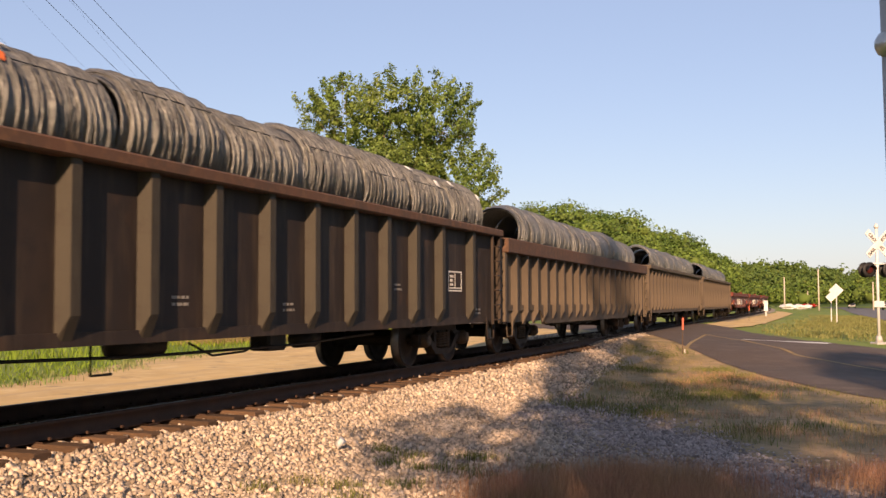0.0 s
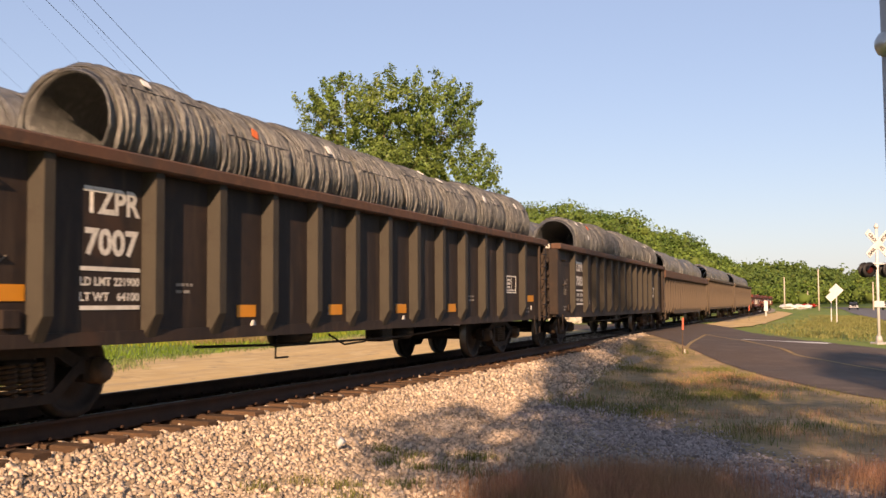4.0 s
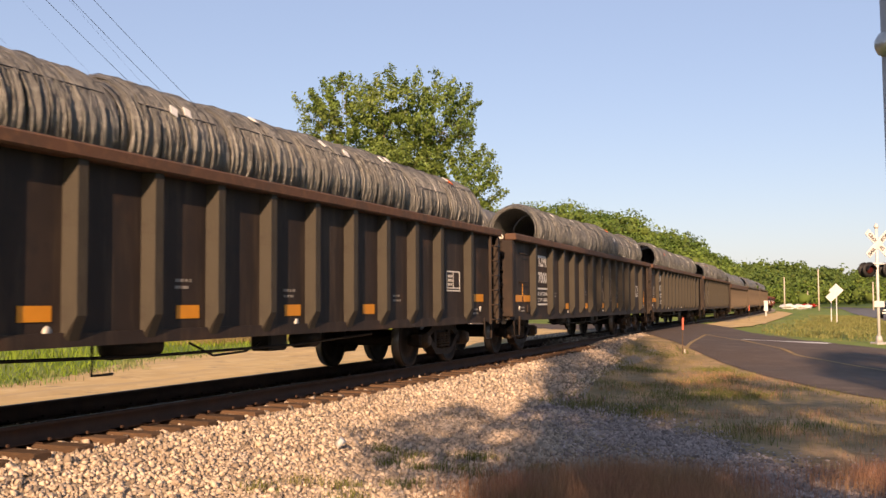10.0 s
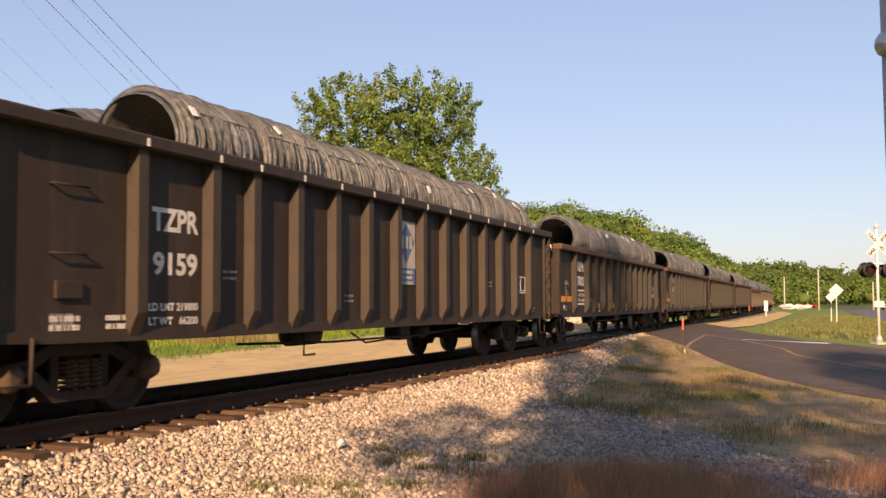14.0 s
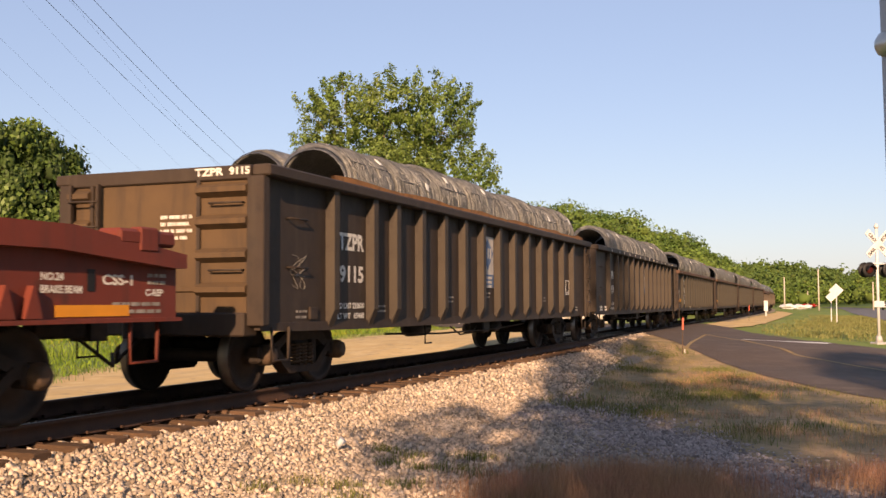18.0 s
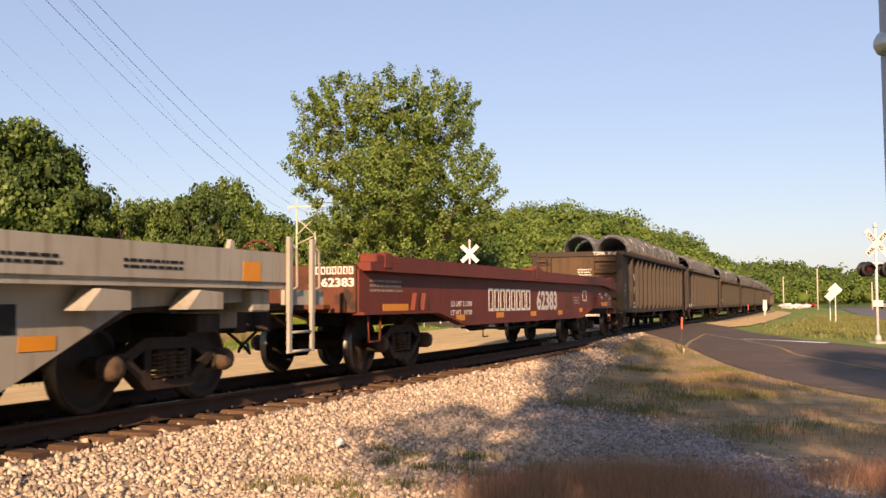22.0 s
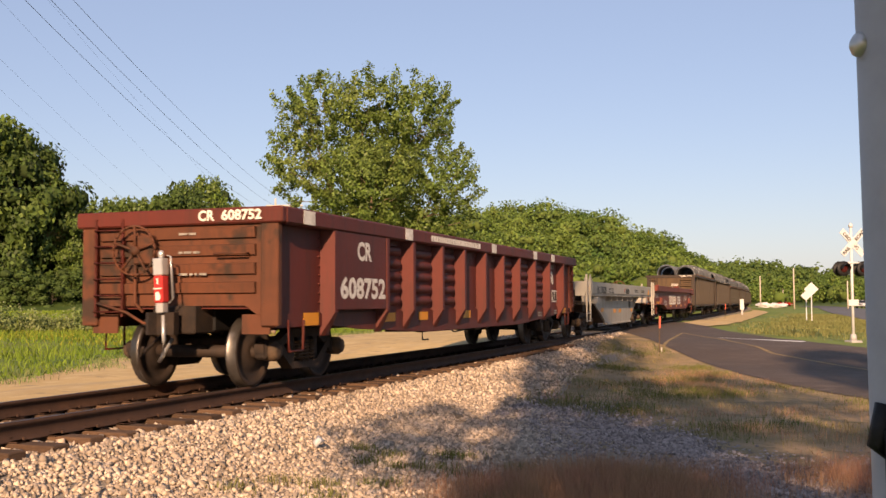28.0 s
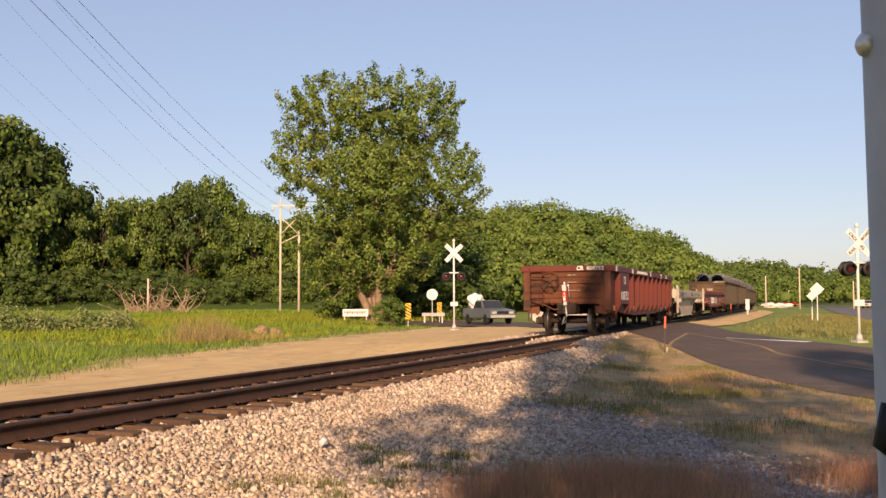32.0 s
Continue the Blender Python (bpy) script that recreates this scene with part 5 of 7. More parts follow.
    for name, mat, r0, r1, lift in (("herald", "white", 0.25, 0.17, 0.0), ("herald_core", "white", 0.115, 0.05, 0.0)):
        bm = bmesh.new()
        n, arc = 22, (math.radians(-25), math.radians(235))
        ring = [[bm.verts.new((f + d, y + r * math.cos(a), 1.64 + r * math.sin(a))) for r, d in ((r1, 0), (r1, 0.004), (r0, 0.004), (r0, 0))] for a in np.linspace(arc[0], arc[1], n)]
        for p, q in zip(ring, ring[1:]):
            for i in range(4):
                bm.faces.new((p[i], p[(i + 1) % 4], q[(i + 1) % 4], q[i]))
        bm.faces.new(ring[0]), bm.faces.new(ring[-1][::-1])
        bmesh.ops.recalc_face_normals(bm, faces=bm.faces)
        part(name, bm, mat, car, "white curved stripe of a painted herald")
    for z0, z1 in ((1.51, 1.585), (1.40, 1.475)):
        part("herald_stripe", plate(14.16 - hl, 14.56 - hl, z0, z1, f, "white"), None, car, "white painted herald stripe")
    for k in range(7):
        bm = bmesh.new()
        block_letters(bm, 14.13 - hl + k * 0.125, 1.95, 0.105, 0.098, 0.02, 1, f, 0.03)
        part("letter_block", bm, "faded", car, "worn white company letter block")
    bm = bmesh.new()
    outline_box(bm, 14.78 - hl, 15.32 - hl, 1.09, 1.39, f, 0.028)
    part("service_stencil", bm, "white", car)
    part("service_field", plate(14.81 - hl, 15.29 - hl, 1.12, 1.36, f - 0.001, "black", 0.003), None, car, "black field of the service stencil")
    part("service_rule", plate(15.03 - hl, 15.06 - hl, 1.17, 1.36, f + 0.003, "white"), None, car)
    for k, (y0, y1, z, rows) in enumerate(((3.2, 3.7, 0.86, 1), (14.9, 15.2, 0.88, 2), (13.2, 13.6, 0.84, 2))):
        bm = bmesh.new()
        bars(bm, y0 - hl, y1 - hl, z, x + 0.05, rows, 0.035, 0.03, 8 + k)
        part("small_stencil", bm, "faded", car)
    bm = bmesh.new()
    bars(bm, 5.2 - hl, 8.0 - hl, top - 0.06, x + 0.212, 1, 0.10, 0.03, 12)
    part("chord_stencil", bm, "white", car)
    for y0 in (0.76, 3.5, 5.0, 7.4, 15.8):
        part("reflector", plate(y0 - hl, y0 + 0.44 - hl, 0.79, 0.96 if y0 < 1 else 0.93, x + 0.049, "orange"), None, car, "orange reflective strip")
    # the rear end: number, hand brake, marker light, hoses
    fitted_end(car, "CR", 0.36, 0.60, top - 0.17, top - 0.03, -hl - 0.124, -1, "white")
    fitted_end(car, "608752", 0.70, 1.28, top - 0.17, top - 0.03, -hl - 0.124, -1, "white")
    bm = bmesh.new()
    for i in range(24):
        a, b = 2 * math.pi * i / 24, 2 * math.pi * (i + 1) / 24
        rod(bm, [(-0.53 + 0.32 * math.cos(a), -hl - 0.24, 1.78 + 0.32 * math.sin(a)), (-0.53 + 0.32 * math.cos(b), -hl - 0.24, 1.78 + 0.32 * math.sin(b))], 0.016, 5)
    for i in range(5):
        a = 2 * math.pi * i / 5 + 0.3
        rod(bm, [(-0.53, -hl - 0.20, 1.78), (-0.53 + 0.32 * math.cos(a), -hl - 0.24, 1.78 + 0.32 * math.sin(a))], 0.018, 5)
    lathe(bm, [(-hl - 0.26, 0.06), (-hl - 0.08, 0.06)], 12, "y", (-0.53, 0, 1.78))
    part("hand_brake_wheel", bm, "oxide_end", car, "rusty hand brake wheel")
    bm = bmesh.new()
    box(bm, -0.60, -0.30, -hl - 0.18, -hl - 0.031, 1.60, 1.98, 0.02)
    part("brake_housing", bm, "oxide_end", car)
    bm = bmesh.new()
    rod(bm, [(-0.58, -hl - 0.14, 1.6), (-0.58, -hl - 0.14, 1.1), (-0.45, -hl - 0.14, 0.98)], 0.022, 6)
    rod(bm, [(-1.2, -hl - 0.1, 1.1), (-0.7, -hl - 0.16, 0.98), (-0.4, -hl - 0.2, 0.84), (0.1, -hl - 0.2, 0.84)], 0.02, 6)
    part("uncoupling_lever", bm, "oxide_end", car)
    bm = bmesh.new()
    box(bm, -0.175, -0.045, -hl - 0.61, -hl - 0.47, 1.16, 1.50, 0.015)
    et = part("end_marker", bm, "red_paint", car, "red and white end-of-train marker")
    et.matrix_basis = pose(0.20, 0.12, -0.05, 0, -3, 0)
    bm = bmesh.new()
    box(bm, -0.18, -0.04, -hl - 0.61, -hl - 0.46, 1.502, 1.72, 0.012)
    lathe(bm, [(1.72, 0.035), (1.80, 0.035), (1.82, 0.015)], 10, "z", (-0.1, -hl - 0.53, 0))
    rod(bm, [(-0.03, -hl - 0.5, 1.75), (0.02, -hl - 0.5, 1.74), (0.03, -hl - 0.5, 1.2), (-0.03, -hl - 0.5, 1.15)], 0.012, 5)
    part("marker_lamp", bm, "chrome", et)
    bm = bmesh.new()
    box(bm, -0.172, -0.048, -hl - 0.618, -hl - 0.612, 1.33, 1.345)
    box(bm, -0.12, -0.10, -hl - 0.618, -hl - 0.612, 1.39, 1.47)
    outline = [(-0.145, 1.19), (-0.085, 1.19), (-0.07, 1.24), (-0.1, 1.30), (-0.145, 1.28)]
    prism(bm, outline, -hl - 0.618, -hl - 0.612, "y")
    part("marker_patch", bm, "white", et)
    bm = bmesh.new()
    box(bm, -0.165, -0.055, -hl - 0.60, -hl - 0.48, 1.03, 1.158, 0.012)
    rod(bm, [(-0.1, -hl - 0.53, 1.0), (-0.08, -hl - 0.56, 0.7), (-0.14, -hl - 0.5, 0.5), (-0.3, -hl - 0.36, 0.42), (-0.2, -hl - 0.2, 0.7)], 0.024, 7)
    part("air_hose", bm, "chrome", et)
    bm = bmesh.new()
    for i, z in enumerate((2.0, 1.76, 1.48)):
        bars(bm, 0.0, 0.26 + 0.08 * i, z, 0.0, 1, 0.03, 0.03, 20 + i)
    part("small_stencil", bm, "faded", car).matrix_basis = Matrix.Translation((0.05, -hl - 0.094, 0)) @ pose(0, 0, 0, 0, 0, -90)
    bm = bmesh.new()
    rod(bm, [(0.62, -hl - 0.09, 1.72), (0.62, -hl - 0.17, 1.72), (1.08, -hl - 0.17, 1.72), (1.08, -hl - 0.09, 1.72)], 0.014, 5)
    part("grab_iron", bm, "oxide_end", car)
    return car


add(last_gondola(), 0.1, 16.9, 6.98)
# low red flats far ahead
for rear in (219.5, 238.0, 256.5):
    add(depressed_flat("62380", False), rear, 17.9, 6.5)


# ---- loose stone and grass ----
gen = np.random.default_rng(7)
OCTA = np.array(((1, 0, 0), (-1, 0, 0), (0, 1, 0), (0, -1, 0), (0, 0, 1), (0, 0, -1)), float) * 1.35
OCTA_FACES = np.array(((0, 2, 4), (2, 1, 4), (1, 3, 4), (3, 0, 4), (2, 0, 5), (1, 2, 5), (3, 1, 5), (0, 3, 5)))


def turns(n):
    """n random turns, as matrices."""
    q = gen.normal(size=(n, 4))
    q /= np.linalg.norm(q, axis=1)[:, None]
    w, x, y, z = q.T
    return np.stack([np.stack([1 - 2 * (y * y + z * z), 2 * (x * y - z * w), 2 * (x * z + y * w)], -1),
                     np.stack([2 * (x * y + z * w), 1 - 2 * (x * x + z * z), 2 * (y * z - x * w)], -1),
                     np.stack([2 * (x * z - y * w), 2 * (y * z + x * w), 1 - 2 * (x * x + y * y)], -1)], 1)


def stones(places, size, mat, name):
    n = len(places)
    shape = (OCTA[None] * gen.uniform(0.65, 1.1, (n, 6, 1)) + gen.uniform(-0.4, 0.4, (n, 6, 3))) * gen.uniform(0.6, 1.2, (n, 1, 3))
    verts = np.einsum("nij,nkj->nki", turns(n), shape) * np.asarray(size)[:, None, None] * 0.5 + np.asarray(places)[:, None]
    faces = (OCTA_FACES[None] + 6 * np.arange(n)[:, None, None]).reshape(-1, 3)
    return raw_mesh(name, verts.reshape(-1, 3), faces, mat)


def bed_height(lat):
    return np.interp(lat, [-2.5, -1.6, -1.3, 1.3, 1.6, 2.7, 3.3, 5], [-0.46, -0.27, -0.25, -0.25, -0.26, -0.545, -0.60, -0.62])


def scatter_ballast(s0, s1, lat0, lat1, per_m2, low, high):
    n = int((s1 - s0) * (lat1 - lat0) * per_m2)
    s, lat = gen.uniform(s0, s1, n), gen.uniform(lat0, lat1, n)
    on_tie = (np.abs((s + 12.0 + 0.255) % 0.51 - 0.255) < 0.14) & (np.abs(lat) < 1.34)
    on_rail = np.abs(np.abs(lat) - 0.754) < 0.09
    x, y, _ = on_track(s, lat)
    # the shoulder thins out towards the crossing and the dry grass
    thin = gen.random(n) < np.clip(1.2 - (lat - 2.6 - 1.3 * (1 - smooth(10, 17, s)) - 0.4 * np.sin(s * 0.7)) * 0.7 - smooth(-0.1, 0.35, lat - 2.95 + (s - 19.6) * 0.105) * 1.5 * (s > 15.5) - smooth(34, 40, s) * 1.3, 0.0, 1)
    keep = ~on_tie & ~on_rail & thin
    x, y, lat = x[keep], y[keep], lat[keep]
    size = gen.uniform(low, high, len(x)) * gen.choice([1, 1, 1, 1.35], len(x))
    flat = bed_height(lat) * (1 - crossing(y)) + np.maximum(bed_height(lat), terrain(x, y)) * crossing(y)
    return np.stack([x, y, flat + size * gen.uniform(-0.05, 0.35, len(x))], -1), size


sets = [scatter_ballast(4, 16, 1.25, 5.0, 740, 0.026, 0.060), scatter_ballast(16, 39, 1.0, 4.2, 270, 0.042, 0.078), scatter_ballast(3, 16, -2.3, 1.25, 300, 0.04, 0.075), scatter_ballast(16, 38, -2.2, 1.0, 170, 0.05, 0.085)]
tagged(new("ballast_stones", stones(np.concatenate([a for a, _ in sets]), np.concatenate([b for _, b in sets]), "stone", "ballast_stones")), "pale crushed limestone ballast beside the track", "ballast", kind="stuff")


n = 29000
f, g = gen.random(n), gen.normal(0, 1, n)
x = -4.9 + 7.2 * f ** 1.25
y = 14.9 - 1.2 * (x + 4.3) + 0.3 * np.sin(x * 2.1) + g * (1.05 + 0.35 * np.sin(x * 1.3))
y = np.where(x > 0.0, y + 0.3, y)
keep = (x - track_x(y) > 2.7) & (gen.random(n) < np.clip(1.15 - np.abs(g) * 0.35, 0, 1))
x, y = x[keep], y[keep]
size = gen.uniform(0.024, 0.056, len(x)) * gen.choice([0.7, 1, 1, 1.4], len(x))
tagged(new("gravel_stones", stones(np.stack([x, y, terrain(x, y) + size * 0.15], -1), size, "grey_stone", "gravel_stones")), "grey purple loose gravel between ballast and dry grass", "gravel", kind="stuff")
tagged(new("gravel_path", band("gravel_path", [((-4.7, 5.5), (3, 5.0)), ((-4.65, 8), (2.6, 8.0)), ((-4.75, 11), (2.3, 10.2)), ((-4.8, 16.5), (-1.6, 12.6)), ((-5.0, 21), (-4.3, 16.6))], "bed", 0.006)), "grey brown gravelly soil", "soil", kind="structure")
# one white stone that stands out
tagged(new("white_stone", stones([(-5.35, 9.95, -0.42)], [0.13], "sign_white", "white_stone")), "single chalk-white stone on the ballast", "stone")


def blades(x, y, height, width, mat, name, lean=0.35, base=None):
    """Narrow bent blades of grass at the given places."""
    n = len(x)
    z = terrain(x, y) + 0.02 if base is None else base
    a = gen.uniform(0, 2 * math.pi, n)
    tilt = gen.uniform(0, lean, n)
    h = height * gen.uniform(0.5, 1.2, n)
    w = width * gen.uniform(0.7, 1.3, n)
    d = np.stack([np.cos(a), np.sin(a)], -1)
    side = np.stack([-np.sin(a + 0.7), np.cos(a + 0.7)], -1)
    root = np.stack([x, y], -1)
    mid = root + d * (h * tilt * 0.35)[:, None]
    tip = root + d * (h * tilt)[:, None]
    c = [np.c_[root - side * w[:, None] / 2, z], np.c_[root + side * w[:, None] / 2, z], np.c_[mid + side * w[:, None] * 0.4, z + h * 0.6], np.c_[tip, z + h], np.c_[mid - side * w[:, None] * 0.4, z + h * 0.6]]
    verts = np.stack(c, 1).reshape(-1, 3)
    faces = np.arange(5 * n).reshape(n, 5)
    return raw_mesh(name, verts, faces, mat)


def clumped(n, x0, x1, y0, y1, clumps, spread):
    cx, cy = gen.uniform(x0, x1, clumps), gen.uniform(y0, y1, clumps)
    k = gen.integers(0, clumps, n)
    return cx[k] + gen.normal(0, spread, n), cy[k] + gen.normal(0, spread, n)


def free_of_road(x, y):
    edge = np.interp(y, [6, 19.0, 22.8, 27.2, 32, 38], [6.0, 0.4, -1.5, -3.1, -5.3, -7.4])
    return (x < edge - 0.25) & (y < 35) & (x - track_x(y) > np.interp(y, [12, 19.6, 29, 38], [2.9, 2.8, 1.9, 1.0]))


x, y = clumped(13000, -3.0, -0.9, 8.0, 9.7, 110, 0.30)
y2 = clumped(2600, -0.3, 0.9, 9.5, 10.9, 30, 0.25)
x, y = np.concatenate([x, y2[0]]), np.concatenate([y, y2[1]])
tagged(new("reddish_grass", blades(x, y, 0.25, 0.003, "red_grass", "reddish_grass", 0.8)), "reddish seeding dry grass by the gravel", "grass", kind="stuff")
x, y = clumped(13000, -7.0, 1.6, 12.6, 34, 110, 0.30)
k = free_of_road(x, y) & (y > 16.3 - 1.0 * (x + 4.6))
tagged(new("dry_grass", blades(x[k], y[k], 0.07, 0.006, "straw", "dry_grass", 0.9)), "short straw-coloured dry grass", "grass", kind="stuff")
x, y = clumped(24000, -7.2, 1.4, 12, 34, 90, 0.36)
k = free_of_road(x, y) & (y > 16.0 - 1.0 * (x + 4.6))
x3, y3 = clumped(1500, -5.2, -2.6, 7.6, 10.5, 16, 0.10)
x, y = np.concatenate([x[k], x3]), np.concatenate([y[k], y3])
tagged(new("green_tufts", blades(x, y, 0.10, 0.007, "olive", "green_tufts", 0.8)), "green weeds sprouting through gravel and dry grass", "weeds", kind="stuff")
x, y = clumped(6500, -5.0, 1.6, 13, 24, 26, 0.40)
k = free_of_road(x, y) & (y > 16.8 - 1.0 * (x + 4.6))
tagged(new("brown_grass", blades(x[k], y[k], 0.12, 0.004, "red_grass", "brown_grass", 0.7)), "brownish seeding grass in the dry patch", "grass", kind="stuff")
# the field beyond the access track
n = 44000
y = 12 + 150 * gen.random(n) ** 1.7
EDGE = ([5, 16.5, 19.6, 25.4, 28.5, 34, 44, 52, 60, 72, 120], [-16.2, -16.4, -17.4, -20.0, -19.6, -20.2, -22.3, -22.8, -24, -33, -60])
x = np.interp(y, *EDGE) - (30 + y * 0.35) * gen.random(n) ** 1.3 + gen.normal(0, 0.25, n)
tagged(new("field_grass", blades(x, y, 0.13, 0.035, "grass", "field_grass", 1.0)), "lush green grass field", "grass", kind="stuff")
# taller grass in drifts, and the long grass before the wood
n = 26000
y = 22 + 75 * gen.random(n) ** 1.2
x = np.interp(y, *EDGE) - 1.2 - (34 + y * 0.35) * gen.random(n)
drift = np.sin(x * 0.31 + 2 * np.sin(y * 0.11)) + np.sin(y * 0.23 - x * 0.12)
k = drift + gen.normal(0, 0.5, n) > 0.1
tagged(new("meadow_grass", blades(x[k], y[k], 0.42, 0.035, "grass", "meadow_grass", 0.9)), "drifts of taller meadow grass in the field", "grass", kind="stuff")
n = 15000
deg, dist = np.radians(gen.uniform(20, 48, n)), gen.uniform(100, 172, n)
tagged(new("long_grass", blades(-dist * np.sin(deg), dist * np.cos(deg), 0.30, 0.14, "grass", "long_grass", 0.9)), "long green grass before the wood", "grass", kind="stuff")
x, y = clumped(9000, -66, -36, 62, 104, 40, 1.8)
tagged(new("goldenrod", blades(x, y, 0.42, 0.05, "flower", "goldenrod", 0.9)), "bright yellow green flowering patch in the field", "wildflowers", kind="stuff")
# ragged weeds along the access track's edge
y = 10 + 44 * gen.random(2600)
x = np.interp(y, *EDGE) + gen.normal(0.25, 0.35, 2600) + 0.4 * np.sin(y * 1.3)
tagged(new("edge_weeds", blades(x, y, 0.14, 0.02, "weed", "edge_weeds", 1.0)), "weeds creeping over the sandy track's edge", "weeds", kind="stuff")
x, y = clumped(16000, -70, -24, 34, 100, 60, 2.0)
k = x < np.interp(y, [34, 52, 60, 72, 120], [-22, -25.5, -28, -38, -62])
tagged(new("yellow_flowers", blades(x[k], y[k], 0.2, 0.06, "flower", "yellow_flowers", 1.0)), "patches of yellow flowering weeds in the field", "wildflowers", kind="stuff")


def foliage(name, x, y, z0, z1, size, mat, label, category, top=1.0):
    """Small leaves spread through a layer over the ground."""
    n = len(x)
    c = np.stack([x, y, terrain(x, y) + z0 + (z1 - z0) * gen.random(n) ** top], -1)
    out = gen.normal(size=(n, 3)) + np.array((0, -0.4, 0.8))
    u = np.cross(out, gen.normal(size=(n, 3)))
    u /= np.linalg.norm(u, axis=1)[:, None]
    v = np.cross(out, u)
    v /= np.linalg.norm(v, axis=1)[:, None]
    w = (size * gen.uniform(0.6, 1.4, n))[:, None]
    verts = np.stack([c - u * w, c - v * w * 0.6, c + u * w, c + v * w * 0.6], 1).reshape(-1, 3)
    tagged(new(name, raw_mesh(name, verts, np.arange(4 * n).reshape(n, 4), mat)), label, category, kind="stuff")


n, clumps = 12000, 34
t = gen.random(clumps)
cx, cy, ch = -47.5 + 8.5 * t + gen.normal(0, 0.8, clumps), 43.0 + 6.5 * t + gen.normal(0, 1.4, clumps), gen.uniform(0.9, 1.75, clumps) * (1.05 - 0.3 * t)
k = gen.integers(0, clumps, n)
q = gen.normal(0, 0.55, (n, 2))
x, y, hump = cx[k] + q[:, 0], cy[k] + q[:, 1], ch[k] * np.exp(-(q ** 2).sum(1) * 0.8) * gen.uniform(0.75, 1.15, n) + 0.12
foliage("tall_weeds", x, y, 0.0, hump, 0.085, "weed", "tall leafy flowering weeds at the field's far edge", "weeds", 0.6)
foliage("flower_heads", x[:1000], y[:1000], hump[:1000], hump[:1000] + 0.12, 0.045, "umbel", "pale flower heads on tall weeds", "wildflowers")
x, y = clumped(2600, -26.2, -22.0, 33.0, 37.5, 34, 0.30)
tall = np.clip(1.6 - np.hypot((x + 24.6) / 1.5, (y - 35) / 2.0) * 0.9, 0.3, 1.45)
tagged(new("straw_clump", blades(x, y, tall, 0.010, "straw", "straw_clump", 0.9)), "tall clump of dead straw grass", "grass", kind="stuff")
x, y = clumped(30000, -4.0, 7.5, 40, 130, 500, 0.9)
k = (x > np.interp(y, [40, 49, 57, 72, 95, 128], [-1.6, -5.8, -5.4, -5.7, -6.4, -7.4])) & (x < np.interp(y, [40, 60, 92, 140], [6.0, 4.4, 1.9, -0.9])) & (y > np.interp(x, [-6, -2.6, 1, 9], [53.5, 40.5, 33.5, 26.5]))
tagged(new("verge_grass", blades(x[k], y[k], 0.15, 0.03, "verge", "verge_grass", 0.9)), "short grass between highway and tracks", "grass", kind="stuff")

# ---- trees ----


def leaf_cloud(name, mat, twigs, per, leaf, shape, seed, near=0.05, length=0.05, girth=0.02, hollow=0.12):
    """Leafy twigs that keep their distance and fill a crown; shape gives the crown's radius by height, 0 to 1."""
    g = np.random.default_rng(seed)
    pts = np.zeros((0, 3))
    for _ in range(40):
        n = twigs
        h, a = g.uniform(0.0, 1.0, n), g.uniform(0, 2 * math.pi, n)
        rim = 1 + 0.10 * np.sin(3 * a + 5 * h + seed) + 0.07 * np.sin(7 * a - 9 * h) + 0.05 * np.sin(13 * a + 17 * h)
        rr = np.interp(h, shape[0], shape[1]) * np.sqrt(g.uniform(hollow, 1, n)) * rim
        for q in np.stack([rr * np.cos(a), rr * np.sin(a), h], -1):
            if len(pts) < twigs and (not len(pts) or ((pts - q) ** 2).sum(1).min() > near * near):
                pts = np.vstack([pts, q])
        if len(pts) >= twigs:
            break
    twigs = len(pts)
    away = pts - np.array((0, 0, 0.42))
    away /= np.linalg.norm(away, axis=1)[:, None] + 1e-6
    lead = away * 0.7 + np.array((0, 0, 0.55)) + 0.35 * g.normal(size=pts.shape)
    lead /= np.linalg.norm(lead, axis=1)[:, None]
    size = g.uniform(0.7, 1.35, twigs)
    along = g.uniform(-0.8, 1.0, (twigs, per)) * length * size[:, None]
    off = g.normal(size=(twigs, per, 3)) * (girth * size)[:, None, None] * (1.15 - 0.5 * np.abs(along / (length * size[:, None])))[..., None]
    c = (pts[:, None] + lead[:, None] * along[..., None] + off).reshape(-1, 3)
    n = len(c)
    out = (np.repeat(away, per, axis=0) * 1.0 + off.reshape(-1, 3) / girth * 0.45 + 0.55 * g.normal(size=(n, 3)))
    u = np.cross(out, g.normal(size=(n, 3)))
    u /= np.linalg.norm(u, axis=1)[:, None]
    v = np.cross(out, u)
    v /= np.linalg.norm(v, axis=1)[:, None]
    s = leaf * g.uniform(0.6, 1.3, n)[:, None]
    verts = np.stack([c - u * s, c - v * s * 0.6, c + u * s, c + v * s * 0.6], 1).reshape(-1, 3)
    return raw_mesh(name, verts, np.arange(len(verts)).reshape(-1, 4), mat), pts


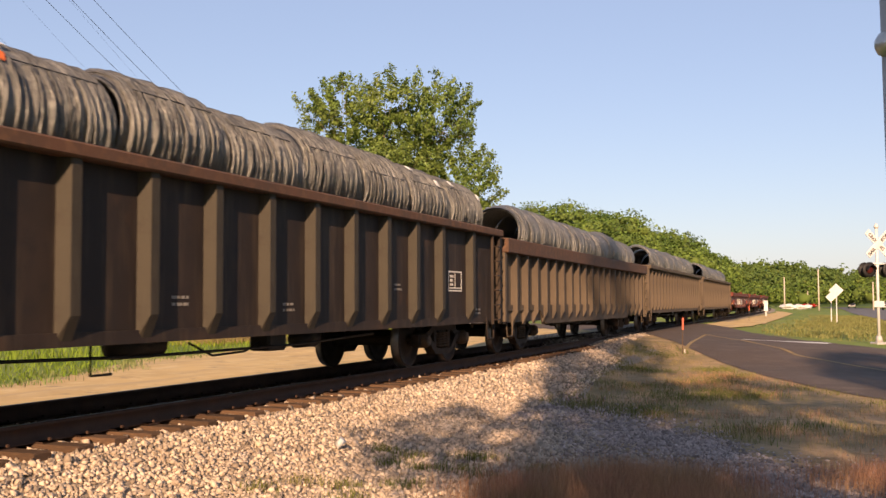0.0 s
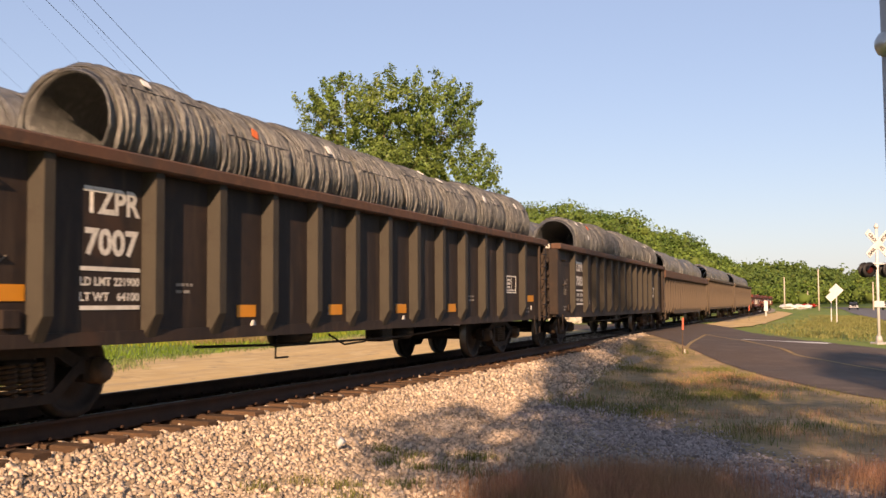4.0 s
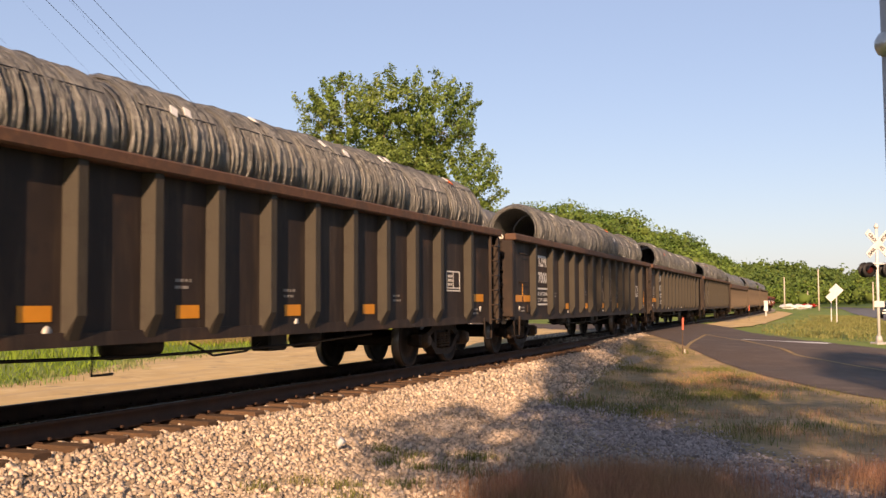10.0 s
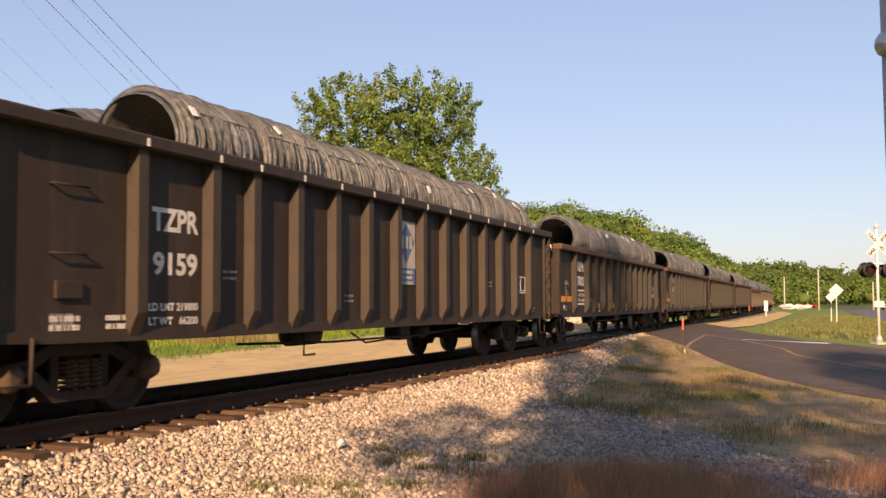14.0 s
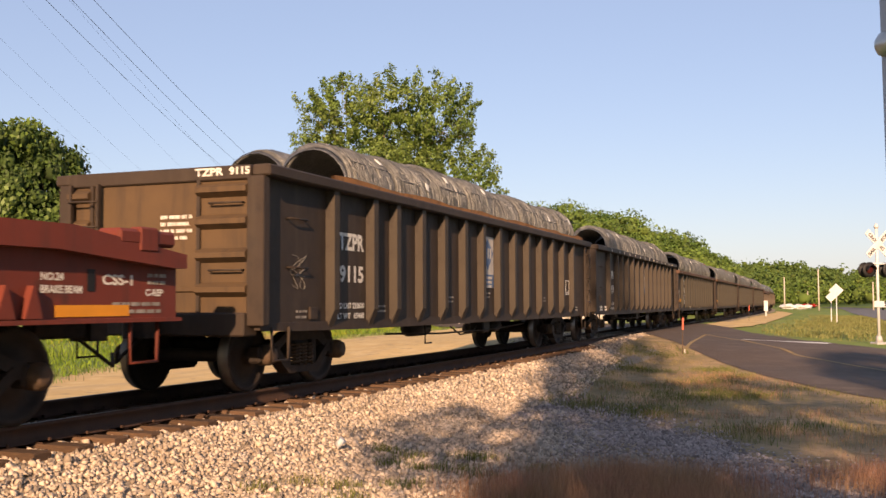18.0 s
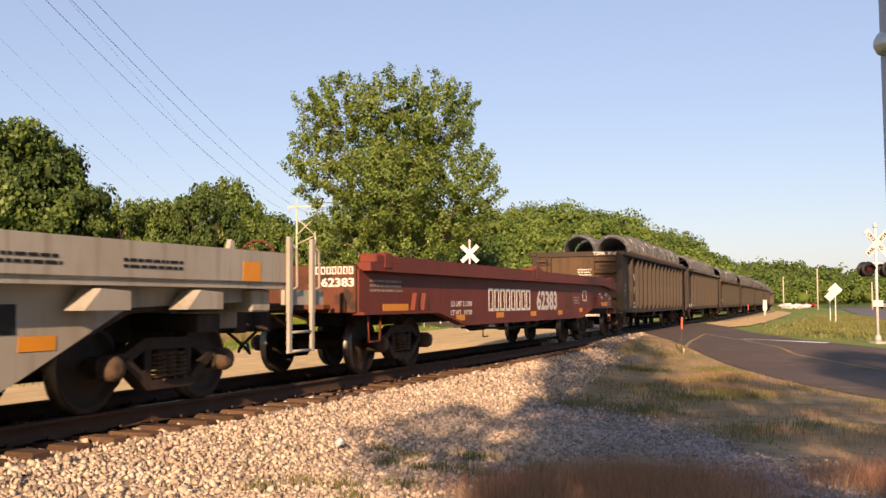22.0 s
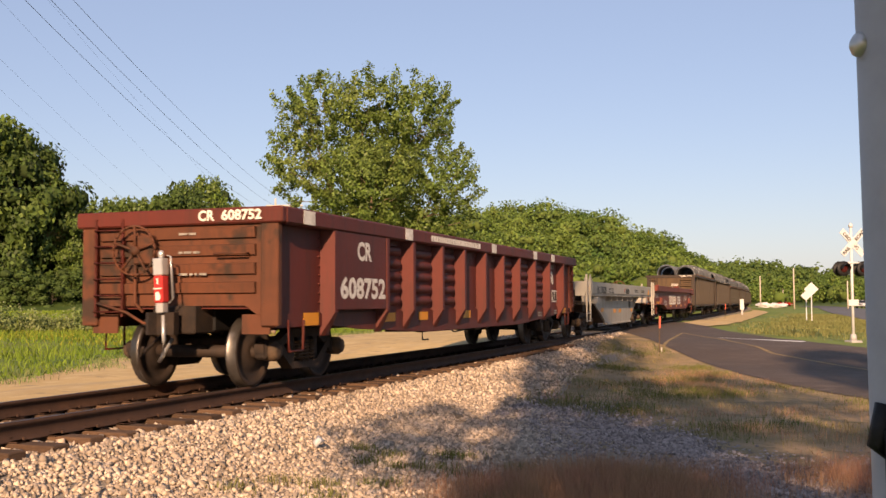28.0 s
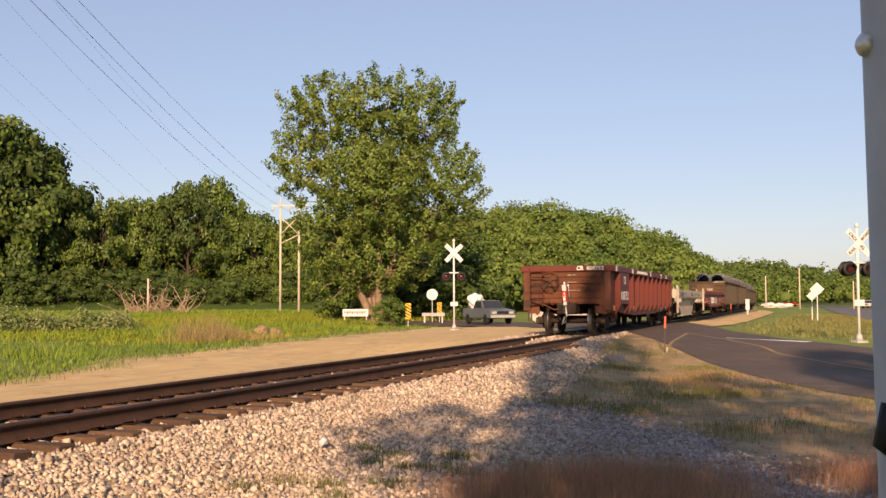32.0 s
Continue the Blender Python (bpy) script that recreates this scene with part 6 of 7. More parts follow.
def lobe_mesh(hubs, radii, seed, squash=0.85):
    """Small uneven solid hearts of foliage, twenty-four faces each, as arrays of points and three-sided faces."""
    g = np.random.default_rng(seed)
    u = np.array([(math.cos(a) * math.cos(b), math.sin(a) * math.cos(b), math.sin(b)) for b in (-0.5, 0.5) for a in np.arange(6) * math.pi / 3 + (b > 0) * 0.52] + [(0, 0, -1), (0, 0, 1)])
    tri = [(i, (i + 1) % 6, 6 + i) for i in range(6)] + [((i + 1) % 6, 6 + (i + 1) % 6, 6 + i) for i in range(6)] + [((i + 1) % 6, i, 12) for i in range(6)] + [(6 + i, 6 + (i + 1) % 6, 13) for i in range(6)]
    n = len(hubs)
    verts = hubs[:, None] + u[None] * radii[:, None, None] * g.uniform(0.8, 1.12, (n, 14, 1)) * np.array((1, 1, squash))
    faces = (np.array(tri)[None] + 14 * np.arange(n)[:, None, None]).reshape(-1, 3)
    return verts.reshape(-1, 3), faces


def mixed_mesh(name, quads, tris, tri_faces, mats):
    """Loose four-sided leaves and three-sided solids in one mesh, with a material each."""
    nq, nt = len(quads) // 4, len(tri_faces)
    verts = np.concatenate([quads, tris]).astype(np.float32)
    loops = np.concatenate([np.arange(len(quads)), (tri_faces + len(quads)).ravel()]).astype(np.int32)
    starts = np.concatenate([np.arange(nq) * 4, nq * 4 + np.arange(nt) * 3]).astype(np.int32)
    me = bpy.data.meshes.new(name)
    me.vertices.add(len(verts))
    me.vertices.foreach_set("co", verts.ravel())
    me.loops.add(len(loops))
    me.loops.foreach_set("vertex_index", loops)
    me.polygons.add(nq + nt)
    me.polygons.foreach_set("loop_start", starts)
    me.polygons.foreach_set("loop_total", np.concatenate([np.full(nq, 4), np.full(nt, 3)]).astype(np.int32))
    for m in mats:
        me.materials.append(M[m])
    me.polygons.foreach_set("material_index", np.concatenate([np.zeros(nq), np.ones(nt)]).astype(np.int32))
    me.polygons.foreach_set("use_smooth", np.concatenate([np.zeros(nq), np.ones(nt)]).astype(bool))
    me.update()
    me.validate()
    return me


def leaves_round(g, hubs, radii, per, leaf, lead, squash=0.85):
    """Leaves laid over lobes, facing outwards; lead is each lobe's way out of the crown."""
    n = len(hubs)
    o = g.normal(size=(n, per, 3)) + 0.55 * lead[:, None]
    o /= np.linalg.norm(o, axis=2)[..., None]
    c = hubs[:, None] + o * (radii[:, None] * g.uniform(0.45, 1.0, (n, per)) ** 0.6 * 1.28)[..., None] * np.array((1, 1, squash))
    out = (o + 0.3 * lead[:, None]).reshape(-1, 3) + 0.6 * g.normal(size=(n * per, 3))
    c = c.reshape(-1, 3)
    u = np.cross(out, g.normal(size=out.shape))
    u /= np.linalg.norm(u, axis=1)[:, None]
    v = np.cross(out, u)
    v /= np.linalg.norm(v, axis=1)[:, None]
    s = (leaf * g.uniform(0.6, 1.35, len(c)))[:, None]
    return np.stack([c - u * s, c - v * s * 0.65, c + u * s, c + v * s * 0.65], 1).reshape(-1, 3)


def lobed_crown(name, mat, lobes, per, leaf, shape, seed, near, big):
    """A dense crown of leafy lobes over dark hearts that paint the shade between them."""
    g = np.random.default_rng(seed)
    pts = np.zeros((0, 3))
    for _ in range(60):
        h, a = g.uniform(0.0, 0.93, lobes), g.uniform(0, 2 * math.pi, lobes)
        rim = 1 + 0.13 * np.sin(2 * a + 4 * h + seed) + 0.08 * np.sin(5 * a - 7 * h)
        rr = np.interp(h, shape[0], shape[1]) * np.sqrt(g.uniform(0.35, 0.85, lobes)) * rim
        for q in np.stack([rr * np.cos(a), rr * np.sin(a), h], -1):
            if len(pts) < lobes and (not len(pts) or ((pts - q) ** 2).sum(1).min() > near * near):
                pts = np.vstack([pts, q])
    n = len(pts)
    radii = big * g.uniform(0.7, 1.3, n)
    lead = pts - np.array((0, 0, 0.4))
    lead /= np.linalg.norm(lead, axis=1)[:, None] + 1e-6
    quads = leaves_round(g, pts, radii, per, leaf, lead)
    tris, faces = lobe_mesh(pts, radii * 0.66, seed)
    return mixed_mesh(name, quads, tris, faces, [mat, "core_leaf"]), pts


def limb_mesh(name, tips, seed, trunk=0.022, fork=0.28, low=-0.02, bark="dark_bark"):
    """A tapered trunk that forks into limbs reaching the crown's clumps."""
    r = random.Random(seed)
    bm = bmesh.new()
    top = Vector((r.uniform(-0.03, 0.03), r.uniform(-0.03, 0.03), 0.75))
    rod(bm, [(0, 0, low), (r.uniform(-0.01, 0.01), 0, fork * 0.5), (0.01, 0.01, fork), top * 0.8, top], [trunk * 1.25, trunk, trunk * 0.85, trunk * 0.45, trunk * 0.15], 9)
    for p in tips:
        p = Vector(p)
        z = max(fork * 0.7, p.z * r.uniform(0.45, 0.75))
        a = Vector((top.x * z, top.y * z, z))
        m = a.lerp(p, 0.5) + Vector((r.uniform(-0.02, 0.02), r.uniform(-0.02, 0.02), 0.03))
        rod(bm, [a, m, p], [trunk * r.uniform(0.3, 0.5), trunk * 0.22, trunk * 0.06], 5)
    return mesh_of(name, bm, bark)


ROUND = ([0, 0.12, 0.35, 0.6, 0.82, 0.94, 1.0], [0.34, 0.44, 0.50, 0.46, 0.33, 0.18, 0.06])
TALL = ([0, 0.15, 0.45, 0.75, 1.0], [0.14, 0.26, 0.32, 0.24, 0.05])
BUSH = ([0, 0.3, 0.6, 0.85, 1.0], [0.60, 0.64, 0.52, 0.30, 0.08])
KINDS = {}


def add_kind(kind, crown, tips, limbs, trunk, fork, seed):
    reach = [t for t in tips[:: max(1, len(tips) // limbs)]]
    KINDS.setdefault(kind, []).append((crown, limb_mesh("trunk", reach, seed, trunk, fork)))


for kind, mat, twigs, per, leaf, shape, near, length, girth, limbs in (("shade", "leaf", 200, 34, 0.024, ROUND, 0.06, 0.06, 0.035, 26), ("thin", "leaf", 140, 28, 0.024, ROUND, 0.07, 0.06, 0.035, 26)):
    crown, tips = leaf_cloud("crown", mat, twigs, per, leaf, shape, 55 + len(kind), near, length, girth, 0.10)
    add_kind(kind, crown, tips, limbs, 0.02, 0.24, 3)
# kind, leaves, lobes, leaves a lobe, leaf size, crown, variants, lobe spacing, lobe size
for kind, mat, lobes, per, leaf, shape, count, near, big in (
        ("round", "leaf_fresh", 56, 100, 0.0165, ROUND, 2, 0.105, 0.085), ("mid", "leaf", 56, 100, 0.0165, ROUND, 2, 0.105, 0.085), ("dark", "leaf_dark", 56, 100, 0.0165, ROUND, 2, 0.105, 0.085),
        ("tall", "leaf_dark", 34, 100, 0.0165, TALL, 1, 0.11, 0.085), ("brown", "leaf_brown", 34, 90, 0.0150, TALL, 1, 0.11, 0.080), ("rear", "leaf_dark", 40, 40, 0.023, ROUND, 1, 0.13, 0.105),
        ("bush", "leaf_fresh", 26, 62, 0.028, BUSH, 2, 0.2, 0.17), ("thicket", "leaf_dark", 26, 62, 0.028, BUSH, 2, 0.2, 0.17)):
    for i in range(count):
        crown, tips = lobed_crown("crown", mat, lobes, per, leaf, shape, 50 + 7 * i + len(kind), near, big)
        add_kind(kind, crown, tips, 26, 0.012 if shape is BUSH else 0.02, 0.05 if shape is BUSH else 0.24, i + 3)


def great_tree(x, y, facing):
    """A tall broad tree of several stems: leafy twigs spread through a union of rounded masses (across, deep, up, half width, half height)."""
    masses = ((-4.6, 0.5, 17.7, 3.3, 3.2), (-0.4, 1.0, 18.4, 3.8, 3.0), (3.8, 0.0, 17.5, 3.6, 3.1), (6.6, -0.5, 11.8, 2.8, 3.3), (-6.2, 0.0, 13.6, 2.3, 3.5), (0.0, 0.0, 11.8, 5.2, 4.2),
              (-3.6, -0.8, 7.2, 3.0, 3.2), (5.0, 0.6, 8.6, 3.6, 2.8), (0.9, -1.2, 5.4, 4.2, 2.9), (-2.8, 0.8, 3.6, 2.5, 2.4), (0.0, -4.2, 10.8, 3.8, 3.8), (0.6, 4.0, 13.6, 4.2, 4.0))
    g = np.random.default_rng(12)
    pts, outs = np.zeros((0, 3)), np.zeros((0, 3))
    for _ in range(3600):
        cx, cy, cz, w, h = masses[g.integers(0, len(masses))]
        d = g.normal(size=3)
        d /= np.linalg.norm(d)
        q = np.array((cx, cy, cz)) + d * np.array((w, w * 0.85, h)) * g.uniform(0.2, 1.0) ** 0.45
        if q[2] > 1.2 and (not len(pts) or ((pts - q) ** 2).sum(1).min() > 1.12 ** 2):
            pts, outs = np.vstack([pts, q]), np.vstack([outs, d])
    n, per = len(pts), 150
    lead = outs * 0.75 + np.array((0, 0, 0.55)) + 0.3 * g.normal(size=pts.shape)
    lead /= np.linalg.norm(lead, axis=1)[:, None]
    size = g.uniform(0.7, 1.3, n)
    along = g.uniform(-0.8, 1.0, (n, per)) * size[:, None]
    off = g.normal(size=(n, per, 3)) * (0.24 * size)[:, None, None] * (1.2 - 0.6 * np.abs(along / size[:, None]))[..., None]
    c = (pts[:, None] + lead[:, None] * along[..., None] * 0.95 + off).reshape(-1, 3)
    out = np.repeat(outs, per, axis=0) + off.reshape(-1, 3) * 1.6 + 0.6 * g.normal(size=c.shape)
    u = np.cross(out, g.normal(size=c.shape))
    u /= np.linalg.norm(u, axis=1)[:, None]
    v = np.cross(out, u)
    v /= np.linalg.norm(v, axis=1)[:, None]
    s = (0.145 * g.uniform(0.6, 1.3, len(c)))[:, None]
    verts = np.stack([c - u * s, c - v * s * 0.6, c + u * s, c + v * s * 0.6], 1).reshape(-1, 3)
    t = thing("tree", "large leafy broadleaf tree with several trunks by the crossing", "tree", "", pose(x, y, float(terrain(x, y)), 0, 0, facing))
    part("crown", raw_mesh("crown", verts, np.arange(len(verts)).reshape(-1, 4), "leaf"), None, t)
    r = random.Random(8)
    stems = ((-4.6, 0.4, 15.5), (3.4, 0.2, 15.2), (-0.6, 0.8, 16.5), (5.4, -0.2, 10.5), (-3.4, -0.6, 7.5), (0.2, -3.4, 10.8))
    joints = []
    for k, (sx, sy, sz) in enumerate(stems):
        foot = Vector((0.55 * math.cos(k * 1.1), 0.45 * math.sin(k * 1.1), -0.3))
        tip = Vector((sx, sy, sz))
        way = [foot, foot.lerp(tip, 0.16) * 0.75 + Vector((foot.x, foot.y, sz * 0.16)) * 0.25] + [foot.lerp(tip, f) + Vector((r.uniform(-0.25, 0.25), r.uniform(-0.25, 0.25), 0.6 * math.sin(f * 3.1))) for f in (0.4, 0.6, 0.8)] + [tip]
        bm = bmesh.new()
        rod(bm, way, [0.42, 0.36, 0.25, 0.18, 0.11, 0.04], 9)
        part("trunk", bm, "bark", t)
        joints += [(p, w) for p, w in zip(way[2:], (0.25, 0.18, 0.11, 0.05))]
    bm = bmesh.new()
    for q in pts[::2]:
        q = Vector(q)
        a, w = min(joints, key=lambda j: (j[0] - q).length + (3 if j[0].z > q.z else 0))
        m = a.lerp(q, 0.5) + Vector((r.uniform(-0.3, 0.3), r.uniform(-0.3, 0.3), 0.25))
        rod(bm, [a, m, q], [w * 0.5, w * 0.28, 0.012], 4)
    part("branchwork", bm, "bark", t, "pale bare limbs among the leaves")


def plant_tree(kind, x, y, height, width, label, seed, group="", name="tree", z=None):
    r = random.Random(seed)
    crown, trunk = r.choice(KINDS[kind])
    t = thing(name, label, "tree" if name == "tree" else "bush", group)
    t.matrix_basis = pose(x, y, float(terrain(x, y)) if z is None else z, 0, 0, r.uniform(0, 360))
    lift = {"bush": 0.0, "thicket": 0.0, "shade": 0.2}.get(kind, 0.04)
    c = part("crown", crown, None, t)
    c.matrix_basis = Matrix.Translation((0, 0, height * lift)) @ Matrix.Diagonal((width, width, height * (1 - lift), 1))
    b = part("trunk", trunk, None, t)
    b.matrix_basis = Matrix.Translation((0, 0, 0)) @ Matrix.Diagonal((width, width, height, 1))
    return t


def bearing(deg, dist):
    """A place by its direction, in degrees to the left of the track's line, and its distance."""
    return -dist * math.sin(radians(deg)), dist * math.cos(radians(deg))


# the great tree beside the crossing
gx, gy = bearing(25.35, 86)
great_tree(gx, gy, 25.35)
# the wood along the field's far side: direction, distance, height, width, kind
r = random.Random(21)
TOP = ([20, 24, 29, 31.2, 32.4, 33.2, 34, 35, 36, 37, 38.3, 40, 41.6, 42.3, 43, 43.8, 45, 48], [8.6, 9.0, 8.4, 8.2, 8.9, 9.3, 11.0, 11.9, 11.6, 10.2, 9.8, 9.6, 9.4, 11.6, 14.2, 15.2, 16.2, 17])
for k in range(58):
    deg = 19.0 + 30 * (k + r.uniform(0.1, 0.9)) / 58
    back = k % 2
    dist = r.uniform(178, 192) if not back else r.uniform(200, 225)
    h = float(np.interp(deg, *TOP)) * dist / 92 * r.uniform(0.84, 0.98)
    kind = r.choice(("round", "mid", "dark", "round", "mid")) if deg < 41 else r.choice(("dark", "dark", "tall", "mid"))
    if 42.4 < deg < 43.6 and not back:
        kind = "brown"
    kind = "rear" if back else kind
    x, y = bearing(deg, dist)
    label = {"rear": "dark green tree deep in the wood", "round": "fresh green leafy tree at the wood's edge", "mid": "green broadleaf tree at the wood's edge", "dark": "dark green dense tree at the wood's edge", "tall": "tall dark green tree at the wood's edge", "brown": "brownish green tree at the wood's edge"}[kind]
    plant_tree(kind, x, y, h * 1.04, h * (0.9 if kind == "brown" else r.uniform(0.62, 0.85)), label, k, "trees at the wood's edge")
# undergrowth that closes the wood below, mostly in dark leaves for the trees' shade
for k in range(54):
    deg = 18.5 + 30 * (k + r.uniform(0, 1)) / 54
    x, y = bearing(deg, r.uniform(168, 178))
    h = r.uniform(3.5, 7.0)
    kind = "thicket" if deg > 33 or k % 3 else "bush"
    plant_tree(kind, x, y, h, h * 1.2, "dense green undergrowth bush" if kind == "bush" else "undergrowth bush coloured dark for the wood's shade", 100 + k, "undergrowth bushes", "bush")
# dark leaves here stand in for the shade of the great tree
for deg, dist, h in ((24.3, 95, 4.6), (25.6, 93, 3.8), (23.0, 97, 5.8), (26.4, 95, 3.4), (21.9, 96, 6.0), (20.6, 99, 6.6), (27.3, 97, 3.8)):
    x, y = bearing(deg, dist)
    plant_tree("thicket", x, y, h, h * 1.15, "bush coloured dark for the shade under the large tree", int(deg * 10), "undergrowth bushes", "bush")
x, y = bearing(24.5, 70)
plant_tree("bush", x, y, 1.9, 1.9, "low green bush by the gravel", 7, "", "bush")


def shade_tree(kind, across, near, far, width, seed):
    """A tree behind the camera whose crown shades the ground from near to far along the sunlight."""
    c, s = math.cos(SUN_OFF), math.sin(SUN_OFF)
    back, run = -6.5, 1 / math.tan(SUN_ELEVATION)
    z0, z1 = (near - back) / run - 0.5, (far - back) / run - 0.5
    x, y = c * across - s * back, s * across + c * back
    crown, trunk = KINDS[kind][0]
    t = thing("tree", "green broadleaf tree that shades the verge", "tree", "trees beside the road")
    t.matrix_basis = pose(x, y, float(terrain(x, y)), 0, 0, seed * 77)
    part("crown", crown, None, t).matrix_basis = Matrix.Translation((0, 0, z0)) @ Matrix.Diagonal((width, width, z1 - z0, 1))
    part("trunk", trunk, None, t).matrix_basis = Matrix.Diagonal((width, width, z1, 1))


for k, spec in enumerate((("thin", -1.5, 11.2, 17.0, 1.9), ("shade", 0.2, 12.1, 29.6, 2.1), ("thin", 1.63, 25.1, 43.1, 2.4), ("shade", 1.47, 12.6, 24.7, 3.0), ("shade", 7.77, 19.7, 31.6, 4.0), ("shade", 11.15, 14.4, 34.8, 5.0),
                          ("shade", 0.89, 2.0, 14.9, 4.6), ("shade", 4.41, 1.7, 14.9, 5.0), ("shade", 8.44, 1.4, 18.0, 5.0), ("shade", 6.47, 11.8, 19.8, 3.0), ("thin", 3.56, 13.8, 24.3, 3.0), ("shade", 13.36, 7.2, 35.2, 5.0), ("shade", 0.1, 8.8, 14.4, 2.0))):
    shade_tree(*spec, k)


# ---- wooded hills ----


def hill_height(x, y):
    """Two wooded ridges behind the tracks."""
    d = np.hypot(x, y)
    deg = np.degrees(np.arctan2(-x, y))
    near = np.interp(deg, [3, 4.2, 6.5, 8.5, 11.5, 14.5, 18, 21, 24, 40], [0, 0, 1.0, 6.4, 11.0, 14.2, 14.6, 13.6, 11.5, 9]) * smooth(140, 235, d) * (1 - 0.3 * smooth(300, 500, d))
    far = np.interp(deg, [-30, -12, -4, 0, 4, 8, 20], [1, 1, 3, 7, 12, 13, 11]) * smooth(420, 600, d)
    return np.maximum(near, far) - 0.7


rr = np.concatenate([np.linspace(130, 300, 16), np.linspace(330, 900, 18)])
dd = np.radians(np.linspace(-32, 50, 90))
RR, DD = np.meshgrid(rr, dd, indexing="ij")
HX, HY = -RR * np.sin(DD), RR * np.cos(DD)
n, m = HX.shape
idx = np.arange(n * m).reshape(n, m)
me = raw_mesh("hill", np.stack([HX, HY, hill_height(HX, HY) - 0.4], -1).reshape(-1, 3), np.stack([idx[:-1, :-1], idx[1:, :-1], idx[1:, 1:], idx[:-1, 1:]], -1).reshape(-1, 4), "leaf_dark")
tagged(new("hill", me), "green wooded hills behind the railway", "hill", kind="structure")


def forest(name, n, d0, d1, a0, a1, size, boughs, leaves, leaf, mat, seed, low=2.0, label="dense green woods on the hillside"):
    """Far woods, joined: crowns of leafy boughs round inner leaves darkened for shade."""
    g = np.random.default_rng(seed)
    d, a = np.sqrt(g.uniform(d0 * d0, d1 * d1, n * 8)), np.radians(g.uniform(a0, a1, n * 8))
    spots = np.stack([-d * np.sin(a), d * np.cos(a)], -1)
    kept = spots[:1]
    for q in spots[1:]:
        if len(kept) < n and ((kept - q) ** 2).sum(1).min() > (size * 0.52) ** 2:
            kept = np.vstack([kept, q])
    x, y = kept.T
    z = hill_height(x, y)
    k = z > low - 0.7
    x, y, z = x[k], y[k], z[k]
    n = len(x)
    s = size * g.uniform(0.72, 1.28, n) * np.where(g.random(n) < 0.06, 1.25, 1.0)
    c = np.stack([x, y, z + s * 0.42], -1)
    wide = np.stack([g.uniform(0.42, 0.55, n), g.uniform(0.42, 0.55, n), g.uniform(0.44, 0.60, n)], -1)

    b = boughs
    p = g.normal(size=(n, b, 3))
    p /= np.linalg.norm(p, axis=2)[..., None]
    p[..., 2] = np.where(p[..., 2] < -0.3, -p[..., 2], p[..., 2])
    hubs = (c[:, None] + p * wide[:, None] * (s[:, None] * g.uniform(0.62, 0.98, (n, b)))[..., None]).reshape(-1, 3)
    radii = (s[:, None] * g.uniform(0.13, 0.22, (n, b))).ravel()
    lead = p.reshape(-1, 3)
    quads = leaves_round(g, hubs, radii, leaves, leaf, lead)
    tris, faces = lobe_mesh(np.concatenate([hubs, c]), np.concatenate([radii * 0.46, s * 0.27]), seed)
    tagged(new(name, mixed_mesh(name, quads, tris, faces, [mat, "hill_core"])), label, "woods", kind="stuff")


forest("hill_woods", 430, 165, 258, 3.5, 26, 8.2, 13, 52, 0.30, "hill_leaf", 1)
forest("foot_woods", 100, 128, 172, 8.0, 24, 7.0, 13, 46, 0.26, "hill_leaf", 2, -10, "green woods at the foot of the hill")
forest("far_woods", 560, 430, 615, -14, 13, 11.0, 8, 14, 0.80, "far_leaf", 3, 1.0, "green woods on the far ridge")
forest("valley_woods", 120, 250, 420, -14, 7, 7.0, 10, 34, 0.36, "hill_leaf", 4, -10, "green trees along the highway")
# ---- poles and wires ----


def wooden_pole(x, y, z, height, label, arms=()):
    p = thing("utility_pole", label, "utility pole", "utility poles", pose(x, y, z))
    bm = bmesh.new()
    rod(bm, [(0, 0, -0.5), (0, 0, height)], [0.17, 0.11], 10)
    part("shaft", bm, "pole_wood", p)
    for h, w in arms:
        bm = bmesh.new()
        box(bm, -w / 2, w / 2, -0.16, -0.05, h - 0.07, h + 0.07, 0.01)
        part("cross_arm", bm, "pole_wood", p)
    return p


hx, hy = bearing(30.1, 135)
frame_pole = thing("transmission_pole", "wooden H-frame power pole with cross braces", "power pole", "", pose(hx, hy, -0.1, 0, 0, 20))
for x in (-1.22, 1.22):
    bm = bmesh.new()
    rod(bm, [(x, 0, -0.5), (x, 0, 15.0 if x < 0 else 14.2)], [0.17, 0.12], 10)
    part("shaft", bm, "pole_wood", frame_pole)
bm = bmesh.new()
box(bm, -2.4, 2.4, -0.3, -0.17, 13.9, 14.1, 0.01)
part("cross_arm", bm, "pole_wood", frame_pole)
for a, b in (((-1.22, 10.2), (1.22, 12.6)), ((1.22, 10.2), (-1.22, 12.6)), ((-1.22, 9.0), (1.22, 10.2))):
    bm = bmesh.new()
    rod(bm, [(a[0], -0.2, a[1]), (b[0], -0.2, b[1])], 0.07, 6)
    part("brace", bm, "pole_wood", frame_pole)
for x in (-2.2, 0, 2.2):
    bm = bmesh.new()
    lathe(bm, [(13.25, 0.05), (13.45, 0.1), (13.65, 0.1), (13.9, 0.05)], 8, "z", (x, -0.23, 0))
    part("insulator", bm, "galvanized", frame_pole)


def wire(a, b, sag, radius, label="dark overhead power line"):
    a, b = Vector(a), Vector(b)
    pts = []
    for i in range(33):
        t = i / 32
        p = a.lerp(b, t)
        p.z -= sag * 4 * t * (1 - t)
        pts.append(p)
    bm = bmesh.new()
    rod(bm, pts, radius, 5)
    tagged(new("power_line", mesh_of("power_line", bm, "wire")), label, "power line", "overhead lines")


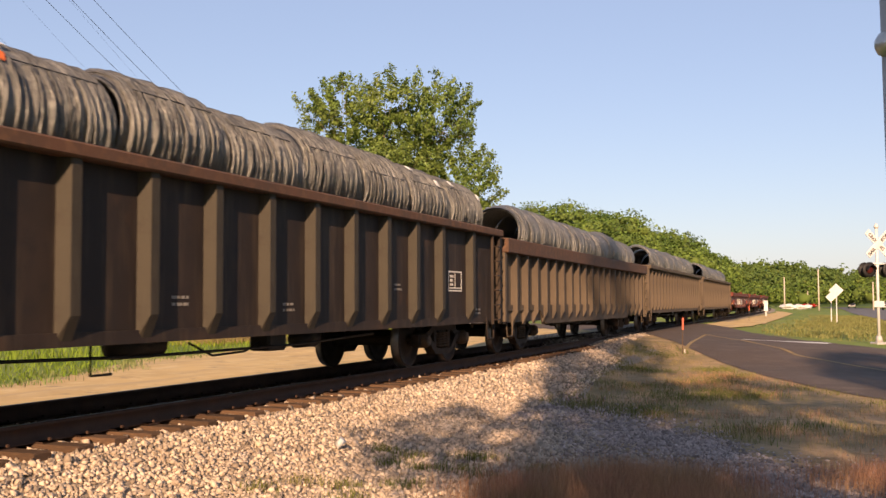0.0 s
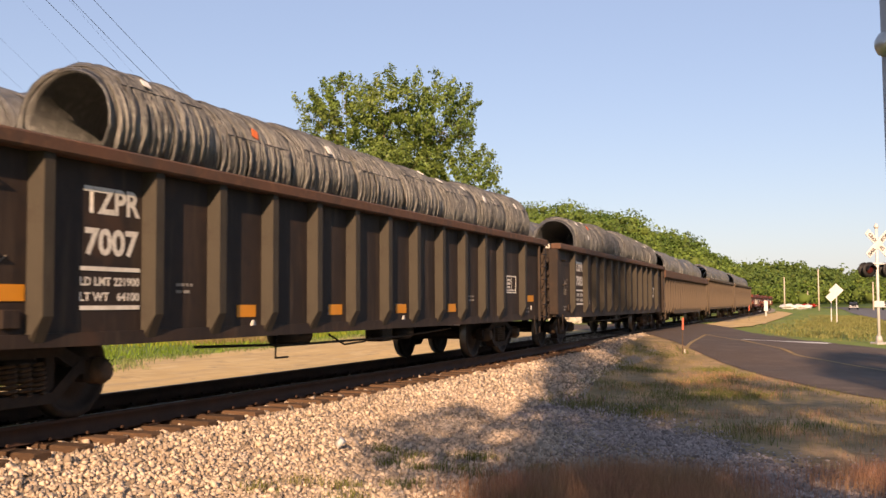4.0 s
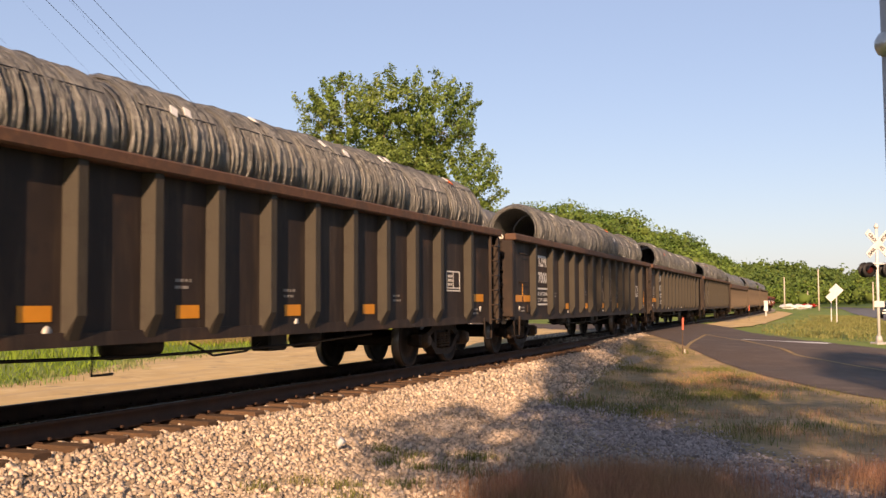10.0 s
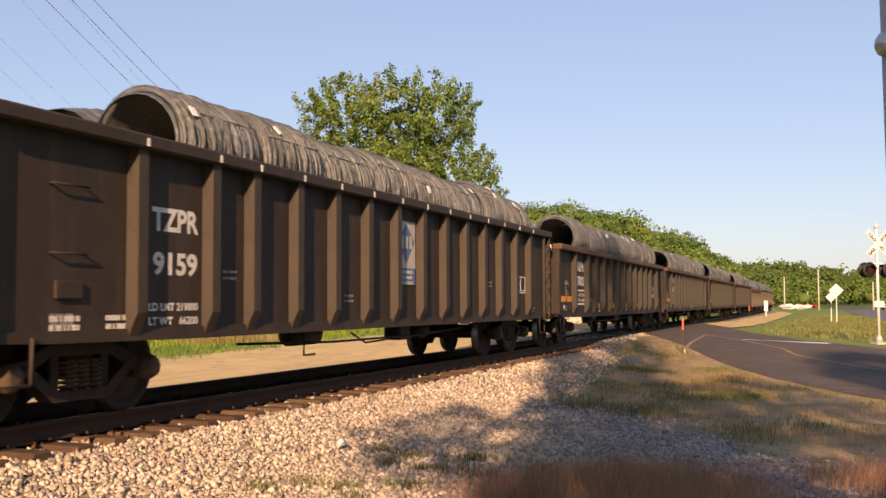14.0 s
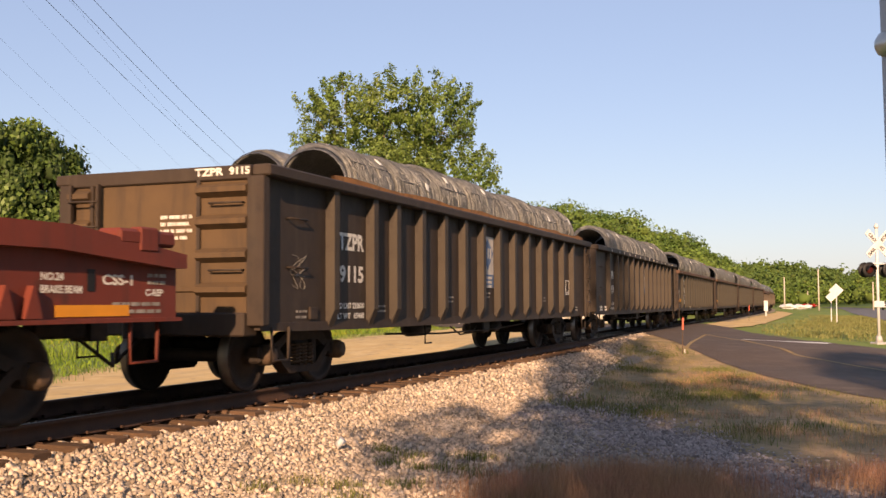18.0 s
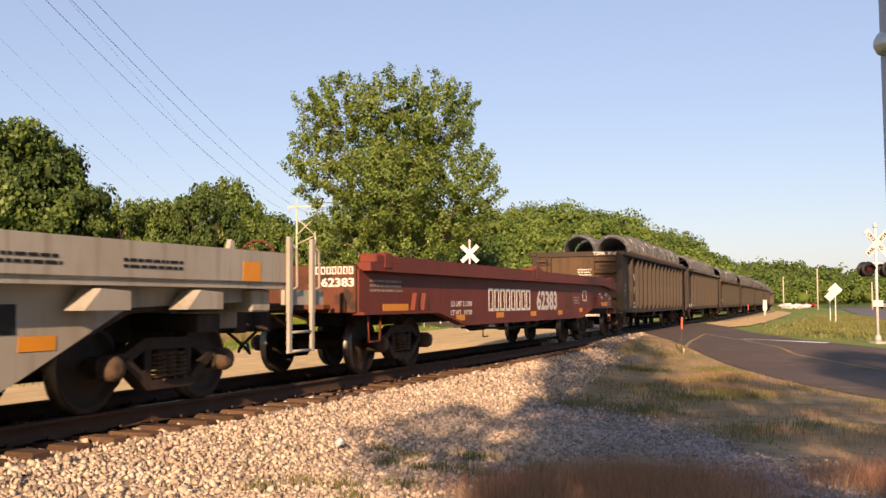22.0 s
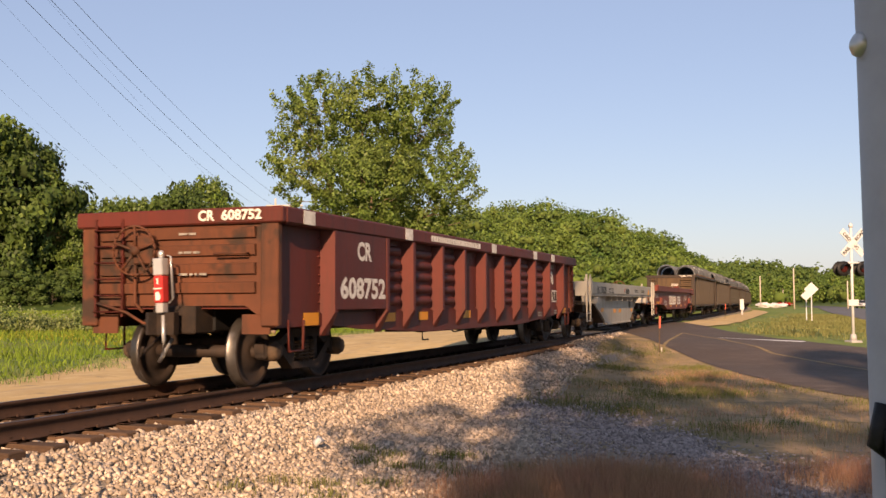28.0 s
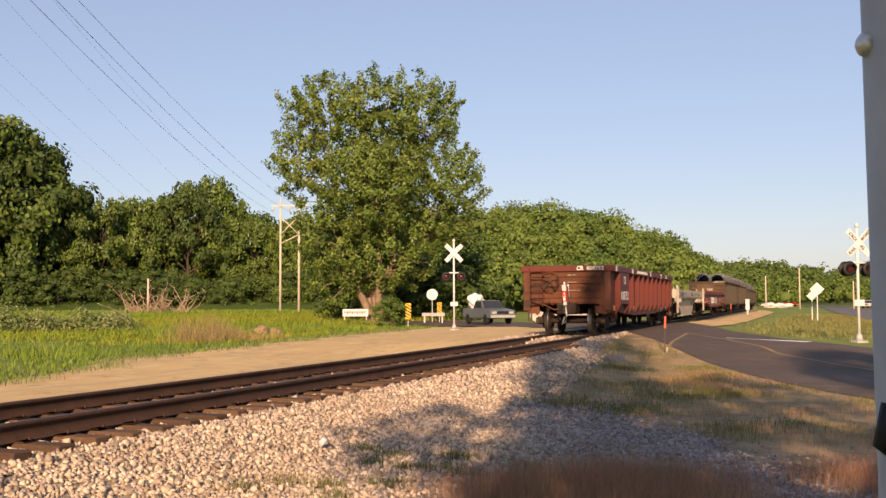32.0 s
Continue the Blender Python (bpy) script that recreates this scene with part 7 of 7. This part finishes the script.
top = frame_pole.matrix_basis
for x, deg, z in ((-2.2, 44.0, 16.0), (0, 42.7, 16.1), (2.2, 41.6, 16.2)):
    a = top @ Vector((x, -0.23, 13.25))
    px, py = bearing(deg, 46)
    far = Vector((px, py, z))
    wire(a, a + (far - a) * 1.45, 2.2, 0.011)
for deg0, z0, deg1, z1 in ((36.0, 9.2, 50.0, 18.0), (37.8, 9.6, 53.0, 19.0), (34.2, 9.6, 47.0, 18.4), (32.6, 10.2, 44.5, 18.6)):
    a, b = Vector((*bearing(deg0, 100), z0)), Vector((*bearing(deg1, 52), z1))
    wire(a, a + (b - a) * 1.7, 1.0, 0.0045, "thin grey overhead line")

for px, py, h, arms in ((-8.4, 220, 8.3, ()), (-16.3, 239, 7.2, ()), (-12.4, 260, 5.6, ()), (1.8, 220, 5.5, ())):
    wooden_pole(px, py, -0.5, h, "pale wooden utility pole by the highway", arms)
x, y = bearing(37.7, 150)
wooden_pole(x, y, -0.5, 5.2, "short grey wooden post before the trees")

# ---- crossing signals ----


def crossing_signal(x, y, z, turn, label, letters, lamp=2.88, cross=4.15, top=4.75):
    """A mast with a crossbuck, two hooded flashing lamps, a small sign and a foundation."""
    g = thing("crossing_signal", label, "railway signal", "crossing signals", pose(x, y, z, 0, 0, turn))
    bm = bmesh.new()
    rod(bm, [(0, 0, 0.1), (0, 0, top)], 0.05, 12)
    part("mast", bm, "sign_white", g)
    bm = bmesh.new()
    lathe(bm, [(top, 0.075), (top + 0.08, 0.08), (top + 0.17, 0.02)], 12, "z")
    part("cap", bm, "sign_white", g)
    bm = bmesh.new()
    box(bm, -0.22, 0.22, -0.22, 0.22, -0.2, 0.10, 0.02)
    rod(bm, [(0, 0, 0.1), (0, 0, 0.32)], [0.13, 0.09], 12)
    part("foundation", bm, "galvanized", g)
    for k, a in enumerate((45, -45)):
        bm = bmesh.new()
        box(bm, -0.61, 0.61, -0.012, 0.012, -0.115, 0.115, 0.004)
        b = part("crossbuck_blade", bm, "sign_white", g, "white crossbuck blade with dark lettering" if letters else "bare white crossbuck blade")
        b.matrix_basis = pose(0, -0.075 - 0.028 * k, cross, 0, a, 0)
        if letters:
            for w, off in ((("RAIL", -0.56), ("ROAD", 0.14)) if k else (("CROSSING", -0.50),)):
                t = part("lettering", lettering(w, 0.17, "black"), None, b)
                t.matrix_basis = Matrix.Translation((off, -0.016, -0.06)) @ pose(0, 0, 0, 0, 0, -90) @ Matrix.Diagonal((1, 1.0, 1, 1))
    bm = bmesh.new()
    rod(bm, [(-0.42, -0.02, lamp + 0.21), (0.42, -0.02, lamp + 0.21)], 0.04, 8)
    part("lamp_arm", bm, "sign_white", g)
    for s in (-1, 1):
        for f in (-1, 1):
            bm = bmesh.new()
            lathe(bm, [(f * 0.06, 0.10), (f * 0.12, 0.15), (f * 0.125, 0.27), (f * 0.135, 0.27), (f * 0.135, 0.15)], 20, "y", (s * 0.40, 0, lamp))
            head = part("flashing_lamp", bm, "black", g, "black hooded flashing lamp")
            bm = bmesh.new()
            lathe(bm, [(f * 0.136, 0.145), (f * 0.16, 0.13), (f * 0.165, 0.02)], 16, "y", (s * 0.40, 0, lamp))
            part("lens", bm, "red_lens", head, "dark red lens")
            bm = bmesh.new()
            ring = []
            for i in range(13):
                a = math.pi * i / 12
                ring.append([bm.verts.new((s * 0.40 + q * 0.16 * math.cos(a), f * d, lamp + q * 0.16 * math.sin(a))) for q, d in ((1, 0.13), (1, 0.34), (0.96, 0.34), (0.96, 0.13))])
            for r0, r1 in zip(ring, ring[1:]):
                for i in range(4):
                    bm.faces.new((r0[i], r0[(i + 1) % 4], r1[(i + 1) % 4], r1[i]))
            bmesh.ops.recalc_face_normals(bm, faces=bm.faces)
            part("hood", bm, "black", head)
    bm = bmesh.new()
    box(bm, -0.2, 0.2, -0.075, -0.06, 1.32, 1.54, 0.004)
    part("small_sign", bm, "sign_white", g, "small white blank sign")
    return g


crossing_signal(-19.4, 50.8, -0.42, 24, "white crossing mast with crossbuck and unlit lamps", False)
crossing_signal(0.47, 38.8, -0.42, 35, "white crossing mast with lettered crossbuck and unlit lamps", True, 2.63, 3.55, 4.1)

# the grey mast right beside the camera
mast = thing("signal_mast", "thick grey galvanized steel mast close by", "mast", "", pose(0.200, 3.0, -0.62, 0, -0.6, 0))
bm = bmesh.new()
lathe(bm, [(0.0, 0.118), (0.9, 0.118), (0.905, 0.114), (6.2, 0.110)], 40, "z")
part("tube", bm, "galvanized", mast)
bm = bmesh.new()
lathe(bm, [(-0.03, 0.03), (0.0, 0.034), (0.012, 0.03), (0.022, 0.016), (0.026, 0.003)], 16, "y")
bolt = part("bolt", bm, "chrome", mast, "round shiny bolt head")
bolt.matrix_basis = pose(-0.105, -0.045, 2.405, 0, 0, 115)
bm = bmesh.new()
rod(bm, [(-0.11, 0.0, 2.60), (-0.165, -0.02, 2.625), (-0.185, -0.02, 2.72), (-0.12, 0, 2.9)], [0.012, 0.012, 0.014, 0.014], 7)
part("bracket", bm, "black", mast, "black bracket")
bm = bmesh.new()
rod(bm, [(-0.078, -0.085, 1.44), (-0.100, -0.09, 1.33), (-0.085, -0.09, 1.30), (-0.075, -0.085, 1.36)], [0.024, 0.026, 0.024, 0.018], 8)
box(bm, -0.082, -0.04, -0.13, -0.06, 0.8, 1.38, 0.01)
part("clamp", bm, "black", mast, "black clamp and cable guard")

# ---- signs and posts ----


def striped_marker(x, y, z, turn):
    p = thing("hazard_marker", "yellow and black striped hazard marker on a post", "road sign", "hazard markers", pose(x, y, z, 0, 0, turn))
    bm = bmesh.new()
    box(bm, -0.03, 0.03, 0.0, 0.03, -0.2, 1.5)
    part("post", bm, "galvanized", p)
    bm = bmesh.new()
    box(bm, -0.2, 0.2, -0.02, -0.001, 0.45, 1.55, 0.004)
    part("panel", bm, "sign_yellow", p)
    for k in range(5):
        bm = bmesh.new()
        z0 = 0.40 + k * 0.22
        prism(bm, [(-0.195, z0 + 0.23 if z0 + 0.23 < 1.545 else 1.545), (0.195, max(z0, 0.455)), (0.195, min(z0 + 0.1, 1.545)), (-0.195, min(z0 + 0.33, 1.546))], -0.026, -0.022, "y")
        part("stripe", bm, "black", p)


striped_marker(-27.9, 64.2, -0.5, 22)
striped_marker(-31.0, 77.8, -0.45, 22)
sgn = thing("round_sign", "round white road sign on a thin post", "road sign", "", pose(-31.6, 77.7, -0.5, 0, 0, 22))
bm = bmesh.new()
prism(bm, [(0.46 * math.cos(2 * math.pi * i / 32), 2.25 + 0.46 * math.sin(2 * math.pi * i / 32)) for i in range(32)], -0.012, 0.004, "y")
part("disc", bm, "sign_white", sgn)
bm = bmesh.new()
box(bm, -0.03, 0.03, 0.008, 0.04, -0.2, 2.5)
part("post", bm, "galvanized", sgn)
for x, y, z, h, half in ((-1.97, 85.6, -0.6, 2.6, 0.55), (-2.45, 88.5, -0.6, 2.1, 0.42)):
    d = thing("diamond_sign", "back of a bare metal diamond road sign on a post", "road sign", "diamond signs", pose(x, y, z, 0, 0, -6))
    bm = bmesh.new()
    prism(bm, [(0, h - half), (half, h), (0, h + half), (-half, h)], -0.012, 0.0, "y")
    part("panel", bm, "sign_white", d)
    bm = bmesh.new()
    box(bm, -0.035, 0.035, 0.004, 0.045, -0.3, h + half * 0.8)
    part("post", bm, "sign_white", d)
for x, y, z, h in ((-4.85, 29.7, -0.36, 1.02), (-7.55, 75.0, -0.3, 1.2)):
    p = thing("marker_post", "thin post with a faded red top", "marker post", "marker posts", pose(x, y, z, 0, 2, 0))
    bm = bmesh.new()
    box(bm, -0.011, 0.011, -0.008, 0.008, -0.1, h * 0.68)
    part("stake", bm, "bearing", p)
    bm = bmesh.new()
    box(bm, -0.028, 0.028, -0.012, 0.012, h * 0.66, h, 0.004)
    part("top", bm, "marker_red", p)
    bm = bmesh.new()
    box(bm, 0.05, 0.085, -0.015, 0.015, -0.05, 0.13, 0.004)
    part("stub", bm, "herald_pale", p)
cab = thing("relay_cabinet", "pale metal relay cabinet beside the tracks", "cabinet", "", pose(-8.5, 100, -0.05, 0, 0, 5))
bm = bmesh.new()
box(bm, -0.18, 0.18, -0.18, 0.18, 0.30, 1.25, 0.02)
part("housing", bm, "sign_white", cab)
bm = bmesh.new()
box(bm, -0.21, 0.21, -0.21, 0.21, 1.25, 1.31, 0.01)
part("lid", bm, "sign_white", cab)
bm = bmesh.new()
box(bm, -0.08, 0.08, -0.08, 0.08, -0.35, 0.30)
part("base", bm, "galvanized", cab)
bb = thing("roadside_board", "long white board with faded red markings", "sign", "", pose(-37.4, 75.2, -0.30, 0, 0, 26))
bm = bmesh.new()
box(bm, -1.05, 1.05, -0.03, 0.0, 0.28, 0.88, 0.01)
part("panel", bm, "sign_white", bb)
bm = bmesh.new()
for k in range(9):
    box(bm, -0.9 + k * 0.2, -0.9 + k * 0.2 + 0.12, -0.036, -0.032, 0.55 - 0.08 * (k % 2), 0.70)
part("red_marks", bm, "marker_red", bb)
for s in (-0.9, 0.9):
    bm = bmesh.new()
    box(bm, s - 0.05, s + 0.05, 0.004, 0.09, -0.4, 0.8)
    part("post", bm, "pole_wood", bb)
rail = thing("guard_rail", "short grey steel guard rail by the road", "guard rail", "", pose(-30.2, 74.5, -0.45, 0, 0, 24))
bm = bmesh.new()
prism(bm, [(0, 0.45), (-0.06, 0.5), (-0.02, 0.58), (-0.06, 0.66), (0, 0.72), (0.02, 0.72), (0.0, 0.58), (0.02, 0.45)], -0.9, 0.9)
part("beam", bm, "galvanized", rail)
for s in (-0.7, 0.7):
    bm = bmesh.new()
    box(bm, s - 0.06, s + 0.06, 0.022, 0.14, -0.3, 0.75)
    part("post", bm, "pole_wood", rail)


def boulder(x, y, z, sx, sy, sz, seed, label, mat="rock"):
    r = random.Random(seed)
    bm = bmesh.new()
    bmesh.ops.create_icosphere(bm, subdivisions=3, radius=1)
    for v in bm.verts:
        n = noise.noise(v.co * 1.6 + Vector((seed, 0, 0))) * 0.35 + noise.noise(v.co * 4 + Vector((0, seed, 0))) * 0.12
        v.co = Vector((v.co.x * sx, v.co.y * sy, v.co.z * sz)) * (1 + n)
    ob = tagged(new("boulder", mesh_of("boulder", bm, mat)), label, "boulder", "boulders")
    ob.matrix_basis = pose(x, y, z, 0, 0, r.uniform(0, 360))


boulder(-27.2, 44.2, -0.35, 0.5, 0.4, 0.32, 3, "brown boulder in the grass", "brown_rock")
boulder(-26.3, 44.0, -0.4, 0.3, 0.3, 0.25, 4, "small brown boulder in the grass", "brown_rock")
for k, (deg, dist, s) in enumerate(((16.0, 82, 0.8), (15.2, 83, 1.0), (14.3, 83, 0.8), (13.5, 84, 0.9))):
    x, y = bearing(deg, dist)
    boulder(x, y, -0.1, s, s * 0.8, s * 0.75, 10 + k, "pale limestone boulder by the road")
for k, (px, py, s) in enumerate(((-14.6, 222, 1.2), (-12.4, 222, 1.0), (-10.9, 222, 0.8))):
    boulder(px, py, 0.1, s * 1.5, s, s * 0.55, 20 + k, "pale heap of stone beside the far tracks", "sign_white")
# dead brush before the wood
for k, deg in enumerate((36.9, 37.5, 38.3, 35.9)):
    x, y = bearing(deg, 140)
    br = random.Random(k)
    bm = bmesh.new()
    for i in range(16):
        a, l = br.uniform(0, 6.28), br.uniform(1.0, 4.2)
        lean = br.uniform(0.3, 1.5)
        p = Vector((br.uniform(-0.8, 0.8), br.uniform(-0.8, 0.8), 0))
        pts = [p.copy()]
        for j in range(4):
            p = p + Vector((math.cos(a) * lean * 0.5 + br.uniform(-0.35, 0.35), math.sin(a) * lean * 0.5 + br.uniform(-0.35, 0.35), l / 4 * br.uniform(0.5, 1.3)))
            pts.append(p.copy())
            b = br.uniform(0, 6.28)
            rod(bm, [p, p + Vector((math.cos(b) * 0.7, math.sin(b) * 0.7, br.uniform(0.1, 0.6)))], [0.035, 0.012], 3)
        rod(bm, pts, [0.085, 0.065, 0.05, 0.035, 0.015], 4)
    b = tagged(new("dead_brush", mesh_of("dead_brush", bm, "dead_wood")), "bare brown dead brush before the trees", "dead bush", "dead brush")
    b.matrix_basis = pose(x, y, -0.5)

# ---- vehicles ----


def wheel_part(v, x, y, r=0.36):
    bm = bmesh.new()
    lathe(bm, [(-0.1, r - 0.12), (-0.11, r - 0.02), (-0.06, r), (0.06, r), (0.11, r - 0.02), (0.1, r - 0.12)], 20, "x")
    w = part("wheel", bm, "rubber", v, "black tyre")
    w.matrix_basis = pose(x, y, r)
    bm = bmesh.new()
    lathe(bm, [(-0.09, 0.05), (-0.09, r - 0.13), (0.09, r - 0.13), (0.09, 0.05)], 16, "x")
    part("rim", bm, "chrome", w)


def vehicle(name, label, category, m, paint, pickup, width=1.86, length=5.2):
    v = thing(name, label, category, "", m)
    w, l = width / 2, length / 2
    low = [(-l, 0.42), (l - 0.05, 0.42), (l, 0.62), (l - 0.02, 0.92), (l - 0.12, 1.0), (l - 1.45, 1.10), (-l, 1.10)] if pickup else [(-l, 0.40), (l, 0.40), (l + 0.02, 0.72), (l - 0.25, 0.92), (l - 1.25, 1.02), (-l + 0.1, 1.06), (-l, 0.9)]
    bm = bmesh.new()
    prism(bm, low, -w, w)
    bmesh.ops.bevel(bm, geom=list(bm.edges), offset=0.05, segments=2, affect="EDGES")
    part("body", bm, paint, v)
    cab = [(l - 1.5, 1.09), (l - 2.15, 1.66), (l - 3.1, 1.68), (l - 3.35, 1.09)] if pickup else [(l - 1.2, 1.0), (l - 1.95, 1.60), (-l + 0.45, 1.62), (-l + 0.1, 1.05)]
    bm = bmesh.new()
    lo = [bm.verts.new((-w + 0.06 + (0.14 if z > 1.3 else 0), y, z)) for y, z in cab]
    hi = [bm.verts.new((w - 0.06 - (0.14 if z > 1.3 else 0), y, z)) for y, z in cab]
    n = len(cab)
    bm.faces.new(lo), bm.faces.new(hi[::-1])
    for i in range(n):
        bm.faces.new((lo[i], hi[i], hi[(i + 1) % n], lo[(i + 1) % n]))
    bmesh.ops.recalc_face_normals(bm, faces=bm.faces)
    bmesh.ops.bevel(bm, geom=list(bm.edges), offset=0.04, segments=2, affect="EDGES")
    part("cab", bm, paint, v)
    bm = bmesh.new()
    (y0, z0), (y1, z1) = cab[0], cab[1]
    vs = [(-w + 0.16, y0 - 0.02, z0 + 0.09), (w - 0.16, y0 - 0.02, z0 + 0.09), (w - 0.27, y1 + 0.10, z1 - 0.06), (-w + 0.27, y1 + 0.10, z1 - 0.06)]
    q = [bm.verts.new(Vector(p) + Vector((0, 0.035, 0.03))) for p in vs] + [bm.verts.new(Vector(p)) for p in vs]
    for f in ((0, 1, 2, 3), (7, 6, 5, 4), (0, 4, 5, 1), (1, 5, 6, 2), (2, 6, 7, 3), (3, 7, 4, 0)):
        bm.faces.new([q[i] for i in f])
    bmesh.ops.recalc_face_normals(bm, faces=bm.faces)
    part("windscreen", bm, "glass", v)
    for s in (-1, 1):
        bm = bmesh.new()
        ya, yb = cab[1][0] + 0.1, (cab[2][0] if pickup else cab[2][0] + 0.1)
        pts = [(s * (w - 0.085), cab[0][0] - 0.25, 1.16), (s * (w - 0.19), ya - 0.05, 1.58), (s * (w - 0.19), yb, 1.58), (s * (w - 0.085), cab[3][0] + 0.18, 1.16)]
        q = [bm.verts.new(p) for p in pts] + [bm.verts.new((p[0] + s * 0.03, p[1], p[2])) for p in pts]
        for f in ((0, 1, 2, 3), (7, 6, 5, 4), (0, 4, 5, 1), (1, 5, 6, 2), (2, 6, 7, 3), (3, 7, 4, 0)):
            bm.faces.new([q[i] for i in f])
        bmesh.ops.recalc_face_normals(bm, faces=bm.faces)
        part("side_window", bm, "glass", v)
        bm = bmesh.new()
        box(bm, s * (w - 0.30) - 0.16, s * (w - 0.30) + 0.16, l - 0.03, l + 0.02, 0.74, 0.9, 0.01)
        part("headlight", bm, "chrome", v)
        for y in (l - 0.95, -l + 1.0):
            wheel_part(v, s * (w - 0.1), y, 0.36)
    bm = bmesh.new()
    box(bm, -w + 0.02, w - 0.02, l - 0.04, l + 0.10, 0.46, 0.64, 0.02)
    part("front_bumper", bm, "chrome", v)
    bm = bmesh.new()
    box(bm, -w + 0.5, w - 0.5, l - 0.02, l + 0.015, 0.72, 0.92, 0.005)
    part("grille", bm, "black", v)
    bm = bmesh.new()
    box(bm, -w + 0.1, w - 0.1, -l - 0.06, -l + 0.02, 0.5, 0.64, 0.02)
    part("rear_bumper", bm, "chrome", v)
    for s in (-1, 1):
        bm = bmesh.new()
        box(bm, s * (w - 0.16) - 0.1, s * (w - 0.16) + 0.1, -l - 0.025, -l + 0.03, 0.72, 0.98, 0.005)
        part("tail_light", bm, "red_lens", v)
    return v


truck = vehicle("pickup_truck", "grey-blue pickup truck waiting at the crossing", "pickup truck", pose(-23.6, 68.6, float(terrain(-23.6, 68.6)) + 0.06, 0, 0, 180 + 42), "truck_blue", True)
x, y = -24.9, 70.0
r = random.Random(5)
bm = bmesh.new()
bmesh.ops.create_icosphere(bm, subdivisions=3, radius=0.62)
for v in bm.verts:
    v.co *= 1 + 0.45 * noise.noise(v.co * 2.3) + 0.2 * noise.noise(v.co * 6)
b = tagged(new("tarp_bundle", mesh_of("tarp_bundle", bm, "sign_white")), "crumpled white bundle on the pickup's bed", "bundle")
b.matrix_basis = pose(-25.0, 70.2, float(terrain(-25.0, 70.2)) + 1.62)
vehicle("parked_car", "red car parked by the far highway", "car", pose(-14.2, 300, -0.5, 0, 0, 70), "car_red", False, 1.8, 4.6)
vehicle("parked_car", "white car parked by the far highway", "car", pose(4.8, 225, -0.5, 0, 0, 160), "car_white", False, 1.8, 4.6)
vehicle("parked_van", "white van by the far highway", "van", pose(9.5, 215, -0.5, 0, 0, 150), "car_white", False, 1.95, 5.2)
DRIVEN = vehicle("highway_car", "dark car driving along the highway", "car", pose(6.0, 190, -0.5, 0, 0, 180), "car_dark", False, 1.85, 4.7)
def motions():
    """The train rolls along its track at one speed; the wheels turn with it; one car drives down the highway."""
    times = [0, 1, 2, 4, 6, 8, 10, 12, 14, 16, 18, 20, 22, 24, 26, 28, 29, 30, 31, 32]
    for ob, middle, half, lat, y, lift, roll, stretch in MOVERS:
        rows = []
        for t in times:
            s = REAR + middle + SPEED * t
            xa, ya, _ = on_track(s - half)
            xb, yb, _ = on_track(s + half)
            turn = math.degrees(math.atan2(-(xb - xa), yb - ya))
            rows.append((t, pose((xa + xb) / 2, (ya + yb) / 2, 0, 0, 0, turn) @ pose(lat, y, lift, 0, roll, 0)))
        walk(ob, rows)
        if stretch != 1.0:
            ob.scale = (1, stretch, 1)
    for w, y in WHEELS:
        walk(w, [(k / 10, pose(0, y, 0.452, -math.degrees(SPEED * k / 10 / 0.457) % 360)) for k in range(321)])
    place = [(0, -3.0, 300), (2, -2.6, 268), (4, -2.0, 232), (6, -0.8, 188), (7, 0.1, 166), (8, 0.8, 146), (9, 1.5, 128), (10, 2.4, 111), (11, 3.3, 94), (12.5, 5.2, 68), (15, 9.0, 30), (18, 13.5, -22), (32, 30, -260)]
    rows = []
    for k, (t, x, y) in enumerate(place):
        a, b = place[max(k - 1, 0)], place[min(k + 1, len(place) - 1)]
        rows.append((t, pose(x, y, float(terrain(x, y)) + 0.06, 0, 0, 180 + math.degrees(math.atan2(b[1] - a[1], a[2] - b[2])))))
    walk(DRIVEN, rows)


motions()
